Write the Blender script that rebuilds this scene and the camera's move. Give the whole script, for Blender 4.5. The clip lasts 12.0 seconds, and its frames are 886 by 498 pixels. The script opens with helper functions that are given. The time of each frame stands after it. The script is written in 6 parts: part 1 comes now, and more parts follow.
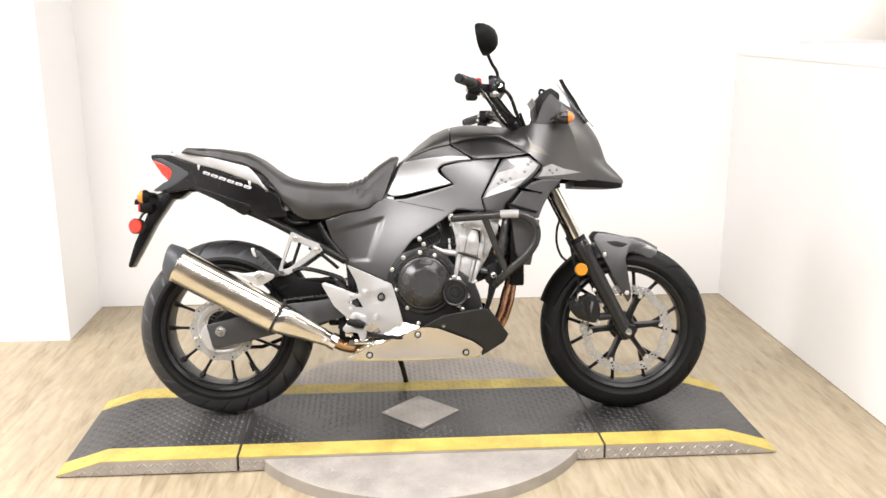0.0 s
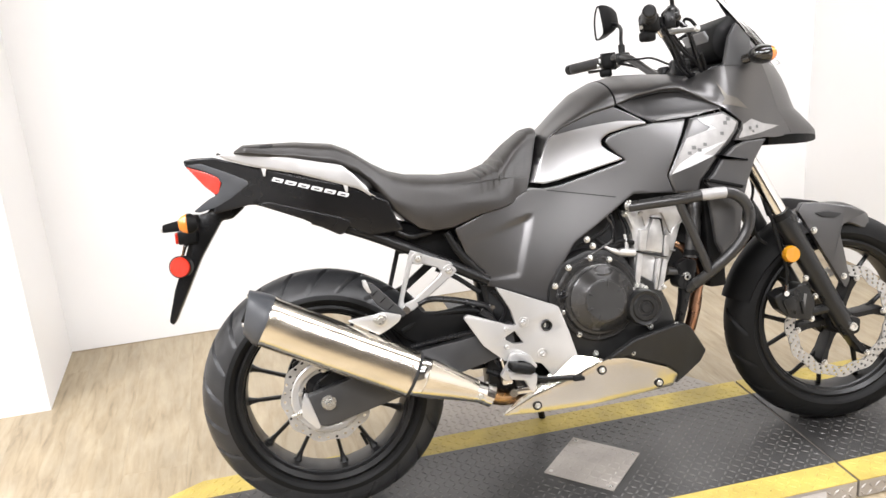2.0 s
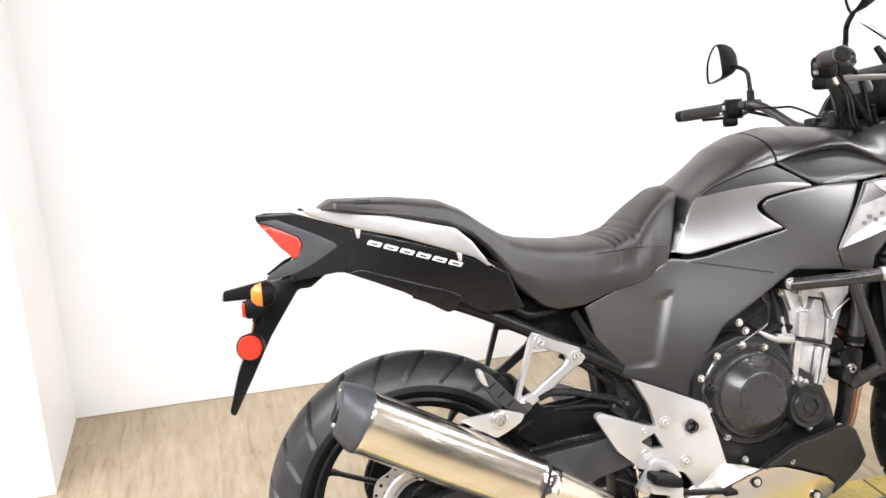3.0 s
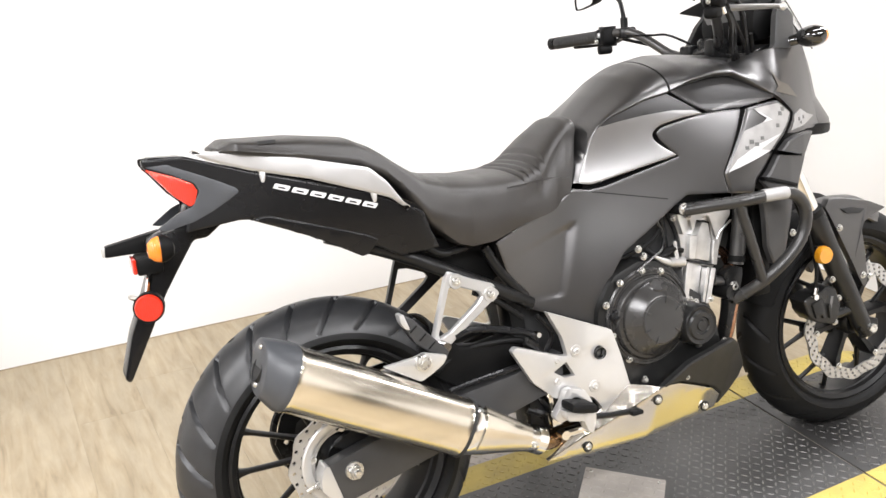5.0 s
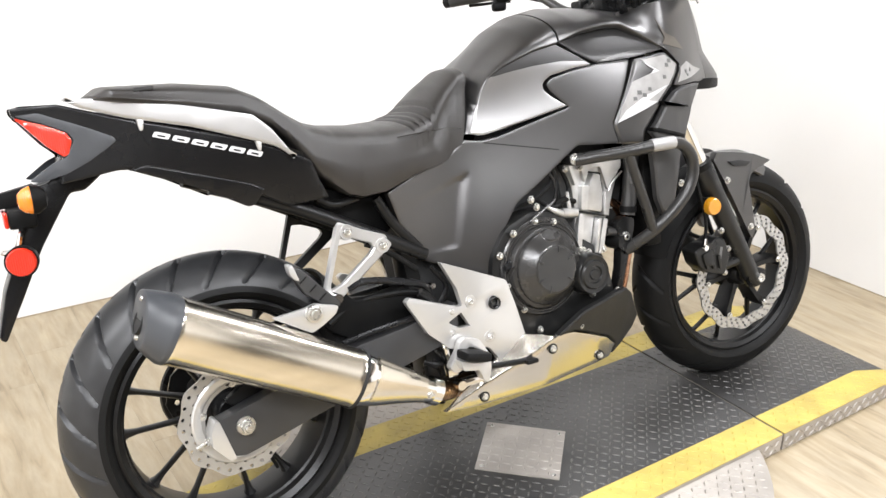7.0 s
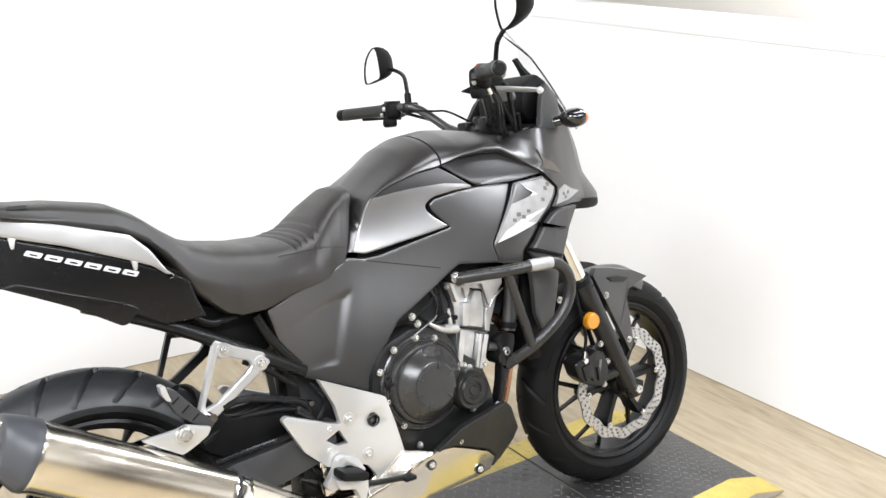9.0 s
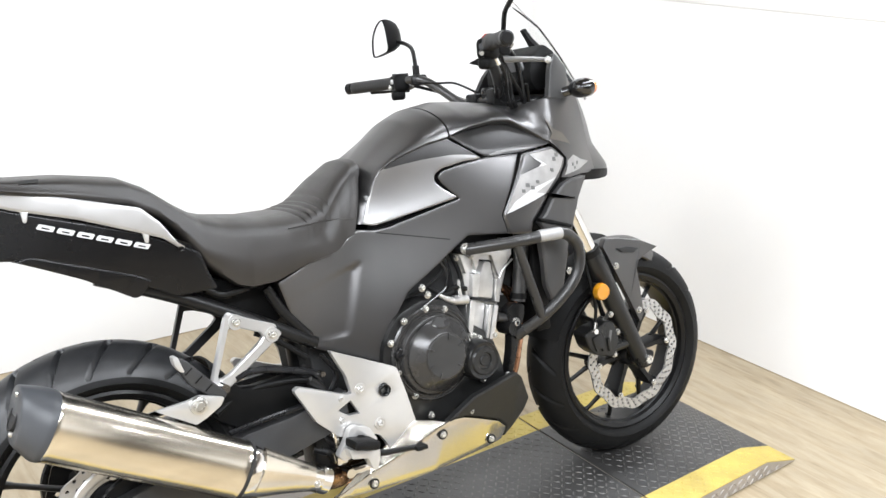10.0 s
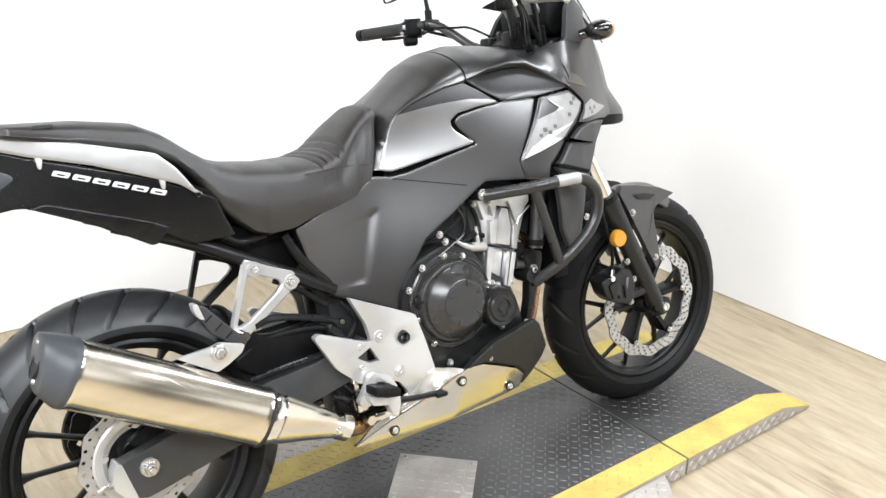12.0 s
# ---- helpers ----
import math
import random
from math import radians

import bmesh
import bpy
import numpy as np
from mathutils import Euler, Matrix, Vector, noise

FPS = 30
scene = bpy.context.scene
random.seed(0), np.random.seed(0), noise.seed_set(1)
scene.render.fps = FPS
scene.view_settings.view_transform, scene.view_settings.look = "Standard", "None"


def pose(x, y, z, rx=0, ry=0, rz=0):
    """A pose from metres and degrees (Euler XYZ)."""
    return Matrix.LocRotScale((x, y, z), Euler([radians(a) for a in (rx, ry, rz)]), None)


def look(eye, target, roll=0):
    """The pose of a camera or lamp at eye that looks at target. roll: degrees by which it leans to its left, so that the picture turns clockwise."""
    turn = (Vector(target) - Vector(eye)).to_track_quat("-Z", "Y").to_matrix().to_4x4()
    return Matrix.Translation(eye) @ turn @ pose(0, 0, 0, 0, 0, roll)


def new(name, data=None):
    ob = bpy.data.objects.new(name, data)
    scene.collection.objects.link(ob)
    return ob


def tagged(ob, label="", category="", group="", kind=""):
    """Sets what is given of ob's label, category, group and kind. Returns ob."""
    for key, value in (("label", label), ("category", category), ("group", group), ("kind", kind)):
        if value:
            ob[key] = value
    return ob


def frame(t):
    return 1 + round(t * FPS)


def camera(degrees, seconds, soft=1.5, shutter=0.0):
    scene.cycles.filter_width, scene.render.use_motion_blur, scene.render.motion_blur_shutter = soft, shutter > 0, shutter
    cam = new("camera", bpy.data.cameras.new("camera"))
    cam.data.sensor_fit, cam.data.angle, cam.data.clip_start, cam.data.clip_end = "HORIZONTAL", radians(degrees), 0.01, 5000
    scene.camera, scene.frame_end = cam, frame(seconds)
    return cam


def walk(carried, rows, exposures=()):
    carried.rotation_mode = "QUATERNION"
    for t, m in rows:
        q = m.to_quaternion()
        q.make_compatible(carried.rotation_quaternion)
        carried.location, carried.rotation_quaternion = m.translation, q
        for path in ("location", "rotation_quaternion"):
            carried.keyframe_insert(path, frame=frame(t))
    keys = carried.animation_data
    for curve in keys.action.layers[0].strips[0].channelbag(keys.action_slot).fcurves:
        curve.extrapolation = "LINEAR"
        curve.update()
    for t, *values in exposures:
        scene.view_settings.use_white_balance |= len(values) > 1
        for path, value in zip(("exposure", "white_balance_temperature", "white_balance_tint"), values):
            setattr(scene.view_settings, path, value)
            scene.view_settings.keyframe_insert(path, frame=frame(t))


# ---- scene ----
cam = camera(52.9, 12.0)
PATH = [
    (0, (0.541, -3.016, 1.39), (0.682, -1.083, 0.896), 0.0),
    (0.5, (0.476, -2.822, 1.427), (0.733, -0.916, 0.877), -1.3),
    (1, (0.318, -2.532, 1.348), (0.451, -0.606, 0.827), -3.2),
    (1.5, (0.129, -2.239, 1.383), (0.431, -0.349, 0.802), -3.7),
    (2, (-0.123, -2.041, 1.384), (0.288, -0.192, 0.743), -4.1),
    (2.5, (-0.224, -1.819, 1.376), (0.308, 0.012, 0.775), -1.3),
    (2.7, (-0.269, -1.709, 1.364), (0.19, 0.151, 0.79), -1.8),
    (4.3, (-0.519, -1.423, 1.431), (0.357, 0.266, 0.814), -1.4),
    (4.5, (-0.522, -1.426, 1.422), (0.389, 0.249, 0.819), -0.8),
    (5, (-0.518, -1.423, 1.379), (0.368, 0.208, 0.634), -0.1),
    (5.5, (-0.517, -1.43, 1.329), (0.299, 0.175, 0.458), -0.1),
    (6, (-0.526, -1.438, 1.296), (0.257, 0.163, 0.389), -0.4),
    (6.5, (-0.509, -1.45, 1.299), (0.381, 0.109, 0.418), 0.5),
    (7, (-0.476, -1.465, 1.309), (0.556, 0.065, 0.537), 0.8),
    (7.5, (-0.444, -1.469, 1.346), (0.667, 0.029, 0.625), 1.1),
    (7.7, (-0.44, -1.47, 1.357), (0.705, 0.017, 0.665), 1.6),
    (9.3, (-0.423, -1.516, 1.401), (0.793, -0.044, 0.806), 3.8),
    (9.5, (-0.423, -1.518, 1.396), (0.798, -0.05, 0.798), 3.6),
    (10, (-0.425, -1.521, 1.389), (0.762, -0.047, 0.741), 3.0),
    (10.5, (-0.426, -1.514, 1.38), (0.751, -0.048, 0.697), 2.8),
    (11, (-0.424, -1.509, 1.37), (0.741, -0.056, 0.64), 3.4),
    (11.5, (-0.428, -1.507, 1.365), (0.734, -0.067, 0.608), 3.8),
    (12, (-0.446, -1.492, 1.352), (0.723, -0.043, 0.62), 2.4),
]
walk(cam, [(t, look(eye, target, roll)) for t, eye, target, roll in PATH], [(0, 0.11, 6750, 14), (1.5, 0.15, 6650, 14), (2.6, 0.19, 6550, 14), (5.5, 0.20, 6600, 13), (7.5, 0.17, 6420, 12), (9.3, 0.14, 6280, 11), (12, 0.19, 6250, 10)])

# ---- light: unseen ceiling panels, their places guessed, of a bright show room ----
world = bpy.data.worlds.new("world")
scene.world = world
world.use_nodes = True
world.node_tree.nodes["Background"].inputs[0].default_value = (0.98, 0.99, 1.0, 1)
world.node_tree.nodes["Background"].inputs[1].default_value = 0.3
scene.view_settings.exposure = 0.0


def area(name, eye, target, sx, sy, watts, color=(0.955, 0.98, 1.0)):
    data = bpy.data.lights.new(name, "AREA")
    data.shape, data.size, data.size_y, data.energy, data.color = "RECTANGLE", sx, sy, watts, color
    ob = new(name, data)
    ob.matrix_world = look(eye, target)
    return ob


# place, width and power of each unseen ceiling panel
# placed to suit the bike's highlights; the last two added for the beige walls
LAMPS = [(-2.2, -0.3, 0.4, 112), (1.65, -0.25, 0.26, 32), (-1.2, -2.3, 0.5, 158), (1.65, -2.3, 0.5, 110), (-1.2, -4.2, 0.26, 75), (1.65, -4.2, 0.26, 46), (3.7, 0.4, 0.26, 84), (3.6, 5.6, 0.5, 130)]
for lx, ly, lw, watts in LAMPS:
    area("ceiling_lamp", (lx, ly, 2.955), (lx, ly, 0), 1.9, lw, watts)

# ---- materials ----
def nodes_of(name):
    m = bpy.data.materials.new(name)
    m.use_nodes = True
    return m, m.node_tree.nodes, m.node_tree.links, m.node_tree.nodes["Principled BSDF"]


def surface(name, color, rough=0.5, metal=0.0, vary=0.12, scale=18.0, fine=300.0, bump=0.05, coat=0.0, spec=0.5, stretch=(1, 1, 1), roughvary=0.12, coatrough=0.1):
    """A procedural surface with broad and fine variation of colour, gloss and relief."""
    m, n, l, b = nodes_of(name)
    tc = n.new("ShaderNodeTexCoord")
    mp = n.new("ShaderNodeMapping")
    mp.inputs["Scale"].default_value = stretch
    l.new(tc.outputs["Object"], mp.inputs[0])
    big, small = n.new("ShaderNodeTexNoise"), n.new("ShaderNodeTexNoise")
    big.inputs["Scale"].default_value, small.inputs["Scale"].default_value = scale, fine
    big.inputs["Detail"].default_value = 5
    for t in (big, small):
        l.new(mp.outputs[0], t.inputs["Vector"])
    ramp = n.new("ShaderNodeMapRange")
    ramp.inputs["To Min"].default_value, ramp.inputs["To Max"].default_value = 1 - vary, 1 + vary
    ramp.inputs["From Min"].default_value, ramp.inputs["From Max"].default_value = 0.3, 0.7
    l.new(big.outputs[0], ramp.inputs["Value"])
    mul = n.new("ShaderNodeVectorMath")
    mul.operation = "SCALE"
    mul.inputs[0].default_value = color[:3]
    l.new(ramp.outputs[0], mul.inputs["Scale"])
    l.new(mul.outputs[0], b.inputs["Base Color"])
    rr = n.new("ShaderNodeMapRange")
    rr.inputs["To Min"].default_value, rr.inputs["To Max"].default_value = max(0.02, rough - roughvary), min(1, rough + roughvary)
    l.new(big.outputs[0], rr.inputs["Value"])
    l.new(rr.outputs[0], b.inputs["Roughness"])
    bp = n.new("ShaderNodeBump")
    bp.inputs["Strength"].default_value, bp.inputs["Distance"].default_value = bump, 0.002
    l.new(small.outputs[0], bp.inputs["Height"])
    l.new(bp.outputs[0], b.inputs["Normal"])
    b.inputs["Metallic"].default_value = metal
    b.inputs["Specular IOR Level"].default_value = spec
    b.inputs["Coat Weight"].default_value = coat
    b.inputs["Coat Roughness"].default_value = coatrough
    return m


def lens(name, color, rough=0.12):
    m, n, l, b = nodes_of(name)
    b.inputs["Base Color"].default_value = (*color, 1)
    b.inputs["Roughness"].default_value = rough
    b.inputs["Coat Weight"].default_value = 0.6
    b.inputs["Subsurface Weight"].default_value = 0.25
    b.inputs["Subsurface Radius"].default_value = (0.01, 0.004, 0.002)
    wave = n.new("ShaderNodeTexWave")
    wave.inputs["Scale"].default_value = 90
    tc = n.new("ShaderNodeTexCoord")
    l.new(tc.outputs["Object"], wave.inputs["Vector"])
    bp = n.new("ShaderNodeBump")
    bp.inputs["Strength"].default_value, bp.inputs["Distance"].default_value = 0.25, 0.002
    l.new(wave.outputs[0], bp.inputs["Height"])
    l.new(bp.outputs[0], b.inputs["Normal"])
    return m


def planks(name):
    """Pale oak grain: long streaks along y with a tone of its own for each board."""
    m, n, l, b = nodes_of(name)
    tc, info = n.new("ShaderNodeTexCoord"), n.new("ShaderNodeObjectInfo")
    add = n.new("ShaderNodeVectorMath")
    add.operation = "ADD"
    shift = n.new("ShaderNodeVectorMath")
    shift.operation = "SCALE"
    shift.inputs[0].default_value = (7.0, 13.0, 3.0)
    l.new(info.outputs["Random"], shift.inputs["Scale"])
    geo = n.new("ShaderNodeNewGeometry")
    l.new(geo.outputs["Position"], add.inputs[0])
    l.new(shift.outputs[0], add.inputs[1])
    mp = n.new("ShaderNodeMapping")
    mp.inputs["Scale"].default_value = (26, 3.6, 1)
    l.new(add.outputs[0], mp.inputs[0])
    grain, blotch, fine = n.new("ShaderNodeTexNoise"), n.new("ShaderNodeTexNoise"), n.new("ShaderNodeTexNoise")
    grain.inputs["Scale"].default_value, grain.inputs["Detail"].default_value, grain.inputs["Distortion"].default_value = 1.6, 6, 0.8
    blotch.inputs["Scale"].default_value, blotch.inputs["Detail"].default_value = 2.2, 4
    fine.inputs["Scale"].default_value, fine.inputs["Detail"].default_value = 14, 3
    l.new(mp.outputs[0], grain.inputs["Vector"])
    l.new(add.outputs[0], blotch.inputs["Vector"])
    l.new(mp.outputs[0], fine.inputs["Vector"])
    cr = n.new("ShaderNodeValToRGB")
    e = cr.color_ramp.elements
    e[0].position, e[0].color = 0.26, (0.188, 0.144, 0.090, 1)
    e[1].position, e[1].color = 0.62, (0.366, 0.304, 0.210, 1)
    mid = e.new(0.44)
    mid.color = (0.315, 0.252, 0.163, 1)
    mixv = n.new("ShaderNodeMath")
    mixv.operation = "MULTIPLY_ADD"
    mixv.inputs[1].default_value = 0.22
    l.new(blotch.outputs[0], mixv.inputs[0])
    sub = n.new("ShaderNodeMath")
    sub.operation = "MULTIPLY_ADD"
    sub.inputs[1].default_value, sub.inputs[2].default_value = 0.78, -0.03
    l.new(grain.outputs[0], sub.inputs[0])
    l.new(sub.outputs[0], mixv.inputs[2])
    tone = n.new("ShaderNodeMath")
    tone.operation = "MULTIPLY_ADD"
    tone.inputs[1].default_value = 0.10
    l.new(info.outputs["Random"], tone.inputs[0])
    l.new(mixv.outputs[0], tone.inputs[2])
    l.new(tone.outputs[0], cr.inputs[0])
    # worn and stained patches that run across the boards
    wear = n.new("ShaderNodeTexNoise")
    wear.inputs["Scale"].default_value, wear.inputs["Detail"].default_value, wear.inputs["Roughness"].default_value = 5.5, 9, 0.72
    streak = n.new("ShaderNodeMapping")
    streak.inputs["Scale"].default_value = (2.2, 0.55, 1)
    l.new(geo.outputs["Position"], streak.inputs[0])
    l.new(streak.outputs[0], wear.inputs["Vector"])
    wr = n.new("ShaderNodeMapRange")
    wr.inputs["From Min"].default_value, wr.inputs["From Max"].default_value = 0.32, 0.68
    wr.inputs["To Min"].default_value, wr.inputs["To Max"].default_value = 0.84, 1.15
    l.new(wear.outputs[0], wr.inputs["Value"])
    sc = n.new("ShaderNodeVectorMath")
    sc.operation = "SCALE"
    l.new(cr.outputs[0], sc.inputs[0])
    l.new(wr.outputs[0], sc.inputs["Scale"])
    l.new(sc.outputs[0], b.inputs["Base Color"])
    b.inputs["Roughness"].default_value = 0.42
    bp = n.new("ShaderNodeBump")
    bp.inputs["Strength"].default_value, bp.inputs["Distance"].default_value = 0.12, 0.002
    l.new(fine.outputs[0], bp.inputs["Height"])
    l.new(bp.outputs[0], b.inputs["Normal"])
    return m


WALL = surface("wall_paint", (0.79, 0.785, 0.777), 0.75, vary=0.015, scale=2.5, fine=160, bump=0.05)
# colour of the unseen front wall, chosen so that the flanks reflect dark
BROWN = surface("brown_grey_paint", (0.095, 0.082, 0.070), 0.8, vary=0.05, scale=2.0, bump=0.05)
BEIGE = surface("beige_paint", (0.80, 0.755, 0.69), 0.8, vary=0.03, scale=2.0, fine=160, bump=0.05)
# unseen ceiling, darkened so that upward-facing body panels reflect dark
CEIL = surface("dark_ceiling_paint", (0.155, 0.138, 0.12), 0.85, vary=0.02, scale=3, bump=0.1)
OAK = planks("oak_plank")
JOINT = surface("plank_joint", (0.30, 0.245, 0.165), 0.8)
TREAD = surface("black_tread_paint", (0.029, 0.028, 0.027), 0.40, vary=0.45, scale=6, fine=220, bump=0.25, spec=0.75, roughvary=0.06)
TREADBAR = surface("worn_tread_bar", (0.060, 0.057, 0.053), 0.40, vary=0.6, scale=5, fine=260, bump=0.2, spec=0.6)
YELLOW = surface("yellow_safety_paint", (0.44, 0.335, 0.078), 0.5, vary=0.22, scale=11, fine=200, bump=0.25)
PLATE = surface("aluminium_tread_plate", (0.355, 0.326, 0.294), 0.50, metal=0.42, vary=0.16, scale=10, fine=180, bump=0.2)
# near-black that stands in for the shade in gaps, slots and recesses
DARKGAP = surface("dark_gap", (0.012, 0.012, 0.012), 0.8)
PAINT = surface("matte_grey_paint", (0.108, 0.1055, 0.105), 0.34, metal=0.9, vary=0.07, scale=5, fine=900, bump=0.03, spec=0.6, roughvary=0.06)
# body grey lightened: the insert's bright reflection is put into the colour
LITGREY = surface("lit_grey_insert", (0.35, 0.345, 0.342), 0.33, metal=0.9, vary=0.06, scale=6, fine=900, bump=0.03, roughvary=0.05)
SHROUDGREY = surface("charcoal_plastic", (0.058, 0.057, 0.057), 0.44, metal=0.35, vary=0.08, scale=8, fine=900, bump=0.05, spec=0.45, roughvary=0.05)
LAMPBLACK = surface("gloss_lamp_shell", (0.006, 0.006, 0.006), 0.12, vary=0.05, bump=0.01, spec=0.6, coat=0.6)
# dark satin of the upper panel; on the insert's fold it paints shade
SATIN_SHADE = surface("satin_paint_and_fold_shade", (0.046, 0.045, 0.045), 0.36, metal=0.7, vary=0.08, scale=6, fine=900, bump=0.03, spec=0.5, roughvary=0.05)
BLACKGLOSS = surface("gloss_black", (0.006, 0.006, 0.0065), 0.26, vary=0.1, scale=8, bump=0.01, spec=0.24, coat=0.05)
PLASTIC = surface("black_plastic", (0.0050, 0.0050, 0.0050), 0.48, vary=0.15, scale=20, fine=700, bump=0.12, spec=0.10)
# slate plastic; on the tail it paints the gloss black's soft reflection
BLUEBLACK = surface("slate_plastic_and_sheen", (0.040, 0.0425, 0.047), 0.40, vary=0.1, scale=14, fine=700, bump=0.06, spec=0.4)
VINYL = surface("seat_vinyl", (0.0190, 0.0170, 0.0155), 0.40, vary=0.12, scale=16, fine=800, bump=0.2, spec=0.55)
RUBBER = surface("tyre_rubber", (0.0065, 0.0065, 0.0065), 0.5, vary=0.18, scale=22, fine=500, bump=0.15, spec=0.14)
SIDEWALL = surface("tyre_tread_rubber", (0.0175, 0.0178, 0.0188), 0.38, vary=0.18, scale=30, fine=500, bump=0.15, spec=0.42)
RIM = surface("satin_black_rim", (0.0055, 0.0055, 0.0057), 0.34, vary=0.12, scale=20, bump=0.03, spec=0.28)
STEEL = surface("polished_steel", (0.73, 0.68, 0.59), 0.22, metal=1.0, vary=0.09, scale=6, fine=60, bump=0.03, stretch=(1, 1, 6), roughvary=0.07)
CHROME = surface("chrome", (0.75, 0.74, 0.72), 0.1, metal=1.0, vary=0.05, bump=0.01, roughvary=0.03)
HEATED = surface("heat_tinted_steel", (0.42, 0.26, 0.14), 0.25, metal=1.0, vary=0.25, scale=12, bump=0.03)
COPPER = surface("heat_browned_pipe", (0.40, 0.22, 0.14), 0.28, metal=1.0, vary=0.3, scale=10, bump=0.04)
SILVER = surface("silver_paint", (0.55, 0.545, 0.535), 0.32, metal=0.65, vary=0.05, scale=9, fine=600, bump=0.04)
RAILGREY = surface("light_grey_silver_paint", (0.37, 0.365, 0.36), 0.38, metal=0.6, vary=0.05, scale=9, fine=600, bump=0.04)
ALLOY = surface("polished_alloy", (0.64, 0.61, 0.55), 0.17, metal=0.97, vary=0.05, scale=9, fine=400, bump=0.008, roughvary=0.04)
CAST = surface("cast_aluminium", (0.58, 0.575, 0.565), 0.35, metal=0.85, vary=0.16, scale=30, fine=500, bump=0.25)
BARGREY = surface("satin_bar_paint", (0.075, 0.074, 0.073), 0.30, metal=0.7, vary=0.1, scale=20, fine=600, bump=0.05)
CRASHBAR = surface("satin_black_tube_paint", (0.030, 0.0295, 0.029), 0.30, metal=0.35, vary=0.1, scale=20, fine=600, bump=0.05, spec=0.5)
ARMGREY = surface("satin_dark_grey_paint", (0.028, 0.028, 0.0285), 0.38, vary=0.12, scale=18, fine=600, bump=0.08, spec=0.5)
ENGINE = surface("black_engine_paint", (0.0085, 0.0085, 0.0085), 0.3, metal=0.1, vary=0.15, scale=20, fine=500, bump=0.10, spec=0.25)
DISC = surface("brake_disc_steel", (0.42, 0.415, 0.405), 0.36, metal=0.7, vary=0.10, scale=25, fine=80, bump=0.08)
# ENGINE lightened: the front parts' brighter look is put into the colour
CASE_PAINT = surface("lightened_engine_paint", (0.0115, 0.0115, 0.0113), 0.32, metal=0.1, vary=0.15, scale=20, fine=500, bump=0.12, spec=0.4)
# PLASTIC lightened likewise for the chin, brightness carried by the colour
CHIN_PLASTIC = surface("lightened_black_plastic", (0.0125, 0.0125, 0.0125), 0.45, vary=0.15, scale=20, fine=700, bump=0.12, spec=0.32)
CLUTCH = surface("gloss_engine_paint", (0.032, 0.031, 0.030), 0.26, metal=0.3, vary=0.15, scale=20, fine=500, bump=0.05, spec=0.6)
COVERFLAT = surface("matte_engine_paint", (0.026, 0.026, 0.026), 0.45, vary=0.15, scale=20, fine=500, bump=0.08, spec=0.4)
BOLT = surface("zinc_bolt", (0.60, 0.59, 0.56), 0.28, metal=0.9, vary=0.1, scale=60, bump=0.05)
RED = lens("red_lens", (0.52, 0.024, 0.009))
ORANGE = lens("amber_lens", (0.66, 0.19, 0.010))
AMBER = lens("yellow_amber_lens", (0.50, 0.22, 0.010))
WHITE = surface("white_decal", (0.50, 0.50, 0.505), 0.4, vary=0.05)
CAMO = surface("light_grey_decal", (0.31, 0.305, 0.30), 0.42, metal=0.25, vary=0.12, scale=40)
CAMODARK = surface("mid_grey_decal", (0.13, 0.13, 0.13), 0.42, metal=0.25, vary=0.1, scale=40)
TAN = surface("bronze_decal", (0.150, 0.138, 0.122), 0.36, metal=0.75, vary=0.1)
MIRROR, _n, _l, _b = nodes_of("mirror_glass")
_b.inputs["Base Color"].default_value, _b.inputs["Metallic"].default_value, _b.inputs["Roughness"].default_value = (0.9, 0.9, 0.9, 1), 1.0, 0.02
GLASS, _n, _l, _b = nodes_of("clear_screen")
_b.inputs["Base Color"].default_value = (0.97, 0.97, 0.97, 1)
_b.inputs["Roughness"].default_value, _b.inputs["Transmission Weight"].default_value, _b.inputs["IOR"].default_value = 0.0, 1.0, 1.06

# ---- mesh tools ----
from mathutils.geometry import tessellate_polygon


def finish(ob, angle=35):
    me = ob.data
    for p in me.polygons:
        p.use_smooth = True
    me.set_sharp_from_angle(angle=radians(angle))
    if "flow" in me.attributes:
        # body panels carry the smooth normals of the flank that they lie on
        flow = [Vector(d.vector) for d in me.attributes["flow"].data]
        ends = []
        for p in me.polygons:
            front = all(flow[v].length > 0.5 for v in p.vertices)
            ends += [flow[v] if front else p.normal.copy() for v in p.vertices]
        me.normals_split_custom_set(ends)
    return ob


def part(name, bm, material, parent, label="", angle=35):
    """Links a bmesh as one mesh object under a thing or a part."""
    me = bpy.data.meshes.new(name)
    bmesh.ops.recalc_face_normals(bm, faces=bm.faces)
    bm.to_mesh(me)
    bm.free()
    me.materials.append(material)
    ob = new(name, me)
    finish(ob, angle)
    if parent is not None:
        ob.parent = parent
    if label:
        ob["label"] = label
    return ob


def shared(name, me, parent, m):
    ob = new(name, me)
    ob.parent = parent
    ob.matrix_basis = m
    return ob


def from_lists(verts, faces):
    bm = bmesh.new()
    vs = [bm.verts.new(v) for v in verts]
    for f in faces:
        try:
            bm.faces.new([vs[i] for i in f])
        except ValueError:
            pass
    return bm


def box(x0, x1, y0, y1, z0, z1, bevel=0.0, seg=2):
    bm = bmesh.new()
    bmesh.ops.create_cube(bm, size=1, matrix=Matrix.Translation(((x0 + x1) / 2, (y0 + y1) / 2, (z0 + z1) / 2)) @ Matrix.Diagonal((x1 - x0, y1 - y0, z1 - z0, 1)))
    if bevel:
        bmesh.ops.bevel(bm, geom=bm.edges[:], offset=bevel, segments=seg, affect="EDGES", profile=0.5)
    return bm


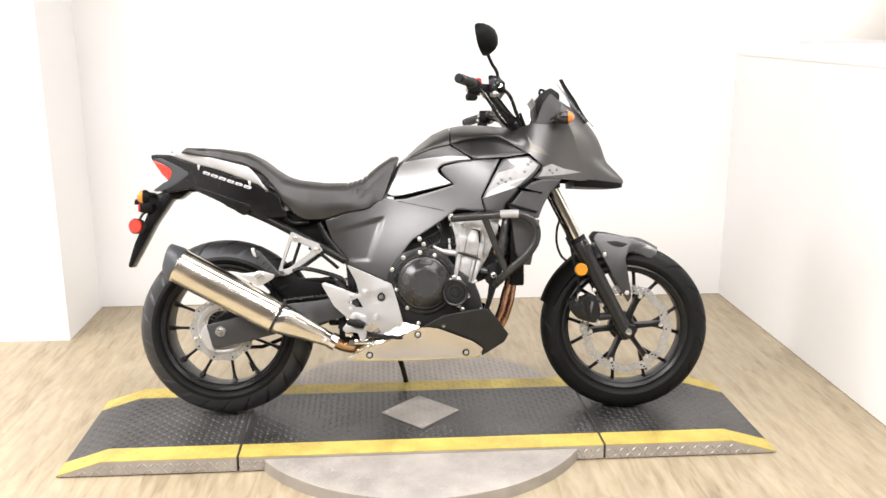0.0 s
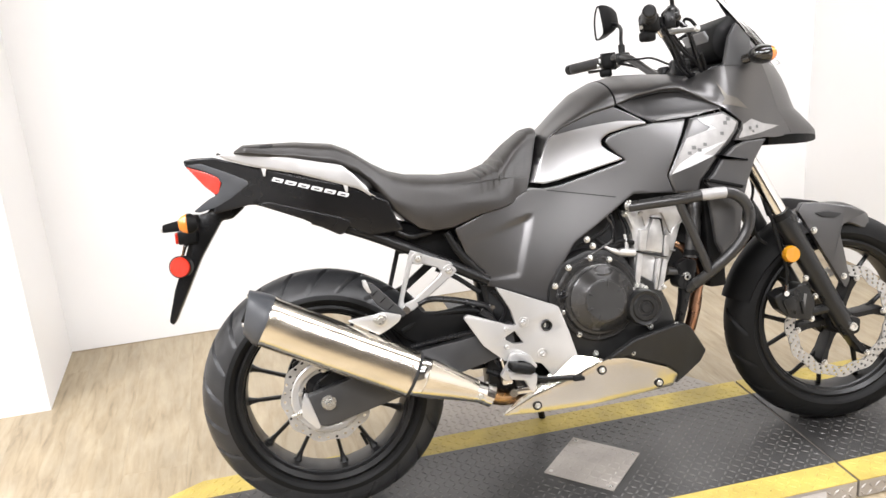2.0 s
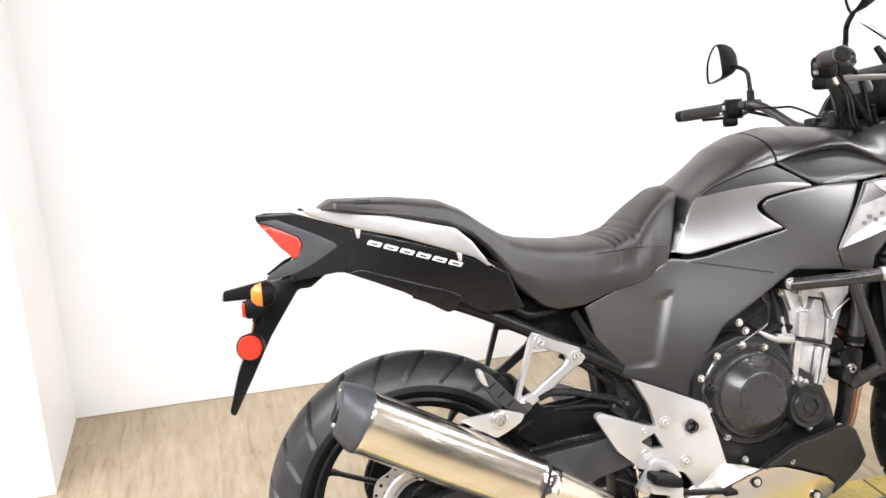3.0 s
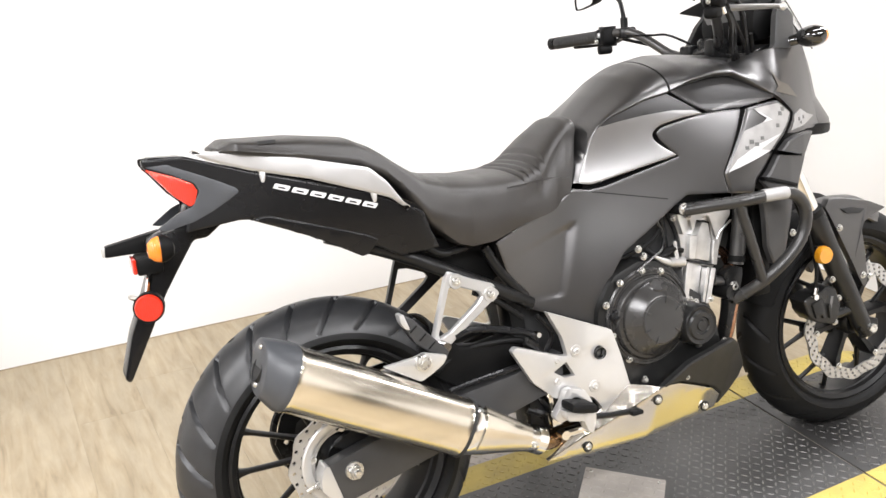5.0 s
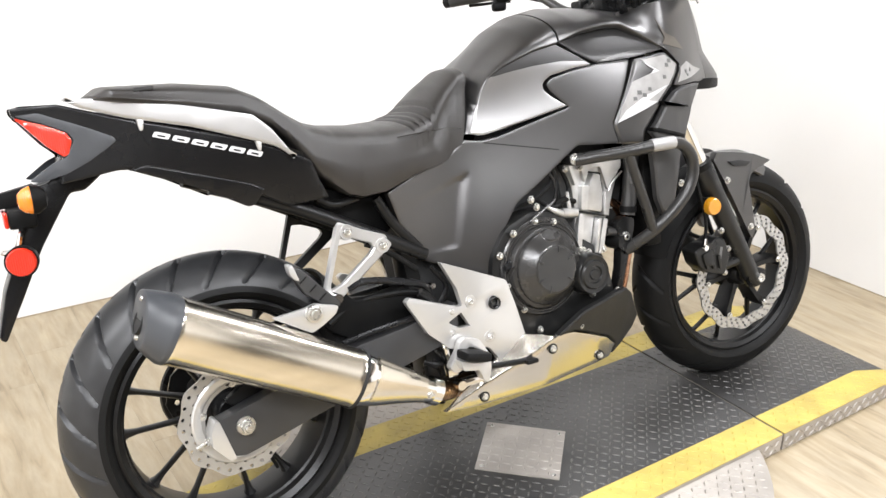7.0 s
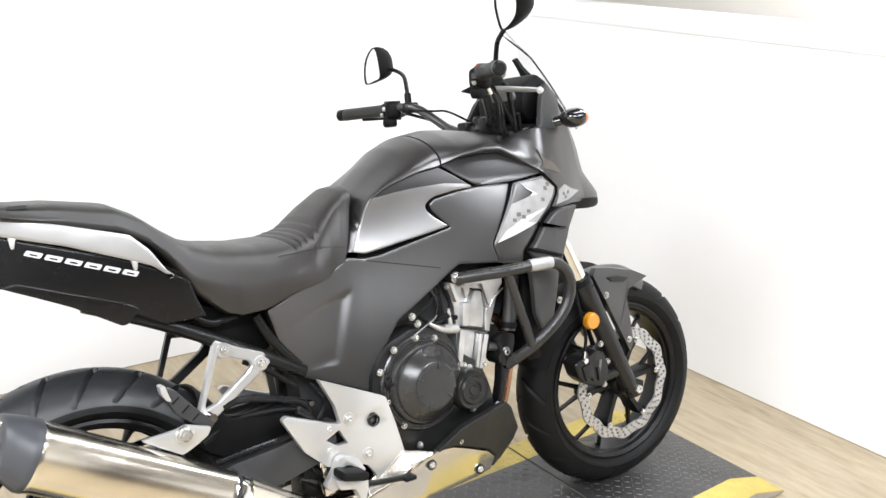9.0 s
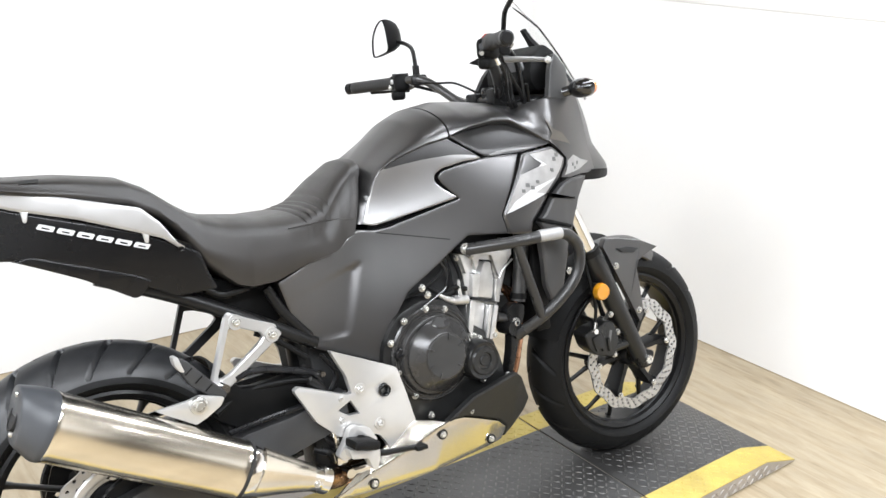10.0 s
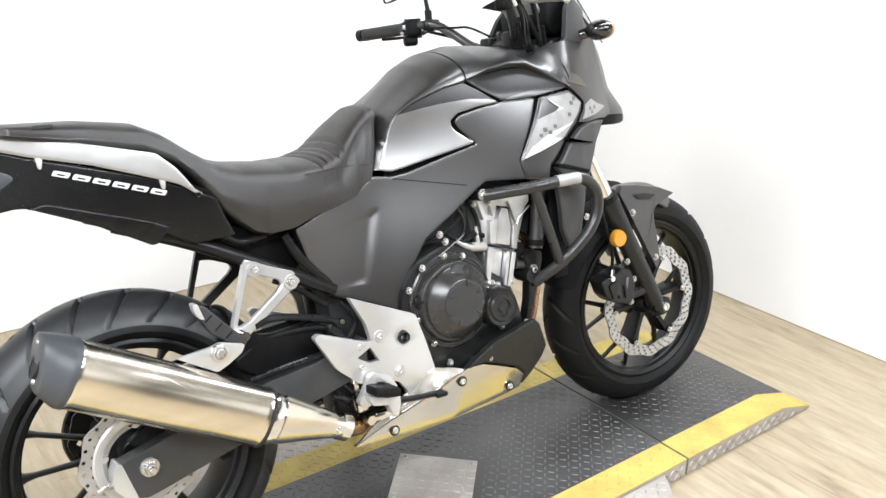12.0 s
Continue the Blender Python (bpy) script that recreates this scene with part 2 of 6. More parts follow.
def lathe(profile, segs=48, axis="y", closed=False):
    """Turns (r, h) points round the axis; h runs along the axis."""
    verts, faces, n = [], [], len(profile)
    for i in range(segs):
        a = 2 * math.pi * i / segs
        for r, h in profile:
            c, s = r * math.cos(a), r * math.sin(a)
            verts.append((c, h, s) if axis == "y" else (c, s, h) if axis == "z" else (h, c, s))
    for i in range(segs):
        j = (i + 1) % segs
        for k in range(n if closed else n - 1):
            q = (k + 1) % n
            faces.append((i * n + k, i * n + q, j * n + q, j * n + k))
    bm = from_lists(verts, faces)
    bmesh.ops.remove_doubles(bm, verts=bm.verts, dist=1e-5)
    return bm


def smooth_path(points, steps=6):
    """A Catmull-Rom curve through the points."""
    p = [Vector(q) for q in points]
    p = [2 * p[0] - p[1]] + p + [2 * p[-1] - p[-2]]
    out = []
    for i in range(1, len(p) - 2):
        for s in range(steps):
            t = s / steps
            a, b, c, d = p[i - 1], p[i], p[i + 1], p[i + 2]
            out.append(0.5 * ((2 * b) + (c - a) * t + (2 * a - 5 * b + 4 * c - d) * t * t + (3 * b - a - 3 * c + d) * t ** 3))
    out.append(p[-2])
    return out


def tube(points, radius, segs=12, steps=6, smooth=True, squash=1.0):
    """A round bar along a path; radius may be a list with one value a point."""
    path = smooth_path(points, steps) if smooth else [Vector(q) for q in points]
    n = len(path)
    if isinstance(radius, (list, tuple)):
        rr = np.interp(np.linspace(0, len(radius) - 1, n), range(len(radius)), radius).tolist()
    else:
        rr = [radius] * n
    verts, faces = [], []
    up = Vector((0.13, 0.2, 0.97)).normalized()
    for i, p in enumerate(path):
        d = (path[min(i + 1, n - 1)] - path[max(i - 1, 0)]).normalized()
        u = (up - d * up.dot(d)).normalized()
        v = d.cross(u)
        up = u
        for k in range(segs):
            a = 2 * math.pi * k / segs
            verts.append(p + rr[i] * (math.cos(a) * u * squash + math.sin(a) * v))
    for i in range(n - 1):
        for k in range(segs):
            q = (k + 1) % segs
            faces.append((i * segs + k, i * segs + q, (i + 1) * segs + q, (i + 1) * segs + k))
    faces.append(tuple(range(segs - 1, -1, -1)))
    faces.append(tuple(range((n - 1) * segs, n * segs)))
    return from_lists(verts, faces)


def slab(poly, y0, y1, bevel=0.002, holes=(), plane="xz", seg=2):
    """A flat plate: an outline in x and z, with holes, from y0 to y1."""
    bm = bmesh.new()
    edges = []
    for loop in (poly, *holes):
        vs = [bm.verts.new((x, y0, z)) for x, z in loop]
        edges += [bm.edges.new((vs[i], vs[(i + 1) % len(vs)])) for i in range(len(vs))]
    if holes:
        vs = bm.verts[:]
        for tri in tessellate_polygon([[Vector((x, z, 0)) for x, z in loop] for loop in (poly, *holes)]):
            bm.faces.new([vs[i] for i in tri])
    else:
        bm.faces.new(bm.verts[:])
    rim = [e for e in bm.edges if e.is_boundary]
    res = bmesh.ops.extrude_face_region(bm, geom=bm.faces[:])
    bmesh.ops.translate(bm, verts=[v for v in res["geom"] if isinstance(v, bmesh.types.BMVert)], vec=(0, y1 - y0, 0))
    bmesh.ops.recalc_face_normals(bm, faces=bm.faces)
    if bevel:
        sharp = [e for e in bm.edges if len(e.link_faces) == 2 and e.calc_face_angle(0) > 1.2]
        bmesh.ops.bevel(bm, geom=sharp, offset=bevel, segments=seg, affect="EDGES", profile=0.6, clamp_overlap=True)
    return bm


def moved(bm, m):
    bmesh.ops.transform(bm, matrix=m, verts=bm.verts)
    return bm


def joined(*bms):
    out = bmesh.new()
    for b in bms:
        me = bpy.data.meshes.new("t")
        b.to_mesh(me)
        b.free()
        out.from_mesh(me)
        bpy.data.meshes.remove(me)
    return out


def mirrored(bm):
    """The same form on the machine's other side."""
    bmesh.ops.transform(bm, matrix=Matrix.Diagonal((1, -1, 1, 1)), verts=bm.verts)
    lay = bm.verts.layers.float_vector.get("flow")
    if lay is not None:
        for v in bm.verts:
            v[lay] = Vector((v[lay].x, -v[lay].y, v[lay].z))
    return bm


def loft(rings, closed=True, caps=True):
    """A skin over rings of points."""
    n = len(rings[0])
    verts = [p for r in rings for p in r]
    faces = []
    for i in range(len(rings) - 1):
        for k in range(n if closed else n - 1):
            q = (k + 1) % n
            faces.append((i * n + k, i * n + q, (i + 1) * n + q, (i + 1) * n + k))
    if caps and closed:
        faces.append(tuple(range(n - 1, -1, -1)))
        faces.append(tuple(range((len(rings) - 1) * n, len(rings) * n)))
    return from_lists(verts, faces)


def bolt(r=0.007, h=0.005):
    """A flanged button head with a socket, its top towards -y."""
    return lathe([(0, -h * 0.45), (r * 0.42, -h * 0.45), (r * 0.5, -h), (r * 0.8, -h * 0.9), (r, -h * 0.45), (r * 1.05, -h * 0.2), (r * 1.35, -h * 0.15), (r * 1.35, 0.002), (0, 0.002)], 14)


def frame_plate(outer, inner, y0, y1, soft=0.003):
    """A plate between an outline and a like opening with as many corners, its edges softened."""
    steps = ((outer, 1.0, y1), (outer, 1.0, y0 + soft), (outer, 1.0 - 0.0001, y0), (inner, 1.0, y0), (inner, 1.0, y0 + soft), (inner, 1.0, y1))
    rings = []
    for k, (loop, _, y) in enumerate(steps):
        other = inner if loop is outer else outer
        lean = soft if k in (2, 3) else 0.0
        ring = []
        for (x, z), (u, w) in zip(loop, other):
            d = Vector((u - x, w - z))
            d = d / max(d.length, 1e-6) * lean
            ring.append((x + d.x, y, z + d.y))
        rings.append(ring)
    return loft(rings + [rings[0]], caps=False)

# ---- the room ----
def wall(name, x0, x1, y0, y1, z0, z1, mat, label):
    ob = part(name, box(x0, x1, y0, y1, z0, z1), mat, None)
    return tagged(ob, label, "wall", kind="structure")


BACK_Y, LEFT_X, STEP_Y, RIGHT_X, LOW_H, CEIL_Z, FAR_Y = 1.365, -0.86, 0.885, 2.318, 1.262, 3.0, 8.4
wall("wall_back", LEFT_X, RIGHT_X + 0.30, BACK_Y, BACK_Y + 0.14, 0, CEIL_Z, WALL, "plain white painted wall behind the motorcycle")
wall("wall_pillar", -4.0, LEFT_X, STEP_Y, BACK_Y + 0.14, 0, CEIL_Z, WALL, "white painted wall that steps forward beside the recess")
wall("wall_low", RIGHT_X, 4.2, -4.2, FAR_Y, 0, LOW_H - 0.03, WALL, "white painted half-height partition wall")
cap = part("wall_low_ledge", box(RIGHT_X - 0.003, 4.2, -4.2, FAR_Y, LOW_H - 0.03, LOW_H, 0.004), WALL, None)
tagged(cap, "broad white ledge on top of the low partition", "ledge", kind="structure")
wall("wall_beyond", RIGHT_X, 4.74, FAR_Y, FAR_Y + 0.14, 0, CEIL_Z, BEIGE, "beige painted wall beyond the partition")
wall("wall_far_side", 4.6, 4.74, -6.2, FAR_Y, 0, CEIL_Z, BEIGE, "beige painted wall beyond the partition")
wall("wall_left", -4.14, -4.0, -6.2, BACK_Y + 0.14, 0, CEIL_Z, WALL, "plain white side wall")
wall("wall_front", -4.14, 4.74, -6.34, -6.2, 0, CEIL_Z, BROWN, "unseen brown-grey wall behind the viewer, dark for the flanks' reflections")
# out of view; its dark colour shapes what the bodywork reflects
tagged(part("ceiling", box(-4.14, 4.74, -6.34, FAR_Y + 0.14, CEIL_Z, CEIL_Z + 0.1), CEIL, None), "unseen ceiling with light panels, dark brown-grey for the body's reflections", "ceiling", kind="structure")

# brown strips stand in for the shaded line where walls meet the floor
for nm, a in (("trim", (RIGHT_X - 0.0025, RIGHT_X + 0.01, -4.2, BACK_Y, 0.0, 0.0032)), ("trim", (LEFT_X, RIGHT_X, BACK_Y - 0.0025, BACK_Y + 0.01, 0.0, 0.0028))):
    tagged(part(nm, box(*a), JOINT, None), "thin brown strip drawn for the shaded gap between the wall's foot and the floor", "trim", kind="structure")
floor = part("floor", box(-4.14, 4.74, -6.34, BACK_Y + 0.14, -0.12, -0.003), JOINT, None)
tagged(floor, "pale oak plank floor with grey-brown grain", "floor", kind="structure")


def light_panel(x, y, h):
    e = new("ceiling_light")
    e.location = (x, y, CEIL_Z)
    fr = joined(box(-1.0, 1.0, -h - 0.04, -h, -0.03, 0), box(-1.0, 1.0, h, h + 0.04, -0.03, 0), box(-1.0, -0.96, -h, h, -0.03, 0), box(0.96, 1.0, -h, h, -0.03, 0))
    part("frame", fr, SILVER, e)
    # diffuser in the dark ceiling colour; the area lamp below gives the light
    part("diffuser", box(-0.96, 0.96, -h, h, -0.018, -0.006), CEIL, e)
    return tagged(e, "long flat ceiling light panel, out of view", "ceiling light", "ceiling lights")


for lx, ly, lw, watts in LAMPS:
    light_panel(lx, ly, lw / 2 + 0.01)

# ---- the low turntable platform on which the motorcycle stands ----
TOP, NEAR, FAR, BAND = 0.050, -0.402, 0.172, 0.088
TIP_L, BEND_L, SEAM_L, SEAM_R, BEND_R, TIP_R = -0.487, -0.345, 0.078, 1.262, 1.69, 1.843


def top_z(x):
    return float(np.interp(x, [TIP_L, BEND_L, BEND_R, TIP_R], [0.006, TOP, TOP, 0.006]))


def bars(inside, x0, x1, y0, y1, pitch, length, width, high, zf, wear=0.0):
    """Raised tread bars in a weave, only where inside(x, y) holds."""
    rnd = random.Random(5)
    verts, faces = [], []
    ny, nx = int((y1 - y0) / pitch) + 1, int((x1 - x0) / pitch) + 1
    for i in range(nx):
        for j in range(ny):
            cx, cy = x0 + (i + 0.5) * pitch, y0 + (j + 0.5) * pitch
            if not inside(cx, cy) or rnd.random() < wear:
                continue
            a = radians(45 if (i + j) % 2 else -45)
            ux, uy = math.cos(a), math.sin(a)
            k = len(verts)
            for s, w, h in ((-1, 0, 0), (-0.35, -1, 0), (0.35, -1, 0), (1, 0, 0), (0.35, 1, 0), (-0.35, 1, 0), (-0.55, 0, 1), (0.55, 0, 1)):
                px, py = cx + s * ux * length / 2 - w * uy * width / 2, cy + s * uy * length / 2 + w * ux * width / 2
                verts.append((px, py, zf(px) + h * high))
            faces += [(k, k + 1, k + 6), (k + 1, k + 2, k + 7, k + 6), (k + 2, k + 3, k + 7), (k + 3, k + 4, k + 7), (k + 4, k + 5, k + 6, k + 7), (k + 5, k, k + 6)]
    return from_lists(verts, faces)


def skin(x0, x1, y0, y1, lift=0.003):
    """A thin sheet that follows the platform's top."""
    xs = [x0] + [b for b in (BEND_L, BEND_R) if x0 < b < x1] + [x1]
    rings = []
    for x in xs:
        z = top_z(x)
        rings.append([(x, y0, z), (x, y1, z), (x, y1, z + lift), (x, y0, z + lift)])
    return loft(rings)


def section(name, x0, x1, label):
    xs = [x0] + [b for b in (BEND_L, BEND_R) if x0 < b < x1] + [x1]
    rings = [[(x, NEAR, 0.0042), (x, FAR, 0.0042), (x, FAR, top_z(x)), (x, NEAR, top_z(x))] for x in xs]
    e = new(name)
    e.location = ((x0 + x1) / 2, 0, 0)
    back = Matrix.Translation((-(x0 + x1) / 2, 0, 0))
    put = lambda n, bm, mat, lab="", ang=35: part(n, moved(bm, back), mat, e, lab, ang)
    put("side_plate", loft(rings), PLATE, "bare aluminium tread plate side")
    # inset near-black base draws the shadow line below the side plate
    put("foot", box(x0 + 0.01, x1 - 0.01, NEAR + 0.006, FAR - 0.006, 0.0, 0.0045), DARKGAP, "dark base that draws the shade under the platform")
    put("deck", skin(x0, x1, NEAR + BAND, FAR - BAND), TREAD, "worn black tread deck")
    put("yellow_band", skin(x0, x1, NEAR + 0.0005, NEAR + BAND), YELLOW, "yellow safety edge")
    put("yellow_band", skin(x0, x1, FAR - BAND, FAR - 0.0005), YELLOW, "yellow safety edge")
    zf = lambda x: top_z(x) + 0.003
    inner = lambda x, y: x0 + 0.012 < x < x1 - 0.012 and NEAR + BAND + 0.008 < y < FAR - BAND - 0.008 and not (abs(x - 0.673) + abs(y + 0.107) < 0.152)
    tagged(put("tread_bar", bars(inner, x0, x1, NEAR + BAND, FAR - BAND, 0.0205, 0.0185, 0.0060, 0.0016, zf, 0.03), TREADBAR, "", 20), kind="stuff")
    for ya in (NEAR, FAR - BAND):
        strip = lambda x, y: x0 + 0.012 < x < x1 - 0.012 and ya + 0.01 < y < ya + BAND - 0.01
        tagged(put("tread_bar", bars(strip, x0, x1, ya, ya + BAND, 0.0205, 0.0185, 0.0060, 0.0014, zf, 0.1), YELLOW, "", 20), kind="stuff")
    # tread of the upright side
    rnd = random.Random(3)
    verts, faces = [], []
    for i in range(int((x1 - x0) / 0.0205)):
        for j in range(2):
            cx, cz = x0 + (i + 0.5) * 0.0205, 0.013 + j * 0.0205
            if cz + 0.011 > top_z(cx) - 0.002:
                continue
            a = radians(45 if (i + j) % 2 else -45)
            ux, uz, k = math.cos(a), math.sin(a), len(verts)
            for s, w, h in ((-1, 0, 0), (0, -1, 0), (1, 0, 0), (0, 1, 0), (-0.5, 0, 1), (0.5, 0, 1)):
                verts.append((cx + s * ux * 0.011 - w * uz * 0.0038, NEAR - h * 0.0028 + 0.0002, cz + s * uz * 0.011 + w * ux * 0.0038))
            faces += [(k, k + 1, k + 5, k + 4), (k + 1, k + 2, k + 5), (k + 2, k + 3, k + 4, k + 5), (k + 3, k, k + 4)]
    tagged(put("tread_bar", from_lists(verts, faces), PLATE, "", 20), kind="stuff")
    return tagged(e, label, "platform", "platform sections")


section("ramp_section", TIP_L, SEAM_L - 0.004, "black tread ramp end with yellow edges and aluminium side")
section("platform_section", SEAM_L + 0.004, SEAM_R - 0.004, "middle platform section with black tread deck and yellow edges")
section("ramp_section", SEAM_R + 0.004, TIP_R, "black tread ramp end with yellow edges and aluminium side")


def diamond_patch():
    c = Vector((0.673, -0.107, TOP + 0.0052))
    e = new("patch_plate")
    e.location = c
    bm = bmesh.new()
    h = 0.137
    bmesh.ops.create_cube(bm, size=1, matrix=Matrix.Rotation(radians(45), 4, "Z") @ Matrix.Diagonal((h * 1.414, h * 1.414, 0.003, 1)))
    part("plate", bm, PLATE, e)
    ins = lambda x, y: abs(x) + abs(y) < h - 0.012
    tagged(part("tread_bar", bars(ins, -h, h, -h, h, 0.0205, 0.0190, 0.0060, 0.0014, lambda x: 0.0015), PLATE, e, "", 20), kind="stuff")
    for sx, sy in ((h - 0.02, 0), (-h + 0.02, 0), (0, h - 0.02), (0, -h + 0.02)):
        b = moved(bolt(0.004, 0.003), Matrix.Translation((sx, sy, 0.0015)) @ Matrix.Rotation(radians(-90), 4, "X"))
        part("screw", b, BOLT, e)
    return tagged(e, "diamond-set square of bare tread plate screwed onto the deck", "plate")


diamond_patch()


def turntable():
    cx, cy, r, zt = 0.666, -0.075, 0.602, 0.042
    e = new("turntable_disc")
    e.location = (cx, cy, 0)
    part("rim", lathe([(0.0, 0.0), (r, 0.0), (r, zt - 0.002), (r - 0.003, zt), (0, zt)], 120, "z"), PLATE, e)
    ins = lambda x, y: x * x + y * y < (r - 0.014) ** 2 and (y + cy < NEAR - 0.01 or y + cy > FAR + 0.01)
    tagged(part("tread_bar", bars(ins, -r, r, -r, r, 0.0205, 0.0190, 0.0060, 0.0015, lambda x: zt), PLATE, e, "", 20), kind="stuff")
    return tagged(e, "round aluminium tread plate turntable under the platform", "turntable")


turntable()

# ---- the motorcycle: x ahead, z up, its right side towards -y; it leans on its side stand ----
bike = new("motorcycle")
bike.matrix_world = pose(0, -0.035, 0.06, -13, 0, -3.2)
tagged(bike, "matte dark grey adventure motorcycle leaning on its side stand", "motorcycle")

# half width of the bodywork over its side view: x, z, width
BODY_REAR = [(-.23, .89, .035), (-.15, .86, .10), (0, .83, .15), (.1, .79, .168), (.2, .72, .165), (.15, .67, .14), (-.05, .77, .12), (-.2, .79, .06),
             (.40, .52, .12), (.36, .66, .135), (.52, .72, .108), (.58, .745, .098), (.55, .675, .106), (.50, .56, .125), (.58, .45, .15), (.65, .6, .15)]
BODY_FRONT = [(.8, .70, .165), (.79, .78, .15), (.9, .73, .195), (.95, .86, .20), (.60, .82, .108), (.7, .9, .135), (.77, .92, .165), (.86, .87, .18),
              (1.0, .75, .215), (1.1, .65, .17), (1.18, .80, .150), (1.05, .88, .20), (1.0, .55, .2), (.97, .97, .13), (1.08, .99, .17), (1.1, 1.05, .14),
              (1.2, 1.0, .112), (1.22, .91, .105), (1.3, .83, .065), (1.25, .79, .095), (1.335, .776, .03), (1.15, .9, .165), (.9, .95, .15)]
_c = np.array(BODY_REAR + BODY_FRONT)
_n = len(_c)
_k = np.zeros((_n + 3, _n + 3))
_k[:_n, :_n] = np.sqrt((_c[:, None, 0] - _c[None, :, 0]) ** 2 + (_c[:, None, 1] - _c[None, :, 1]) ** 2 + 0.0225) - np.eye(_n) * 0.03
_k[:_n, _n:] = np.c_[np.ones(_n), _c[:, :2]]
_k[_n:, :_n] = _k[:_n, _n:].T
_w = np.linalg.solve(_k, np.r_[_c[:, 2], 0, 0, 0])


def girth(x, z):
    """The bodywork's half width at x and z."""
    return float(np.sqrt((x - _c[:, 0]) ** 2 + (z - _c[:, 1]) ** 2 + 0.0225) @ _w[:_n] + _w[_n] + _w[_n + 1] * x + _w[_n + 2] * z)


def rounded(poly, r=0.006, steps=3):
    """An outline with its corners rounded."""
    out, n = [], len(poly)
    for i in range(n):
        a, b, c = Vector(poly[i - 1]), Vector(poly[i]), Vector(poly[(i + 1) % n])
        ra = min(r, (a - b).length * 0.4)
        rc = min(r, (c - b).length * 0.4)
        p, q = b + (a - b).normalized() * ra, b + (c - b).normalized() * rc
        for s in range(steps + 1):
            t = s / steps
            out.append(tuple((1 - t) ** 2 * p + 2 * t * (1 - t) * b + t * t * q))
    return out


def shell(poly, off=0.0, thick=0.008, edge=0.006, cell=0.022, width=girth, corner=0.005):
    """A body panel: the outline in side view laid on the body's flank, with a rolled edge and a thickness."""
    poly = rounded(poly, corner) if corner else list(poly)
    bm = bmesh.new()
    turn = sum(a[0] * b[1] - b[0] * a[1] for a, b in zip(poly, poly[1:] + poly[:1]))
    if turn < 0:
        poly = poly[::-1]
    loops = [[bm.verts.new((x, 0, z)) for x, z in poly]]
    for d in ((0.15, 0.4, 0.7, 1.0) if edge else ()):
        ring = []
        for i in range(len(poly)):
            a, b, c = Vector(poly[i - 1]), Vector(poly[i]), Vector(poly[(i + 1) % len(poly)])
            n1 = Vector((-(b - a).y, (b - a).x)).normalized()
            n2 = Vector((-(c - b).y, (c - b).x)).normalized()
            nn = n1 + n2
            nn = nn / max(0.35, nn.dot(n1)) if nn.length > 1e-4 else n1
            p = b + nn * edge * d
            ring.append(bm.verts.new((p.x, 0, p.y)))
        loops.append(ring)
    for u, w in zip(loops, loops[1:]):
        for i in range(len(poly)):
            j = (i + 1) % len(poly)
            bm.faces.new((u[i], u[j], w[j], w[i]))
    bm.faces.new(loops[-1])
    xs, zs = [p[0] for p in poly], [p[1] for p in poly]
    for lo, hi, nrm, ax in ((min(xs), max(xs), (1, 0, 0), 0), (min(zs), max(zs), (0, 0, 1), 2)):
        k = int((hi - lo) / cell)
        for i in range(1, k + 1):
            co = [0, 0, 0]
            co[ax] = lo + (hi - lo) * i / (k + 1)
            bmesh.ops.bisect_plane(bm, geom=bm.verts[:] + bm.edges[:] + bm.faces[:], plane_co=co, plane_no=nrm)
    bmesh.ops.triangulate(bm, faces=[f for f in bm.faces if len(f.verts) > 4])
    q = np.array(poly)
    ahead = np.roll(q, -1, 0) - q
    span = (ahead * ahead).sum(1) + 1e-12

    def height(x, z):
        p = np.array((x, z))
        t = np.clip(((p - q) * ahead).sum(1) / span, 0, 1)
        d = float(np.hypot(*(q + t[:, None] * ahead - p).T).min())
        k = 1 - min(d / edge, 1) if edge else 0
        return width(x, z) + off - edge * 0.8 * (1 - math.sqrt(max(0, 1 - k * k)))

    lay = bm.verts.layers.float_vector.new("flow")
    h = 0.0015
    for v in bm.verts:
        x, z = v.co.x, v.co.z
        v.co.y = -height(x, z)
        v[lay] = Vector(((height(x - h, z) - height(x + h, z)) / (2 * h), -1.0, (height(x, z - h) - height(x, z + h)) / (2 * h))).normalized()
    res = bmesh.ops.extrude_face_region(bm, geom=bm.faces[:])
    inner = [v for v in res["geom"] if isinstance(v, bmesh.types.BMVert)]
    for v in inner:
        v[lay] = Vector((0, 0, 0))
    bmesh.ops.translate(bm, verts=inner, vec=(0, thick, 0))
    return bm


def both(name, make, mat, label="", angle=35, parent=None):
    """A panel and its twin on the other side."""
    a = part(name, make(), mat, parent or bike, label, angle)
    part(name, mirrored(make()), mat, parent or bike, label, angle)
    return a


def bolts_at(parent, places, r=0.007, h=0.005, mat=None, ring=False):
    """Button-head bolts, where asked for in a dark countersunk ring."""
    head, seat = None, None
    for x, y, z in places:
        if head is None:
            head = part("bolt", bolt(r, h), mat or BOLT, parent)
            head.location = (x, y, z)
        else:
            shared("bolt", head.data, parent, Matrix.Translation((x, y, z)))
        if ring and seat is None:
            seat = part("bolt_seat", lathe([(0, -0.0012), (r * 1.5, -0.0012), (r * 1.58, 0.001), (0, 0.001)], 20), ENGINE, parent)
            seat.location = (x, y, z)
        elif ring:
            shared("bolt_seat", seat.data, parent, Matrix.Translation((x, y, z)))

# ---- wheels ----
STEER = Matrix.Translation((1.06, 0, 0.90)) @ Matrix.Rotation(radians(-5), 4, Vector((-0.46, 0, 0.888))) @ Matrix.Translation((-1.06, 0, -0.90))
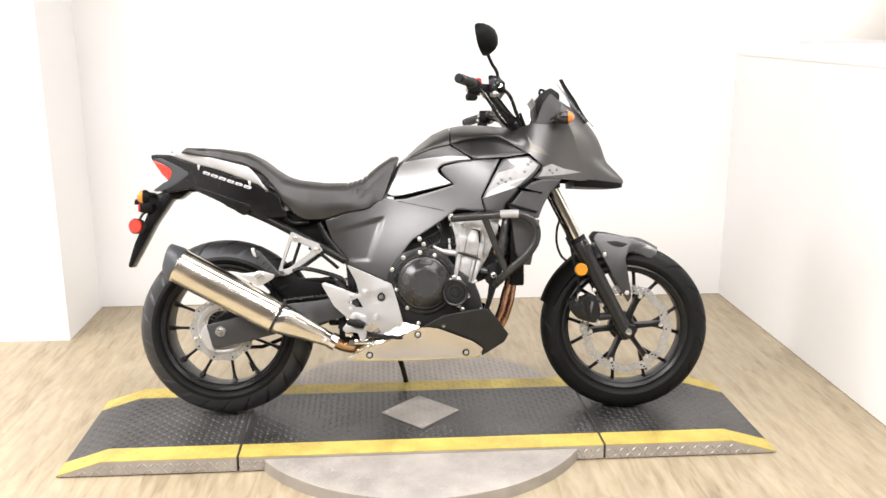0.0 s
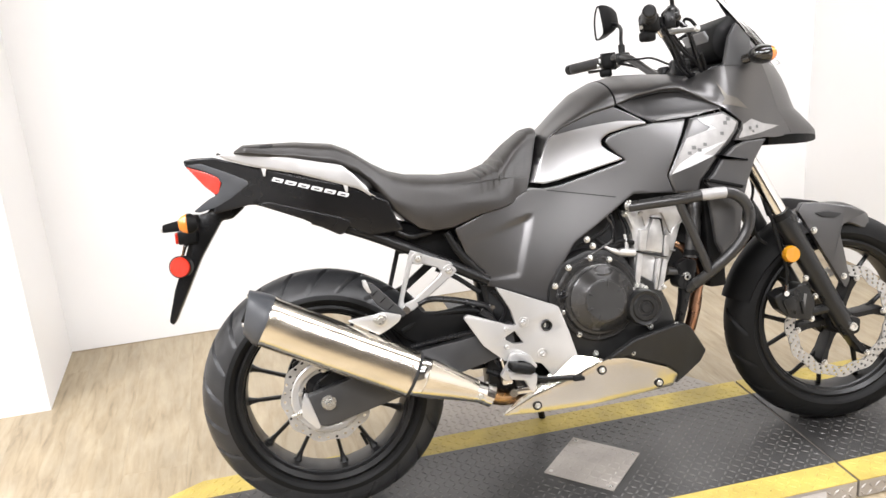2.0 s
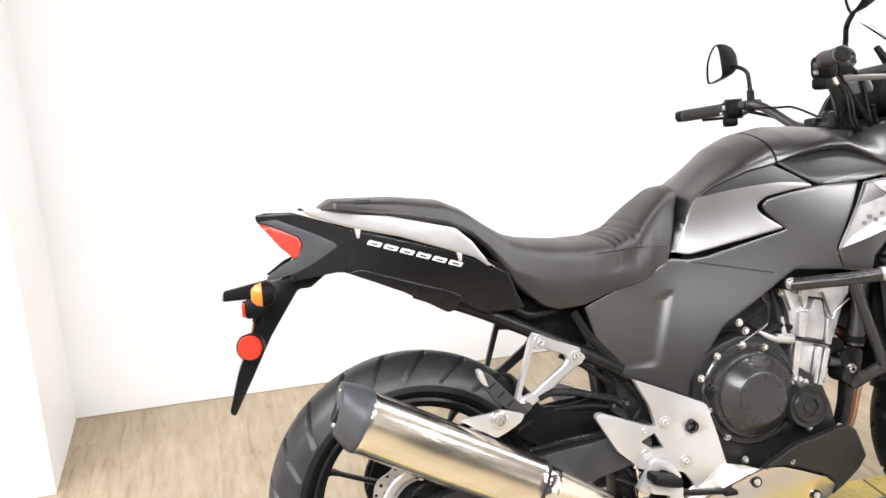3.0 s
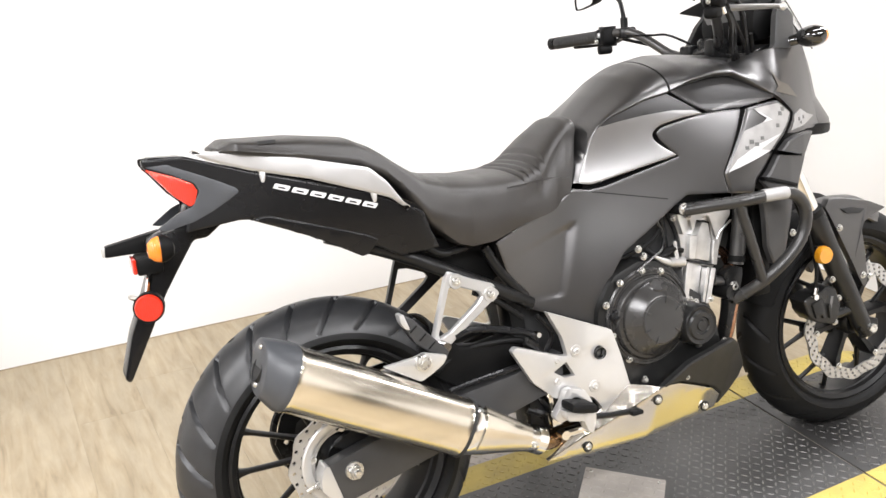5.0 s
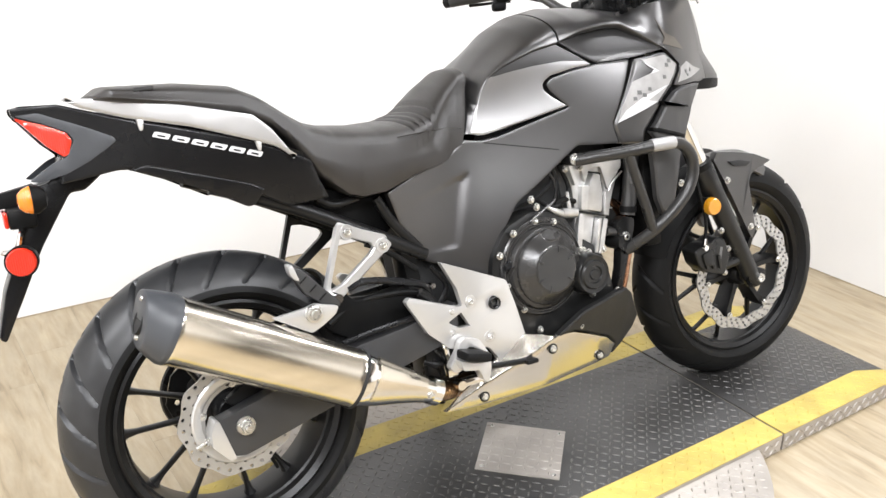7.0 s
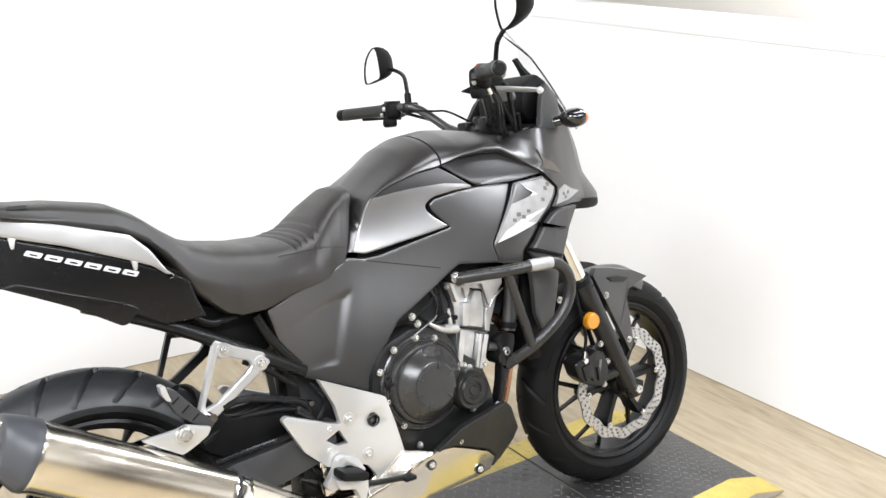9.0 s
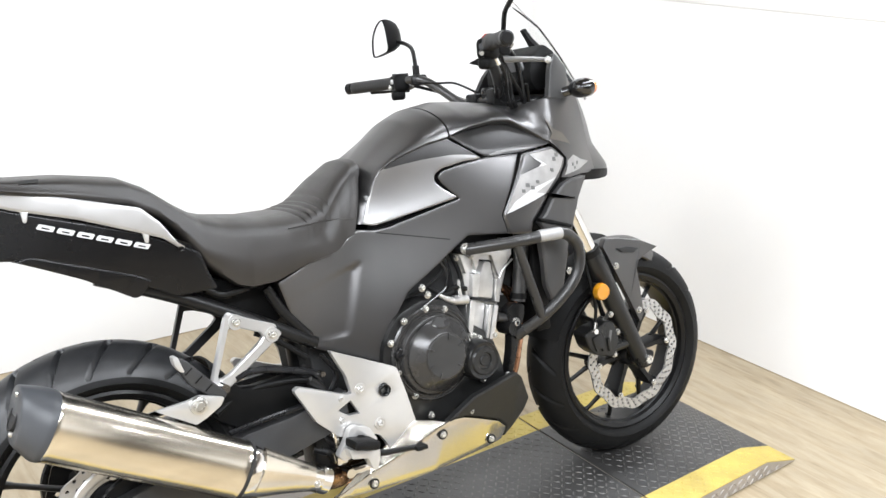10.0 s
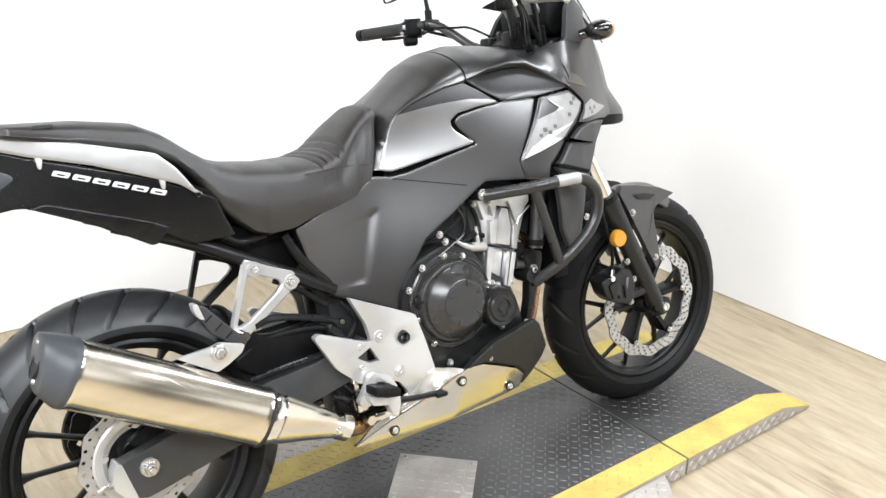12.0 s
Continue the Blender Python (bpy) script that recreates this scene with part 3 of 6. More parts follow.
REAR_C, FRONT_C = Vector((0.003, -0.03, 0.294)), Vector((1.400, 0, 0.287))


def tyre_mesh(R, crown, half, bead, groove):
    """A tyre with a grooved tread cut into its rubber; the profile runs from bead to bead."""
    prof = []
    for i in range(-26, 27):
        a = i / 26 * radians(72)
        prof.append((R - crown + crown * math.cos(a), half * math.sin(a) / math.sin(radians(72)), i / 26))
    r1, h1 = prof[-1][0], prof[-1][1]
    side = [(r1 - (r1 - bead) * t, h1 + 0.004 * math.sin(math.pi * t) - (h1 - half * 0.78) * t ** 1.6) for t in (0.12, 0.3, 0.34, 0.5, 0.75, 0.94, 1.0)]
    side[1] = (side[1][0], side[1][1] + 0.0012)
    full = [(r, -h, None) for r, h in reversed(side)] + prof + [(r, h, None) for r, h in side]
    segs, n = 720, len(full)
    verts, faces = [], []
    for i in range(segs):
        a = 2 * math.pi * i / segs
        for r, h, s in full:
            if s is not None:
                r -= groove(a, s)
            verts.append((r * math.cos(a), h, r * math.sin(a)))
    for i in range(segs):
        j = (i + 1) % segs
        for k in range(n - 1):
            faces.append((i * n + k, i * n + k + 1, j * n + k + 1, j * n + k))
    return from_lists(verts, faces)


def slanted(count, bend, skew, width, depth=0.005):
    """Curved diagonal grooves, alternate on the two halves, that end short of the shoulder."""
    def f(a, s):
        out = 0.0
        for side in (-1, 1):
            u = s * side
            if 0.02 < u < 0.92:
                ph = (a / (2 * math.pi) * count + (0.5 if side > 0 else 0.0) + skew * u + bend * u * u) % 1.0
                d = min(ph, 1 - ph) / count * 2 * math.pi * 0.3
                out = max(out, depth * min(1.0, max(0.0, (1.35 * width - d) / (0.7 * width))))
        return out
    return f


def spoke_mesh(r0, r1, a0, a1, wide):
    """One slim cast spoke from the hub flange to the rim, flared where it meets both."""
    p = Vector((r0 * math.cos(a0), 0, r0 * math.sin(a0)))
    q = Vector((r1 * math.cos(a1), 0, r1 * math.sin(a1)))
    d = (q - p).normalized()
    nrm = Vector((-d.z, 0, d.x))
    rings = []
    for s, k, t in ((0, 1.8, 0.014), (0.15, 1.15, 0.011), (0.5, 0.95, 0.009), (0.82, 0.95, 0.009), (0.93, 1.4, 0.012), (1, 2.4, 0.016)):
        c = p.lerp(q, s)
        rings.append([c + nrm * wide * k * cx + Vector((0, t * cy, 0)) for cx, cy in ((-1, -0.5), (-0.5, -1), (0.5, -1), (1, -0.5), (1, 0.5), (0.5, 1), (-0.5, 1), (-1, 0.5))])
    return loft(rings)


def disc_mesh(r_out, r_in, waves, y, holes, rows=3, bore=0.0040):
    """A wavy brake disc: rows of cells, each with a drilled hole, then its rims."""
    verts, faces = [], []

    def radius(k, a):
        t = k / rows
        return r_in + (r_out - r_in) * t + 0.0035 * math.cos(a * waves) * (1.0 if k in (0, rows) else 0.0)

    def ring_cell(k, a0, a1):
        am, span = (a0 + a1) / 2, a1 - a0
        rim = [(radius(k, a0), a0), (radius(k, am), am), (radius(k, a1), a1), (None, a1), (radius(k + 1, a1), a1), (radius(k + 1, am), am), (radius(k + 1, a0), a0), (None, a0)]
        rm = (r_in + (r_out - r_in) * (k + 0.5) / rows)
        out = [((r or rm) * math.cos(a), (r or rm) * math.sin(a)) for r, a in rim]
        c = (rm * math.cos(am), rm * math.sin(am))
        hole = []
        for px, pz in out:
            d = math.hypot(px - c[0], pz - c[1])
            hole.append((c[0] + (px - c[0]) / d * bore, c[1] + (pz - c[1]) / d * bore))
        for side in (-0.0025, 0.0025):
            b = len(verts)
            verts.extend((p[0], y + side, p[1]) for p in out + hole)
            faces.extend((b + i, b + (i + 1) % 8, b + 8 + (i + 1) % 8, b + 8 + i) for i in range(8))
        b = len(verts) - 32
        faces.extend((b + 8 + i, b + 8 + (i + 1) % 8, b + 24 + (i + 1) % 8, b + 24 + i) for i in range(8))

    for k in range(rows):
        for i in range(holes):
            ring_cell(k, 2 * math.pi * (i + k / rows) / holes, 2 * math.pi * (i + 1 + k / rows) / holes)
    n = holes * 2
    for k in (0, rows):
        b = len(verts)
        for i in range(n):
            a = 2 * math.pi * (i / 2 + k / rows * 0) / holes
            r = radius(k, a)
            verts += [(r * math.cos(a), y - 0.0025, r * math.sin(a)), (r * math.cos(a), y + 0.0025, r * math.sin(a))]
        faces += [(b + 2 * i, b + 2 * ((i + 1) % n), b + 2 * ((i + 1) % n) + 1, b + 2 * i + 1) for i in range(n)]
    return from_lists(verts, faces)


def wheel(name, c, R, crown, half, rim_r, groove, disc, split, m, tread):
    prof = [(rim_r + 0.004, -half * 0.80), (rim_r + 0.008, -half * 0.86), (rim_r + 0.002, -half * 0.90), (rim_r - 0.008, -half * 0.80), (rim_r - 0.011, -half * 0.62), (rim_r - 0.015, -half * 0.58), (rim_r - 0.018, -half * 0.25), (rim_r - 0.018, half * 0.25),
            (rim_r - 0.015, half * 0.58), (rim_r - 0.011, half * 0.62), (rim_r - 0.008, half * 0.80), (rim_r + 0.002, half * 0.90), (rim_r + 0.008, half * 0.86), (rim_r + 0.004, half * 0.80), (rim_r - 0.006, half * 0.4), (rim_r - 0.006, -half * 0.4)]
    rim = part(name, lathe(prof, 96, "y", closed=True), RIM, bike, "satin black cast wheel")
    rim.matrix_basis = m @ Matrix.Translation(c)
    ty = part("tyre", tyre_mesh(R, crown, half, rim_r + 0.006, groove), RUBBER, rim, "black rubber tyre with curved diagonal grooves", 30)
    ty.data.materials.append(tread)
    for p in ty.data.polygons:
        if math.hypot(p.center.x, p.center.z) > R - crown * 0.62 - 0.002:
            p.material_index = 1
    part("hub", lathe([(0, -0.055), (0.026, -0.055), (0.03, -0.05), (0.034, -0.03), (0.052, -0.02), (0.052, 0.02), (0.034, 0.03), (0.03, 0.05), (0, 0.055)], 32), RIM, rim)
    for side in (-1, 1) if split else ():
        first = part("spoke", spoke_mesh(0.046, rim_r - 0.016, side * radians(20), side * radians(split), 0.0050), RIM, rim)
        for k in range(6):
            turn = Matrix.Rotation(radians(60 * k + 11), 4, "Y")
            if k == 0:
                first.matrix_basis = turn
            else:
                shared("spoke", first.data, rim, turn)
    ro, ri, y, waves, holes = disc
    part("brake_disc", disc_mesh(ro, ri, waves, y, holes, 3 if ri > 0.1 else 2), DISC, rim, "wavy drilled steel brake disc", 25)
    hub = [lathe([(ri + 0.004, y - 0.002), (ri + 0.004, y + 0.002), (ri - 0.018, y + 0.002), (ri - 0.018, y - 0.002)], 60, closed=True)]
    if ri < 0.1:
        part("disc_carrier", joined(*hub), DISC, rim)
    part("valve", tube([(0.0, 0, -(rim_r - 0.03)), (0.004, 0, -(rim_r - 0.065))], 0.004, 8, 1), RIM, rim).matrix_basis = Matrix.Rotation(radians(-28), 4, "Y")
    return rim


rear = wheel("rear_wheel", REAR_C, 0.303, 0.088, 0.080, 0.212, slanted(22, -0.3, -0.6, 0.0046, 0.009), (0.110, 0.080, -0.085, 10, 30), 12.5, Matrix.Identity(4), SIDEWALL)
front = wheel("front_wheel", FRONT_C, 0.293, 0.066, 0.060, 0.212, slanted(17, -0.2, -0.5, 0.0050, 0.006), (0.155, 0.127, -0.072, 12, 44), 0, STEER, RUBBER)


def front_carrier():
    """Six arms that bear the disc and then fork into two slim spokes each."""
    part("disc_hub", lathe([(0.0, -0.078), (0.030, -0.078), (0.036, -0.070), (0.040, -0.045), (0, -0.045)], 30), RIM, front)
    for k in range(6):
        a = radians(60 * k + 6)
        d = Vector((math.cos(a), 0, math.sin(a)))
        n = Vector((-d.z, 0, d.x))
        rings = []
        for r, w, y0, y1 in ((0.025, 0.016, -0.062, -0.02), (0.05, 0.0095, -0.062, -0.015), (0.09, 0.0085, -0.064, -0.012), (0.112, 0.012, -0.067, -0.012), (0.124, 0.010, -0.068, -0.014), (0.130, 0.005, -0.067, -0.02)):
            rings.append([d * r + n * w * u + Vector((0, y0 + (y1 - y0) * v, 0)) for u, v in ((-1, 0.25), (-0.7, 0), (0.7, 0), (1, 0.25), (1, 1), (-1, 1))])
        part("wheel_arm", loft(rings), RIM, front)
        for side in (-1, 1):
            b = a + side * radians(13.5)
            q = Vector((math.cos(b), 0, math.sin(b))) * 0.197
            p = d * 0.106 + n * 0.006 * side
            part("spoke", tube([p + Vector((0, -0.026, 0)), p.lerp(q, 0.5) + Vector((0, -0.016, 0)), p.lerp(q, 0.9) + Vector((0, -0.008, 0)), q], [0.008, 0.0062, 0.0060, 0.0095], 8, 3), RIM, front)


front_carrier()
bolts_at(front, [(0.122 * math.cos(radians(60 * k + 6)), -0.0755, 0.122 * math.sin(radians(60 * k + 6))) for k in range(6)], 0.006, 0.004)
part("sprocket", disc_mesh(0.092, 0.055, 40, 0.085, 5, 1, 0.006), ENGINE, rear)
bolts_at(rear, [(0.068 * math.cos(radians(72 * k + 20)), -0.088, 0.068 * math.sin(radians(72 * k + 20))) for k in range(5)], 0.006, 0.004)

# ---- bodywork ----
# outlines in side view, x and z
INSERT = [(.567, .752), (.594, .7455), (.635, .7525), (.712, .769), (.786, .786), (.758, .806), (.740, .823), (.739, .838), (.757, .852), (.808, .8625), (.853, .866), (.813, .894), (.772, .919), (.724, .909), (.684, .894), (.650, .881), (.619, .862), (.605, .842), (.593, .810), (.577, .770)]
UPPER = [(.779, .924), (.837, .9395), (.900, .9485), (.945, .947), (.990, .924), (1.043, .885), (.963, .8725), (.866, .8672), (.818, .8955)]
COVER = [(.558, .7400), (.596, .7335), (.634, .737), (.711, .758), (.794, .7815), (.771, .805), (.756, .821), (.750, .835), (.761, .8455), (.807, .8565), (.862, .8648), (.946, .8675), (.883, .735), (.894, .692), (.803, .699), (.760, .668), (.709, .632), (.650, .594), (.616, .547), (.590, .493), (.580, .446), (.412, .517), (.375, .608), (.356, .662), (.528, .722)]
SHROUD = [(.957, .8665), (.888, .734), (.900, .690), (.957, .683), (.964, .712), (1.020, .776), (1.052, .800), (1.079, .830), (1.084, .846), (1.044, .876)]
SHROUD_FRONT = [(1.156, .798), (1.112, .749), (1.088, .703), (1.074, .667), (1.005, .674), (.973, .708), (.992, .724), (1.019, .760), (1.053, .787), (1.090, .797)]
SHROUD_LOW = [(.984, .676), (1.080, .662), (1.066, .584), (1.050, .510), (1.020, .512), (.999, .555)]
FAIRING = [(.962, .9395), (.965, .958), (.990, .972), (1.040, .984), (1.075, .990), (1.104, 1.056), (1.128, 1.090), (1.150, 1.060), (1.170, 1.020), (1.190, .987), (1.205, .950), (1.215, .919), (1.225, .890), (1.235, .867), (1.250, .849), (1.275, .823), (1.290, .800), (1.225, .797), (1.17, .801), (1.10, .7985), (1.060, .8025), (1.085, .829), (1.0905, .846), (1.048, .882), (1.037, .889), (.990, .921)]
# the prow in front of both cowl sides: height, front and rear ends
PROW = [(1.095, 1.150, 1.126), (1.060, 1.215, 1.150), (1.020, 1.262, 1.170), (.987, 1.290, 1.190), (.950, 1.312, 1.205), (.919, 1.325, 1.215), (.890, 1.334, 1.225), (.867, 1.343, 1.235), (.849, 1.361, 1.250), (.823, 1.386, 1.275), (.805, 1.401, 1.288), (.792, 1.403, 1.292)]
SEAT_BOT = ([-.14, 0, .09, .14, .17, .215, .27, .30, .353, .426, .519, .553, .60], [.898, .868, .846, .820, .790, .722, .674, .664, .667, .691, .706, .713, .729])
SEAT_TOP = ([-.146, -.125, -.006, .085, .124, .172, .215, .26, .353, .427, .477, .532, .577, .597, .612], [.906, .919, .914, .901, .882, .846, .820, .806, .795, .796, .811, .857, .887, .890, .878])
SEAT_WID = ([-.146, -.12, 0, .10, .2, .3, .45, .53, .58, .612], [.07, .10, .125, .135, .145, .150, .138, .126, .117, .112])


def step(a, b, x):
    t = min(1.0, max(0.0, (x - a) / (b - a)))
    return t * t * (3 - 2 * t)


def seat_mesh():
    """The saddle: a rounded skin over rings, with pressed creases behind the hump at its front."""
    rings = []
    for x in np.linspace(-0.146, 0.602, 220):
        zt, zb, w = (float(np.interp(x, *q)) for q in (SEAT_TOP, SEAT_BOT, SEAT_WID))
        fold = 0.0
        for c in (.428, .444, .460, .477, .494):
            fold = max(fold, 0.0055 * math.exp(-((x - c) / 0.0032) ** 2))
        round_ = 0.55 + 0.2 * max(0.0, min(1.0, (x - 0.44) / 0.12))
        ring = []
        tip = max(0.0, min(1.0, (x - 0.47) / 0.13))
        tip = tip * tip * (3 - 2 * tip)
        shoulder = zt - min(0.055 - 0.015 * tip, (zt - zb) * 0.6)
        ws = w * (1 - 0.33 * step(0.38, 0.60, x))
        for k in range(0, 13):
            a = k / 12 * math.pi / 2
            z = shoulder + (zt - shoulder) * math.cos(a) ** round_ - fold * max(0.0, 1 - (k / 11) ** 2)
            ring.append((x - 0.34 * tip * (zt - z) + 0.016 * (k / 12) ** 2 * (1 - (k / 12) ** 4) * min(1.0, fold / 0.0055), -ws * math.sin(a) ** 0.78, z))
        wl = max(w * 0.97, 0.02)
        for t in (0.2, 0.5, 0.8, 0.97):
            z = shoulder + (zb - shoulder) * t
            ring.append((x - 0.34 * tip * (zt - z), -(ws + (wl - ws) * t + 0.006 * math.sin(math.pi * t)), z))
        ring.append((x - 0.34 * tip * (zt - zb), -wl + 0.012, zb - 0.002))
        ring.append((x - 0.34 * tip * (zt - zb), 0, zb + 0.005))
        rings.append(ring + [(p[0], -p[1], p[2]) for p in reversed(ring[1:-1])])
    return loft(rings)


saddle = part("seat", seat_mesh(), VINYL, bike, "black-brown stepped vinyl saddle with pressed folds", 50)

def seat_side(x, z):
    """A point of the saddle's flank."""
    zt, zb, w = (float(np.interp(x, *q)) for q in (SEAT_TOP, SEAT_BOT, SEAT_WID))
    tip = step(0.47, 0.60, x)
    shoulder = zt - min(0.055 - 0.015 * tip, (zt - zb) * 0.6)
    ws, wl = w * (1 - 0.33 * step(0.38, 0.60, x)), w * 0.97
    at_ = (0, 0.2, 0.5, 0.8, 0.97)
    half = float(np.interp((shoulder - z) / (shoulder - zb), at_, [ws + (wl - ws) * t + 0.006 * math.sin(math.pi * t) for t in at_]))
    return x - 0.34 * tip * (zt - z), -half, z


for side in (1, -1):
    line = [seat_side(x, z) for x, z in ((.385, .769), (.42, .770), (.45, .7705), (.48, .7705), (.51, .7700), (.54, .769), (.57, .767), (.595, .7655))]
    part("seat_seam", tube([(x, (y + 0.0002) * side, z) for x, y, z in line], 0.0013, 6, 4), VINYL, saddle)


LIP_LINE = ([.585, .606, .620, .650, .684, .724, .772, .80, .837, .9, .945, .988, 1.037], [.790, .842, .863, .8825, .896, .911, .9205, .929, .9405, .949, .947, .921, .889])
TOP_LINE = ([.585, .614, .669, .72, .769, .834, .898, .961, 1.05], [.84, .873, .925, .966, .988, 1.0, .998, .992, .985])
SPEAR_LINE = ([.774, .814, .852, .925, .999, 1.043, 1.06], [.923, .898, .880, .888, .889, .884, .882])
FOLD_LINE = ([.60, .620, .672, .722, .785, .86], [.862, .861, .868, .875, .879, .878])



def crispness(x):
    """How sharply the tank turns in above its lip: softly at the rear, crisply in front."""
    return 1.0 + 0.55 * step(0.76, 0.86, x)


def pinch(x, k):
    """How much the tank's shoulders are drawn in, near the seat, at a share k of the height above its lip."""
    return 1 - 0.30 * (1 - step(0.64, 0.80, x)) * 4 * k * k * (1 - k * k)


def crown(x, z):
    """The tank's half width above its lip."""
    zs, zt = float(np.interp(x, *LIP_LINE)), float(np.interp(x, *TOP_LINE))
    k = min(1.0, max(0.0, (z - zs) / (zt - zs))) ** (1 / crispness(x))
    return girth(x, min(z, zs)) * (1 - k * k) ** 0.6 * pinch(x, k)


def cowl_width(x, z):
    """The flank of the cowl, which grows out of the tank cover without a seam."""
    t = min(1.0, max(0.0, (x - 0.965) / 0.10))
    t = t * t * (3 - 2 * t)
    return crown(x, z) * (1 - t) + girth(x, z) * t


def ledge(line, steep, soft=0.006):
    """The flank with a dished ledge above a line, sunk deeper the higher it reaches."""
    def width(x, z):
        d = (z - float(np.interp(x, *line))) / soft
        return min(girth(x, z) - steep * soft * (math.log1p(math.exp(min(d, 40.0))) if d < 40 else d), crown(x, z) - 0.001)
    return width


def tank_mesh(x0, x1):
    rings = []
    for x in np.linspace(x0, x1, 34):
        zs, zt = float(np.interp(x, *LIP_LINE)), float(np.interp(x, *TOP_LINE))
        w = girth(x, zs)
        ring = [(x, -w + 0.030, zs - 0.012), (x, -w + 0.008, zs - 0.009), (x, -w + 0.002, zs - 0.006), (x, -w - 0.0008, zs - 0.002)]
        for k in range(0, 17):
            a = k / 16 * math.pi / 2
            ring.append((x, -w * math.cos(a) ** 1.2 * pinch(x, math.sin(a)), zs + (zt - zs) * math.sin(a) ** crispness(x)))
        rings.append([(x, 0, zs - 0.05)] + ring + [(p[0], -p[1], p[2]) for p in reversed(ring[:-1])])
    return loft(rings)


part("fuel_tank", tank_mesh(0.592, 0.7790), PAINT, bike, "rounded matte dark grey fuel tank", 40)
part("tank_cover", tank_mesh(0.7835, 1.032), PAINT, bike, "matte dark grey tank front cover", 40)
core = [slab([(.60, .77), (.70, .88), (.80, .925), (1.0, .93), (1.10, .85), (1.02, .70), (.80, .66), (.62, .60), (.48, .62), (.45, .68), (.58, .72)], -0.094, 0.094, 0.01)]
part("inner_frame", joined(*core), PLASTIC, bike)


def flared(x, z):
    """The pressed side of the tank: dished below its lip and flared out towards its lower edge."""
    low = max(0.0, float(np.interp(x, *FOLD_LINE)) - z)
    return ledge(FOLD_LINE, 0.16, 0.010)(x, z) + 0.9 * low * low


def wrapped(x, z):
    """The tank's rear corner, which turns in towards the seat behind the pressed side."""
    back = max(0.0, float(np.interp(z, [.752, .770, .810, .842, .862, .884], [.569, .579, .595, .607, .621, .652])) - x)
    return flared(x, z) - 0.8 * back - 30.0 * back * back


both("tank_insert", lambda: shell(INSERT, 0.0, 0.02, 0.0035, 0.008, width=flared, corner=0.007), LITGREY, "pressed side insert with a notched tip, painted lighter as if lit")
REAR_CORNER = [(.574, .752), (.584, .770), (.600, .810), (.612, .842), (.626, .861), (.657, .8795), (.640, .880), (.606, .866), (.590, .842), (.577, .805), (.564, .768), (.557, .752)]
both("tank_corner", lambda: shell(REAR_CORNER, -0.0012, 0.016, 0, 0.006, width=wrapped, corner=0.004), PAINT, "rounded rear corner of the tank")
# wedge of the same tank side, its shade put into a darker colour
FOLD = [(.626, .861), (.672, .869), (.722, .8755), (.785, .8795), (.832, .875), (.846, .869), (.812, .8925), (.772, .917), (.724, .907), (.684, .892), (.652, .879)]
both("insert_fold", lambda: shell(FOLD, 0.0007, 0.010, 0.0006, 0.009, width=flared, corner=0.006), SATIN_SHADE, "wedge along the tank's lip, its shade painted dark")
SPEAR = [(.864, .8697), (.893, .8775), (.953, .8855), (1.0, .8845), (1.040, .8835), (.963, .8727), (.90, .8697)]
both("panel_edge", lambda: shell(SPEAR, 0.0016, 0.006, 0.0014, 0.012, width=ledge(SPEAR_LINE, 0.42), corner=0.002), PAINT, "rolled lower edge of the panel")
both("shroud_backing", lambda: shell([(.96, .862), (.90, .738), (.912, .70), (1.03, .680), (1.06, .76), (1.08, .82), (1.04, .866)], -0.014, 0.02, 0.004, 0.02), PLASTIC)
both("upper_panel", lambda: shell(UPPER, 0.0, 0.02, 0.003, 0.009, width=ledge(SPEAR_LINE, 0.42)), SATIN_SHADE, "dark satin panel under the tank's lip")


def scooped(x, z):
    """The flank with a shallow pressed scoop: a crease above it and a slanted step ahead of it."""
    ahead = ((0.567 - x) * 0.150 - (0.680 - z) * 0.048) / 0.1575
    below = ((0.680 - z) * 0.115 - (0.555 - x) * 0.032) / 0.1194
    deep = step(0.0, 0.026, ahead) * step(0.0, 0.018, below) * step(0.518, 0.534, z)
    belly = girth(x, z) - 0.18 * (z - 0.69) ** 2
    if deep <= 0.0:
        return belly
    return belly - 0.0076 * deep * math.exp(-max(below, 0.0) / 0.14) * math.exp(-max(ahead - 0.022, 0.0) / 0.06)


both("side_cover", lambda: shell(COVER, 0.0, 0.02, 0.0022, 0.0065, width=scooped), PAINT)
both("shroud", lambda: shell(SHROUD, 0.0, 0.016, 0.007, 0.018), PAINT)
both("fairing", lambda: shell(FAIRING, 0.0006, 0.012, 0.0008, 0.014, width=cowl_width, corner=0.003), PAINT, "dark grey front cowl with a beak")


def nose():
    """The pointed front of the cowl that joins both sides."""
    rings = []
    for z, front_x, rear_x in PROW:
        w = girth(rear_x, z) + 0.0006
        rings.append([(front_x - (front_x - rear_x) * (abs(u) ** 1.3 * (1 - 0.12) + 0.12 * u * u), w * u, z) for u in np.linspace(-1, 1, 25)])
    return loft(rings, closed=False)


part("nose", nose(), PAINT, bike, "", 50)

# relief on the flank and the shroud
SEAMLINE = [(.600, .7305), (.760, .696), (.7605, .6935), (.600, .728)]
both("seam", lambda: shell(SEAMLINE, 0.0008, 0.002, 0, 0.05, corner=0), DARKGAP)
shroud_girth = lambda x, z: float(np.interp(x, [.96, 1.0, 1.05, 1.10, 1.16], [.214, .216, .214, .203, .180])) - 0.10 * max(0.0, 0.62 - z)
both("shroud_facet", lambda: shell(SHROUD_FRONT, 0.0, 0.014, 0.005, 0.014, width=shroud_girth), SHROUDGREY, "charcoal front blade of the shroud")
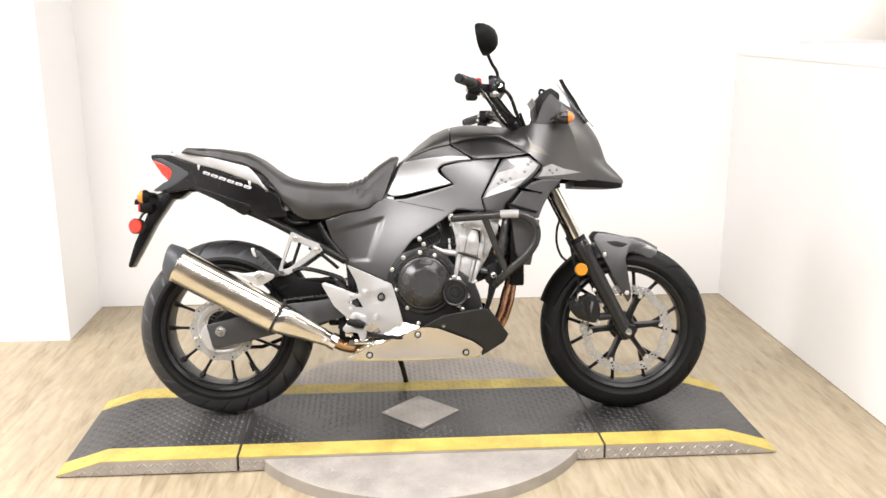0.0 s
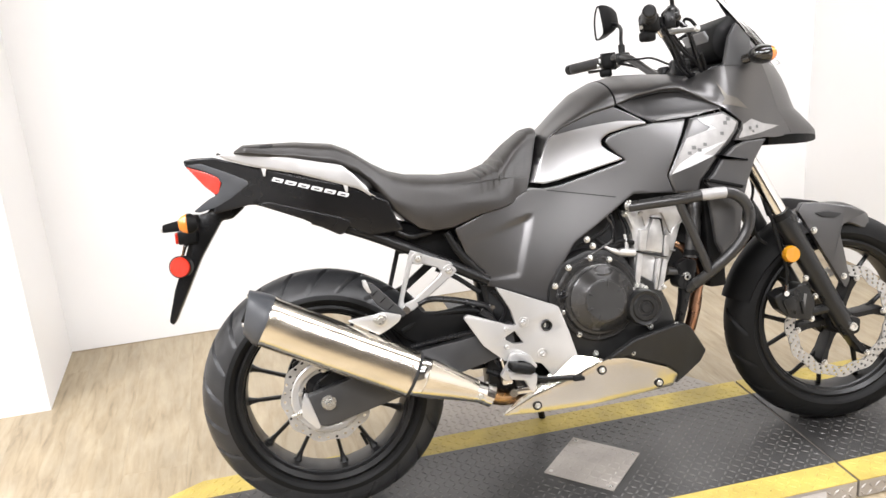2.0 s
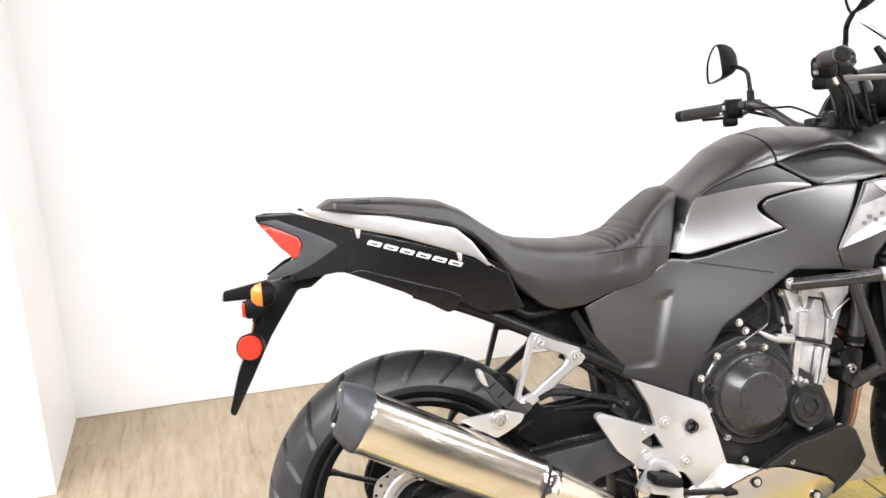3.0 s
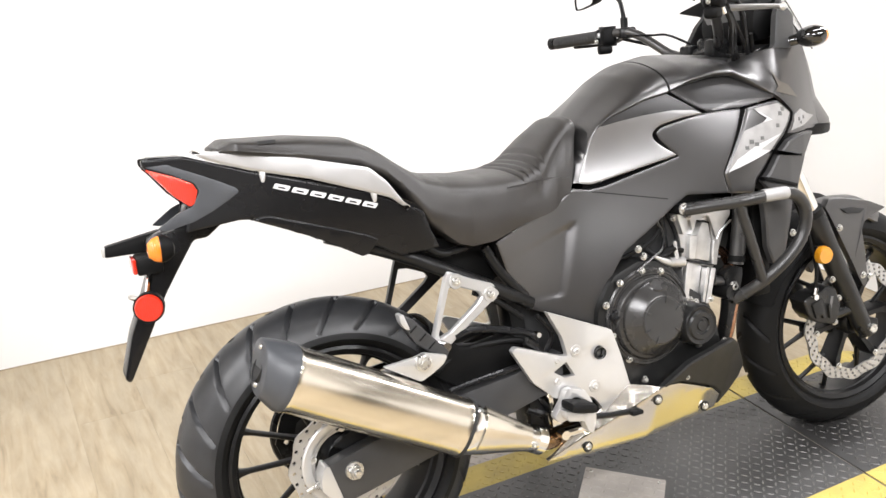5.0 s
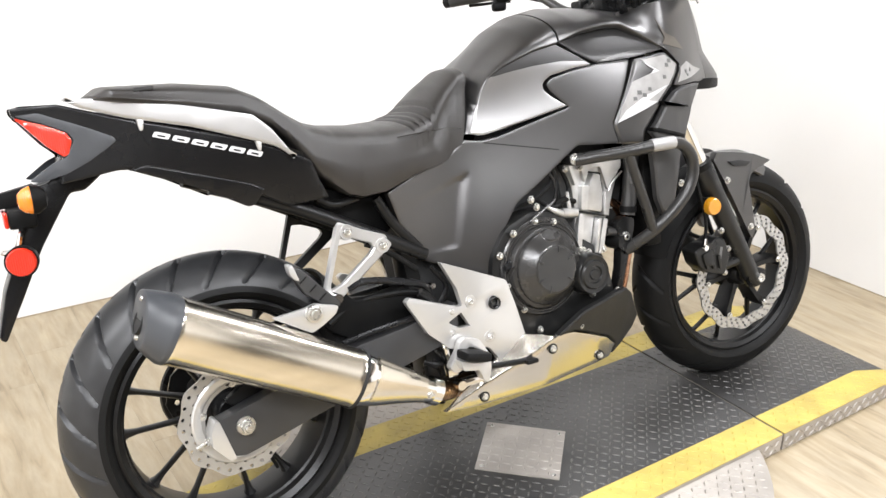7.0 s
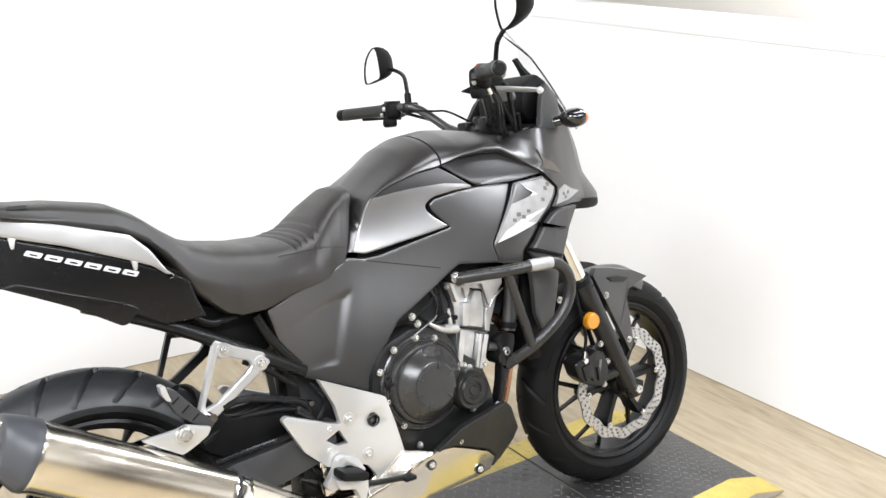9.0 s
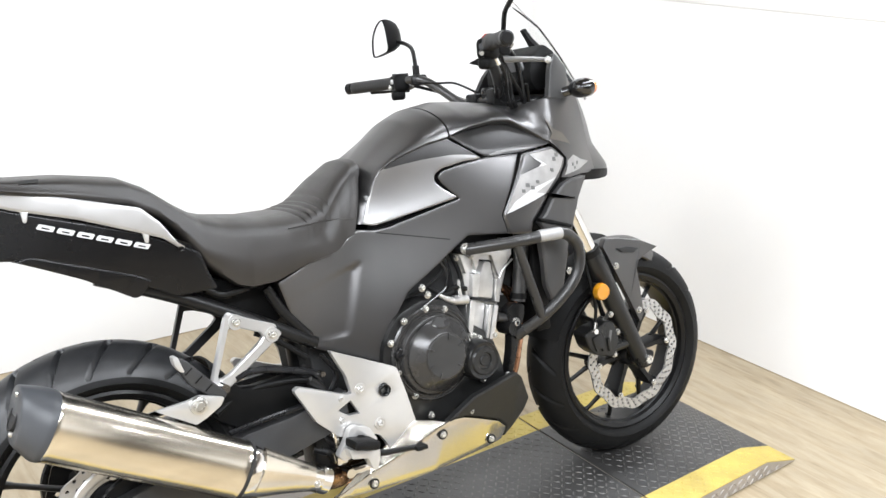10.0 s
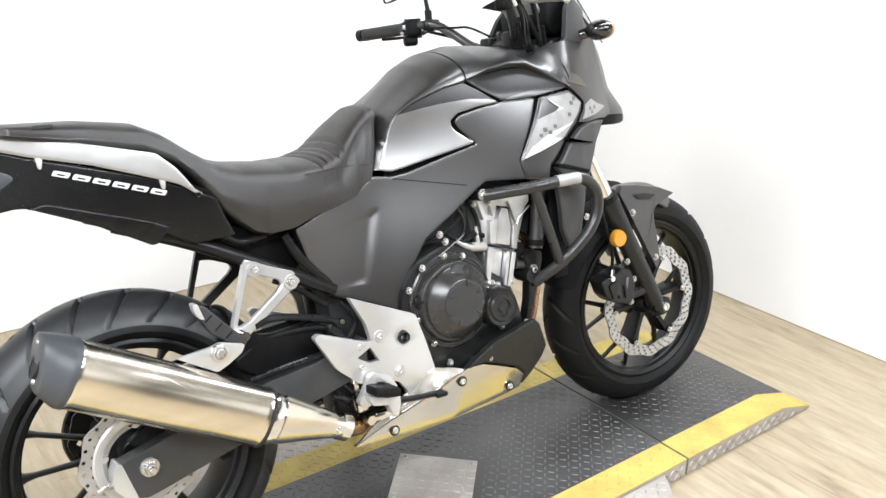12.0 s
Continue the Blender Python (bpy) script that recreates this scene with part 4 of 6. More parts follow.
both("shroud_foot", lambda: shell(SHROUD_LOW, -0.016, 0.014, 0.005, 0.016, width=shroud_girth), SHROUDGREY, "charcoal lower end of the shroud")
for fin in ([(1.004, .772), (1.030, .766), (1.088, .751), (1.034, .757), (1.012, .762)], [(.968, .718), (.985, .715), (1.072, .690), (1.064, .684), (.990, .704), (.974, .708)]):
    both("shroud_fin", lambda: shell(fin, 0.007, 0.016, 0.003, 0.02, width=shroud_girth, corner=0.002), PLASTIC, "thin dark air fin")
# light grey broken-square graphic
GRAPHIC = [(.972, .864), (.986, .8655), (1.040, .870), (1.074, .846), (1.062, .826), (1.041, .806), (1.000, .771), (.945, .752), (.895, .737), (.906, .765), (.925, .797), (.938, .8195), (.962, .826), (1.000, .836), (1.014, .836), (.996, .849)]
both("decal", lambda: shell(GRAPHIC, 0.0014, 0.001, 0, 0.02, corner=0), CAMO, "light grey angular graphic")
both("decal", lambda: shell([(1.092, .838), (1.123, .850), (1.165, .836), (1.232, .826), (1.150, .813), (1.075, .806), (1.090, .826)], 0.0020, 0.001, 0, 0.02, corner=0), CAMO, "light grey angular graphic")
both("decal", lambda: shell([(.894, .736), (.945, .752), (1.000, .771), (.972, .776), (1.040, .805), (.965, .787), (.915, .760)], 0.0022, 0.001, 0, 0.02, corner=0), WHITE)
both("decal", lambda: shell([(.972, .863), (1.014, .836), (.990, .833), (1.000, .841), (.985, .850)], 0.0022, 0.001, 0, 0.02, corner=0), WHITE)
for sx, sz, q in ((1.050, .856, .0050), (1.040, .847, .0050), (1.028, .822, .0045), (.952, .795, .0050), (.965, .788, .0048), (.980, .800, .0042), (.940, .783, .0042), (1.115, .828, .0042), (1.14, .830, .0040), (1.125, .819, .0036)):
    off = 0.0024 if sx < 1.09 else 0.0030
    sq = [(sx - q, sz - q * 0.8), (sx + q, sz - q), (sx + q, sz + q * 0.8), (sx - q, sz + q)]
    part("decal_square", shell(sq, off, 0.0008, 0, 0.05, corner=0), CAMODARK, bike)
both("emblem", lambda: shell([(1.038, .950), (1.059, .916), (1.087, .905), (1.115, .877), (1.041, .894), (1.052, .906)], 0.0020, 0.001, 0, 0.03, corner=0), TAN, "plain bronze wing-shaped badge")
both("cowl_inner", lambda: shell([(1.060, .988), (1.072, .993), (1.100, 1.060), (1.127, 1.095), (1.165, 1.058), (1.152, 1.015), (1.12, .984)], 0.004, 0.014, 0.003, 0.02), COVERFLAT, "dark grey inner cowl panel")

# ---- tail ----
def leaned(bm, k=0.06, x0=0.3):
    """The tail's far end stands a little off the machine's middle line."""
    for v in bm.verts:
        v.co.y += k * max(0.0, x0 - v.co.x)
    return bm


def tail_pair(name, poly, mat, off=0.0, thick=0.01, edge=0.005, label="", **kw):
    for flip in (False, True):
        bm = shell(poly, off, thick, edge, **kw)
        part(name, leaned(mirrored(bm) if flip else bm), mat, bike, label)


TAIL = [(-.272, .898), (-.20, .897), (-.10, .861), (0, .831), (.09, .803), (.165, .768), (.20, .750), (.213, .712), (.230, .676), (.15, .672), (.11, .695), (.04, .727), (-.06, .769), (-.125, .774), (-.215, .760), (-.204, .806), (-.226, .828), (-.272, .886)]
RAIL = [(-.194, .905), (-.10, .896), (.008, .869), (.10, .845), (.130, .816), (.160, .772), (.170, .757), (.135, .785), (.088, .803), (-.003, .836), (-.10, .862), (-.165, .886)]
tail_pair("tail_panel", TAIL, BLACKGLOSS, label="black tail side panel", cell=0.02)
# overlay whose slate colour stands in for a reflection on the tail panel
SHEEN = [(-.268, .8845), (-.232, .886), (-.209, .875), (-.180, .862), (-.150, .847), (-.124, .833), (-.120, .825), (-.136, .814), (-.166, .795), (-.202, .778), (-.246, .767), (-.263, .771), (-.222, .798), (-.199, .806), (-.184, .833), (-.191, .8485), (-.226, .867)]
tail_pair("tail_sheen", SHEEN, BLUEBLACK, 0.0012, 0.006, 0.002, label="slate patch that paints a reflection on the black tail")
tail_pair("lower_tray", [(-.112, .774), (-.059, .752), (-.002, .727), (.035, .706), (.078, .681), (.090, .684), (.110, .710), (.084, .724), (-.078, .778)], BLACKGLOSS, 0.0025, 0.008, 0.004)
part("grab_rail", leaned(shell(RAIL, 0.010, 0.014, 0.006)), RAILGREY, bike, "silver painted grab rail")
part("grab_rail", leaned(mirrored(shell([(-.12, .893)] + RAIL[2:-1] + [(-.11, .866)], 0.010, 0.014, 0.006))), RAILGREY, bike, "silver painted grab rail")
tail_pair("rail_foot", [(-.086, .861), (-.074, .858), (-.078, .838), (-.083, .838)], SILVER, 0.006, 0.008, 0.002)
tail_pair("rail_foot", [(.098, .803), (.110, .799), (.108, .780), (.103, .780)], SILVER, 0.006, 0.008, 0.002)
tail_pair("tail_light", [(-.268, .881), (-.222, .863), (-.194, .848), (-.187, .834), (-.195, .811), (-.203, .807), (-.227, .828)], RED, 0.002, 0.01, 0.003, label="red tail light lens", corner=0.003)


def tail_core():
    """The tail's back and roof between both sides, under the saddle."""
    rings = []
    for x, z, zb in ((-.258, .900, .888), (-.20, .897, .82), (-.12, .868, .785), (0, .838, .755), (.1, .81, .71), (.2, .76, .69)):
        w = girth(x, z) - 0.012
        rings.append([(x, -w, z), (x, w, z), (x, w * 0.85, zb), (x, -w * 0.85, zb)])
    return leaned(loft(rings))


part("tail_core", tail_core(), BLACKGLOSS, bike)
part("tail_light_centre", leaned(slab([(-.250, .874), (-.20, .85), (-.20, .815), (-.215, .825)], -0.035, 0.035, 0.003)), RED, bike, "red tail light lens")

# badge of six slim slanted blocks, each with a slot
for i in range(6):
    x0 = -0.066 + i * 0.0295
    z0 = .8300 - (x0 + .066) * 0.333
    w = 0.0245
    quad = [(x0, z0 - 0.0042), (x0 + w, z0 - 0.0042 - w * 0.333), (x0 + w + 0.006, z0 + 0.0042 - w * 0.333), (x0 + 0.006, z0 + 0.0042)]
    hole = [(x0 + 0.0085, z0 - 0.0012 - 0.0028), (x0 + w - 0.0045, z0 - 0.0012 - (w - 0.0045) * 0.333), (x0 + w - 0.0035, z0 + 0.0010 - (w - 0.0045) * 0.333), (x0 + 0.0095, z0 + 0.0010 - 0.0028)]
    for flip in (False, True):
        q = shell(quad, 0.0022, 0.001, 0, 0.05, corner=0.0025)
        part("badge_block", leaned(mirrored(q) if flip else q), WHITE, bike, "plain white block badge")
        q = shell(hole, 0.0030, 0.001, 0, 0.05, corner=0)
        part("badge_gap", leaned(mirrored(q) if flip else q), BLACKGLOSS, bike)

part("strap_slot", moved(box(-0.016, 0.016, -0.006, 0.006, -0.001, 0.0015, 0.001), Matrix.Translation((-.0679, -0.1068, .9078)) @ Matrix.Rotation(radians(-15), 4, "Z") @ Matrix.Rotation(radians(27), 4, "X")), DARKGAP, bike)

# plate bracket with its lamps
TY = 0.03
part("rear_fender", slab(rounded([(-.193, .822), (-.14, .768), (-.175, .742), (-.200, .742), (-.232, .696), (-.262, .652), (-.300, .582), (-.347, .497), (-.358, .506), (-.334, .585), (-.301, .657), (-.278, .716), (-.285, .748), (-.262, .760), (-.232, .765)], 0.008), TY - 0.030, TY + 0.030, 0.006), BLACKGLOSS, bike, "black plastic plate bracket")


def signal_body(label_mat, r=0.0185):
    """A bulb-shaped lamp, its lens towards -x."""
    bm = lathe([(0, -0.004), (r * 0.5, -0.002), (r * 0.85, 0.006), (r, 0.016), (r * 1.02, 0.02)], 24, "x")
    return moved(bm, Matrix.Diagonal((1, 0.8, 1.25, 1)))


def rear_signal(sy, y):
    s = part("turn_signal", joined(tube([(-.255, TY, .752), (-.268, y * 0.5 + TY * 0.5, .755), (-.262, y, .747)], 0.010, 10, 4), moved(lathe([(0.0195, 0.018), (0.019, 0.028), (0.012, 0.040), (0, 0.044)], 24, "x"), Matrix.Translation((-.29, y, .747)) @ Matrix.Diagonal((1, 0.8, 1.25, 1)))), PLASTIC, bike, "black turn signal on a short stalk")
    part("signal_lens", moved(signal_body(0), Matrix.Translation((-.29, y, .747))), ORANGE, s, "amber lens")
    return s


rear_signal(-1, -0.088)
arm = part("plate_lamp_arm", slab(rounded([(-.250, .762), (-.352, .744), (-.354, .724), (-.262, .724)], 0.004), TY + 0.035, TY + 0.062, 0.003), PLASTIC, bike)
part("arm_end", box(-.358, -.351, TY + 0.036, TY + 0.061, .725, .743, 0.002), SILVER, arm)
part("plate_lamp", box(-.308, -.262, TY - 0.05, TY + 0.02, .694, .727, 0.005), PLASTIC, bike)
part("plate_lamp_lens", box(-.315, -.307, TY - 0.046, TY + 0.016, .697, .725, 0.003), RED, bike)
refl = part("side_reflector", moved(lathe([(0, -0.010), (0.022, -0.010), (0.0235, -0.008), (0.0245, -0.002), (0.0245, 0.004), (0, 0.004)], 32), Matrix.Translation((-.303, -0.072, .646)) @ Matrix.Rotation(radians(-12), 4, "Z")), RED, bike, "round red reflector")
part("reflector_housing", moved(lathe([(0, 0.026), (0.018, 0.026), (0.026, 0.018), (0.0270, -0.004), (0.0245, -0.004), (0.024, 0.003), (0, 0.003)], 32), Matrix.Translation((-.303, -0.072, .646)) @ Matrix.Rotation(radians(-12), 4, "Z")), PLASTIC, refl)
part("reflector_stay", joined(tube([(-.300, -0.05, .668), (-.292, -0.03, .690), (-.285, TY, .70)], 0.005, 8), tube([(-.310, -0.04, .66), (-.325, 0.01, .655), (-.305, TY, .64)], 0.005, 8)), CHROME, refl, "bright metal stay")

# ---- frame, engine and footrests ----
def rail_pair(name, pts, r, mat=ENGINE, **kw):
    for s in (1, -1):
        part(name, tube([(x, y * s, z) for x, y, z in pts], r, **kw), mat, bike)


rail_pair("subframe_rail", [(.02, -.10, .725), (.15, -.115, .672), (.30, -.125, .595), (.425, -.128, .525)], 0.014)
rail_pair("subframe_stay", [(.335, -.118, .655), (.365, -.122, .60), (.415, -.126, .540)], 0.010)
rail_pair("subframe_stay", [(.215, -.11, .672), (.25, -.11, .655), (.30, -.11, .66)], 0.008)
part("under_seat_tray", slab([(.02, .735), (.18, .665), (.30, .60), (.36, .57), (.40, .60), (.36, .665), (.30, .67), (.2, .70), (.1, .76)], -0.085, 0.085, 0.008), PLASTIC, bike)
# filling block; the recess's shade is put into its near-black colour
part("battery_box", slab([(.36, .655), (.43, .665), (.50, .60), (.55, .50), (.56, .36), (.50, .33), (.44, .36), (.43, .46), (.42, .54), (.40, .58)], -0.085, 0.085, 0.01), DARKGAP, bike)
part("main_spar", slab([(.44, .56), (.62, .62), (.75, .70), (.95, .75), (1.05, .90), (1.0, .92), (.88, .80), (.70, .74), (.50, .66)], -0.096, 0.096, 0.01), ENGINE, bike)
# silver heel plate
HEEL = [(.432, .514), (.583, .447), (.602, .388), (.622, .311), (.585, .262), (.545, .255), (.548, .285), (.527, .313), (.474, .327), (.437, .331), (.389, .374), (.346, .449), (.357, .456), (.459, .416), (.473, .414), (.463, .455)]
heel = part("heel_plate", slab(rounded(HEEL, 0.006), -0.176, -0.160, 0.003, [[(.436, .387), (.468, .402), (.487, .369), (.462, .370)], [(.548 + 0.013 * math.cos(a), .405 + 0.015 * math.sin(a)) for a in [k * math.pi / 8 for k in range(16)]]]), SILVER, bike, "silver painted footrest plate with cut-outs")
for x, z in ((.492, .420), (.531, .336)):
    part("boss", moved(lathe([(0, -0.002), (0.0125, -0.002), (0.0135, 0.001), (0, 0.001)], 24), Matrix.Translation((x, -.176, z))), CAST, heel)
bolts_at(heel, [(.492, -.178, .420), (.531, -.178, .336)], 0.0068, 0.004, CAST)
bolts_at(heel, [(.545, -.166, .405)], 0.009, 0.006)
bolts_at(heel, [(.447, -.176, .409), (.444, -.176, .365)], 0.0062, 0.003, CAST)
part("hole_bush", moved(lathe([(0.009, -0.008), (0.0125, -0.010), (0.0135, -0.004), (0.0135, 0.004), (0.009, 0.004)], 24), Matrix.Translation((.548, -.174, .405))), ENGINE, heel)
part("heel_plate", mirrored(slab(rounded(HEEL, 0.006), -0.176, -0.160, 0.003)), SILVER, bike)
# rider's footrest and brake pedal
peg = part("footrest", joined(slab(rounded([(.418, .300), (.440, .330), (.448, .349), (.462, .354), (.494, .342), (.512, .312), (.500, .306), (.482, .328), (.464, .333), (.453, .312), (.448, .288), (.430, .286)], 0.005), -0.198, -0.178, 0.003),
                              slab(rounded([(.430, .318), (.436, .296), (.472, .288), (.482, .262), (.492, .258), (.500, .284), (.502, .300), (.47, .304)], 0.004), -0.222, -0.196, 0.004)), SILVER, bike, "alloy footrest hanger")
part("peg_rubber", moved(box(-0.030, 0.030, -0.050, 0.0, -0.010, 0.010, 0.007), Matrix.Translation((.466, -.190, .320)) @ Matrix.Rotation(radians(14), 4, "Y")), RUBBER, peg, "black rubber footrest")
ped = part("brake_pedal", tube([(.48, -.185, .290), (.515, -.198, .281), (.556, -.200, .276), (.598, -.201, .272)], [0.008, 0.007, 0.006, 0.007], 10, 5), ENGINE, bike, "black brake pedal")
part("pedal_tip", moved(box(-0.014, 0.014, -0.016, 0.010, -0.005, 0.005, 0.003), Matrix.Translation((.606, -.203, .271))), RUBBER, ped)
cyl = part("master_cylinder", joined(tube([(.44, -.155, .40), (.435, -.155, .33)], 0.012, 12, 2), tube([(.435, -.155, .33), (.44, -.155, .29)], 0.006, 8, 2), box(.425, .452, -.175, -.14, .270, .300, 0.005)), CHROME, bike, "small bright metal brake cylinder")
part("clevis", joined(box(.455, .505, -.185, -.165, .246, .262, 0.003), moved(lathe([(0, -0.012), (0.01, -0.012), (0.01, 0.012), (0, 0.012)], 14), Matrix.Translation((.448, -.175, .252)))), CHROME, cyl)
part("brake_hose", tube([(.44, -.14, .41), (.40, -.13, .45), (.33, -.13, .462), (.26, -.12, .455), (.20, -.13, .43)], 0.006, 8), RUBBER, bike)
part("hugger_hose", tube([(.245, -.135, .492), (.275, -.137, .500), (.323, -.137, .493), (.39, -.138, .474), (.418, -.137, .455), (.422, -.135, .40)], 0.0075, 10), BLACKGLOSS, bike)
part("linkage_block", joined(box(.40, .47, -.13, -.06, .24, .36, 0.008), box(.36, .42, -.10, -.04, .30, .40, 0.01), tube([(.40, -.12, .30), (.46, -.15, .275)], 0.008, 8, 2)), ENGINE, bike)

# passenger footrest brackets
TRI = rounded([(.240, .626), (.275, .610), (.338, .584), (.352, .562), (.325, .544), (.232, .478), (.205, .474), (.196, .492)], 0.006)
HOLE = rounded([(.241, .592), (.262, .590), (.304, .573), (.310, .563), (.300, .551), (.236, .504), (.213, .496), (.211, .504)], 0.003)
for s, mat, lab in ((1, SILVER, "silver triangular passenger footrest bracket"), (-1, ARMGREY, "dark grey triangular passenger footrest bracket")):
    bm = frame_plate(TRI, HOLE, -0.140, -0.126)
    br = part("passenger_bracket", bm if s > 0 else mirrored(bm), mat, bike, lab)
    if s > 0:
        for x, z in ((.256, .603), (.328, .564)):
            part("boss", moved(lathe([(0, -0.003), (0.0145, -0.003), (0.0155, 0.001), (0, 0.001)], 24), Matrix.Translation((x, -.140, z))), SILVER, br)
        bolts_at(br, [(.256, -.143, .603), (.328, -.143, .564)], 0.0072, 0.005)
        part("hinge_pin", moved(lathe([(0, -0.014), (0.009, -0.014), (0.009, 0.012), (0, 0.012)], 14), Matrix.Translation((.212, -.155, .486))), CHROME, br, "small metal hinge pin")

# engine
CASE = [(.56, .40), (.575, .30), (.62, .265), (.70, .25), (.86, .255), (.90, .32), (.885, .40), (.86, .46), (.80, .50), (.76, .56), (.68, .575), (.61, .55), (.57, .49)]
eng = part("engine_case", slab(rounded(CASE, 0.02), -0.150, 0.150, 0.012), CASE_PAINT, bike, "black engine crankcase")
clu = part("clutch_cover", moved(lathe([(0, -0.022), (0.082, -0.022), (0.087, -0.020), (0.090, -0.015), (0.092, -0.008), (0.104, -0.006), (0.107, -0.002), (0.107, 0.006), (0, 0.006)], 64), Matrix.Translation((.692, -.152, .450))), CLUTCH, bike, "round black clutch cover")
part("cover_dome", moved(lathe([(0, -0.050), (0.050, -0.050), (0.0525, -0.0492), (0.0545, -0.0475), (0.0775, -0.032), (0.0810, -0.028), (0.083, -0.018)], 56), Matrix.Translation((.695, -.152, .450))), CLUTCH, clu, "smooth glossy black dome", 25)
part("cover_flat", moved(lathe([(0, -0.0012), (0.0475, -0.0012), (0.0485, 0), (0, 0)], 56), Matrix.Translation((.695, -.202, .450))), COVERFLAT, clu)
for a in (12, 62, 128, 205, 248, 300):
    part("cover_rib", moved(box(-0.0013, 0.0013, -0.0030, 0.002, 0.037, 0.0515, 0.001), Matrix.Translation((.695, -.2035, .450)) @ Matrix.Rotation(radians(a), 4, "Y")), BARGREY, clu)
part("cover_pocket", moved(lathe([(0, -0.003), (0.013, -0.003), (0.016, 0.0), (0.013, 0.004)], 24), Matrix.Translation((.700, -.186, .522)) @ Matrix.Rotation(radians(-38), 4, "X") @ Matrix.Diagonal((1.5, 1, 1, 1))), CLUTCH, clu)
for r_ in (0.0945, 0.1010):
    part("cover_ring", moved(lathe([(r_ - 0.0022, 0.0), (r_ - 0.0010, -0.0030), (r_ + 0.0010, -0.0030), (r_ + 0.0022, 0.0)], 64), Matrix.Translation((.692, -.1590, .450))), CLUTCH, clu)
bolts_at(clu, [(.728, -.160, .543), (.679, -.160, .553), (.622, -.160, .536), (.584, -.160, .495), (.598, -.158, .428), (.635, -.158, .367), (.672, -.158, .313), (.792, -.160, .470), (.821, -.158, .361)], 0.0058, 0.007)
part("filler_plug", moved(lathe([(0, -0.010), (0.013, -0.010), (0.015, -0.008), (0.016, -0.002), (0.018, 0), (0, 0)], 24), Matrix.Translation((.606, -.158, .466))), BLACKGLOSS, clu, "black oil filler plug")
part("plug_grip", moved(box(-0.012, 0.012, -0.006, 0.0, -0.003, 0.003, 0.0015), Matrix.Translation((.606, -.167, .466)) @ Matrix.Rotation(radians(-20), 4, "Y")), BLACKGLOSS, clu)
cov = part("ignition_cover", moved(lathe([(0, -0.055), (0.010, -0.055), (0.012, -0.052), (0.018, -0.052), (0.020, -0.056), (0.030, -0.056), (0.033, -0.051), (0.036, -0.051), (0.041, -0.053), (0.0445, -0.047), (0.046, -0.02), (0.046, 0), (0, 0)], 40), Matrix.Translation((.796, -.148, .418))), CASE_PAINT, bike, "small round black engine cover with rings")
bolts_at(cov, [(.796 + .046 * math.cos(radians(a)), -.168, .418 + .046 * math.sin(radians(a))) for a in (70, 112, 345, 285)], 0.0055, 0.006)
bolts_at(eng, [(.637, -.152, .285), (.662, -.152, .278), (.600, -.152, .33)], 0.0055, 0.006)
CYL = [(.781, .668), (.784, .645), (.794, .619), (.799, .579), (.801, .512), (.790, .455), (.855, .446), (.879, .484), (.911, .541), (.945, .629), (.950, .668)]
block = part("cylinder_block", slab(rounded(CYL, 0.006), -0.128, 0.128, 0.004), CAST, bike, "bare cast aluminium cylinder block")
for face, y in (([(.783, .662), (.822, .640), (.818, .606), (.812, .551), (.803, .512), (.794, .470), (.803, .555), (.799, .60)], -0.140), ([(.826, .662), (.945, .655), (.944, .632), (.912, .600), (.903, .584), (.897, .600), (.884, .640), (.852, .640), (.838, .610)], -0.137), ([(.822, .545), (.858, .534), (.840, .455), (.806, .460)], -0.138), ([(.893, .548), (.910, .543), (.900, .582), (.893, .60)], -0.133)):
    part("cast_face", slab(rounded(face, 0.003), y, -0.115, 0.002), CAST, block)
part("cast_boss", slab(rounded([(.842, .601), (.856, .629), (.874, .625), (.879, .584), (.872, .539), (.828, .552)], 0.004), -0.147, -0.115, 0.0025), CAST, block)
for rib in ([(.816, .607), (.838, .604), (.826, .551), (.811, .555)], [(.805, .549), (.819, .545), (.802, .457), (.789, .461)], [(.881, .585), (.897, .581), (.886, .528), (.873, .532)], [(.872, .526), (.884, .522), (.863, .447), (.850, .448)], [(.858, .529), (.867, .527), (.849, .451), (.841, .452)], [(.783, .660), (.793, .660), (.806, .615), (.798, .610)]):
    part("cast_rib", slab(rounded(rib, 0.003), -0.154, -0.115, 0.0035, seg=3), CAST, block)
# thin near-black slabs paint the shade in the casting's grooves
for gap_ in ([(.806, .5545), (.884, .5315), (.884, .5265), (.806, .5495)], [(.853, .6335), (.878, .6285), (.877, .625), (.855, .6295)], [(.8775, .6275), (.8815, .6265), (.8835, .585), (.8798, .585)]):
    part("groove_shade", slab(gap_, -0.1405, -0.115, 0.0), DARKGAP, block)
part("gasket", slab([(.806, .5535), (.884, .5305), (.884, .5285), (.806, .5505)], -0.1555, -0.115, 0.0), DARKGAP, block)
for ridge_ in ([(.903, -.138, .582), (.910, -.139, .597), (.944, -.139, .621)], [(.892, -.136, .547), (.912, -.135, .541)]):
    part("cast_ridge", tube(ridge_, 0.0022, 6, 2, smooth=False), CAST, block)
bolts_at(block, [(.785, -.140, .648), (.808, -.154, .465), (.866, -.154, .455), (.826, -.140, .645)], 0.0052, 0.005)
for pts, r in (([(.70, -.13, .60), (.74, -.15, .572), (.79, -.14, .60), (.775, -.13, .66)], 0.005), ([(.66, -.125, .58), (.70, -.145, .60), (.745, -.14, .63), (.755, -.12, .69)], 0.0045), ([(.735, -.14, .56), (.76, -.15, .585), (.80, -.145, .575)], 0.006)):
    part("hose", tube(pts, r, 8, 5), RUBBER, bike)
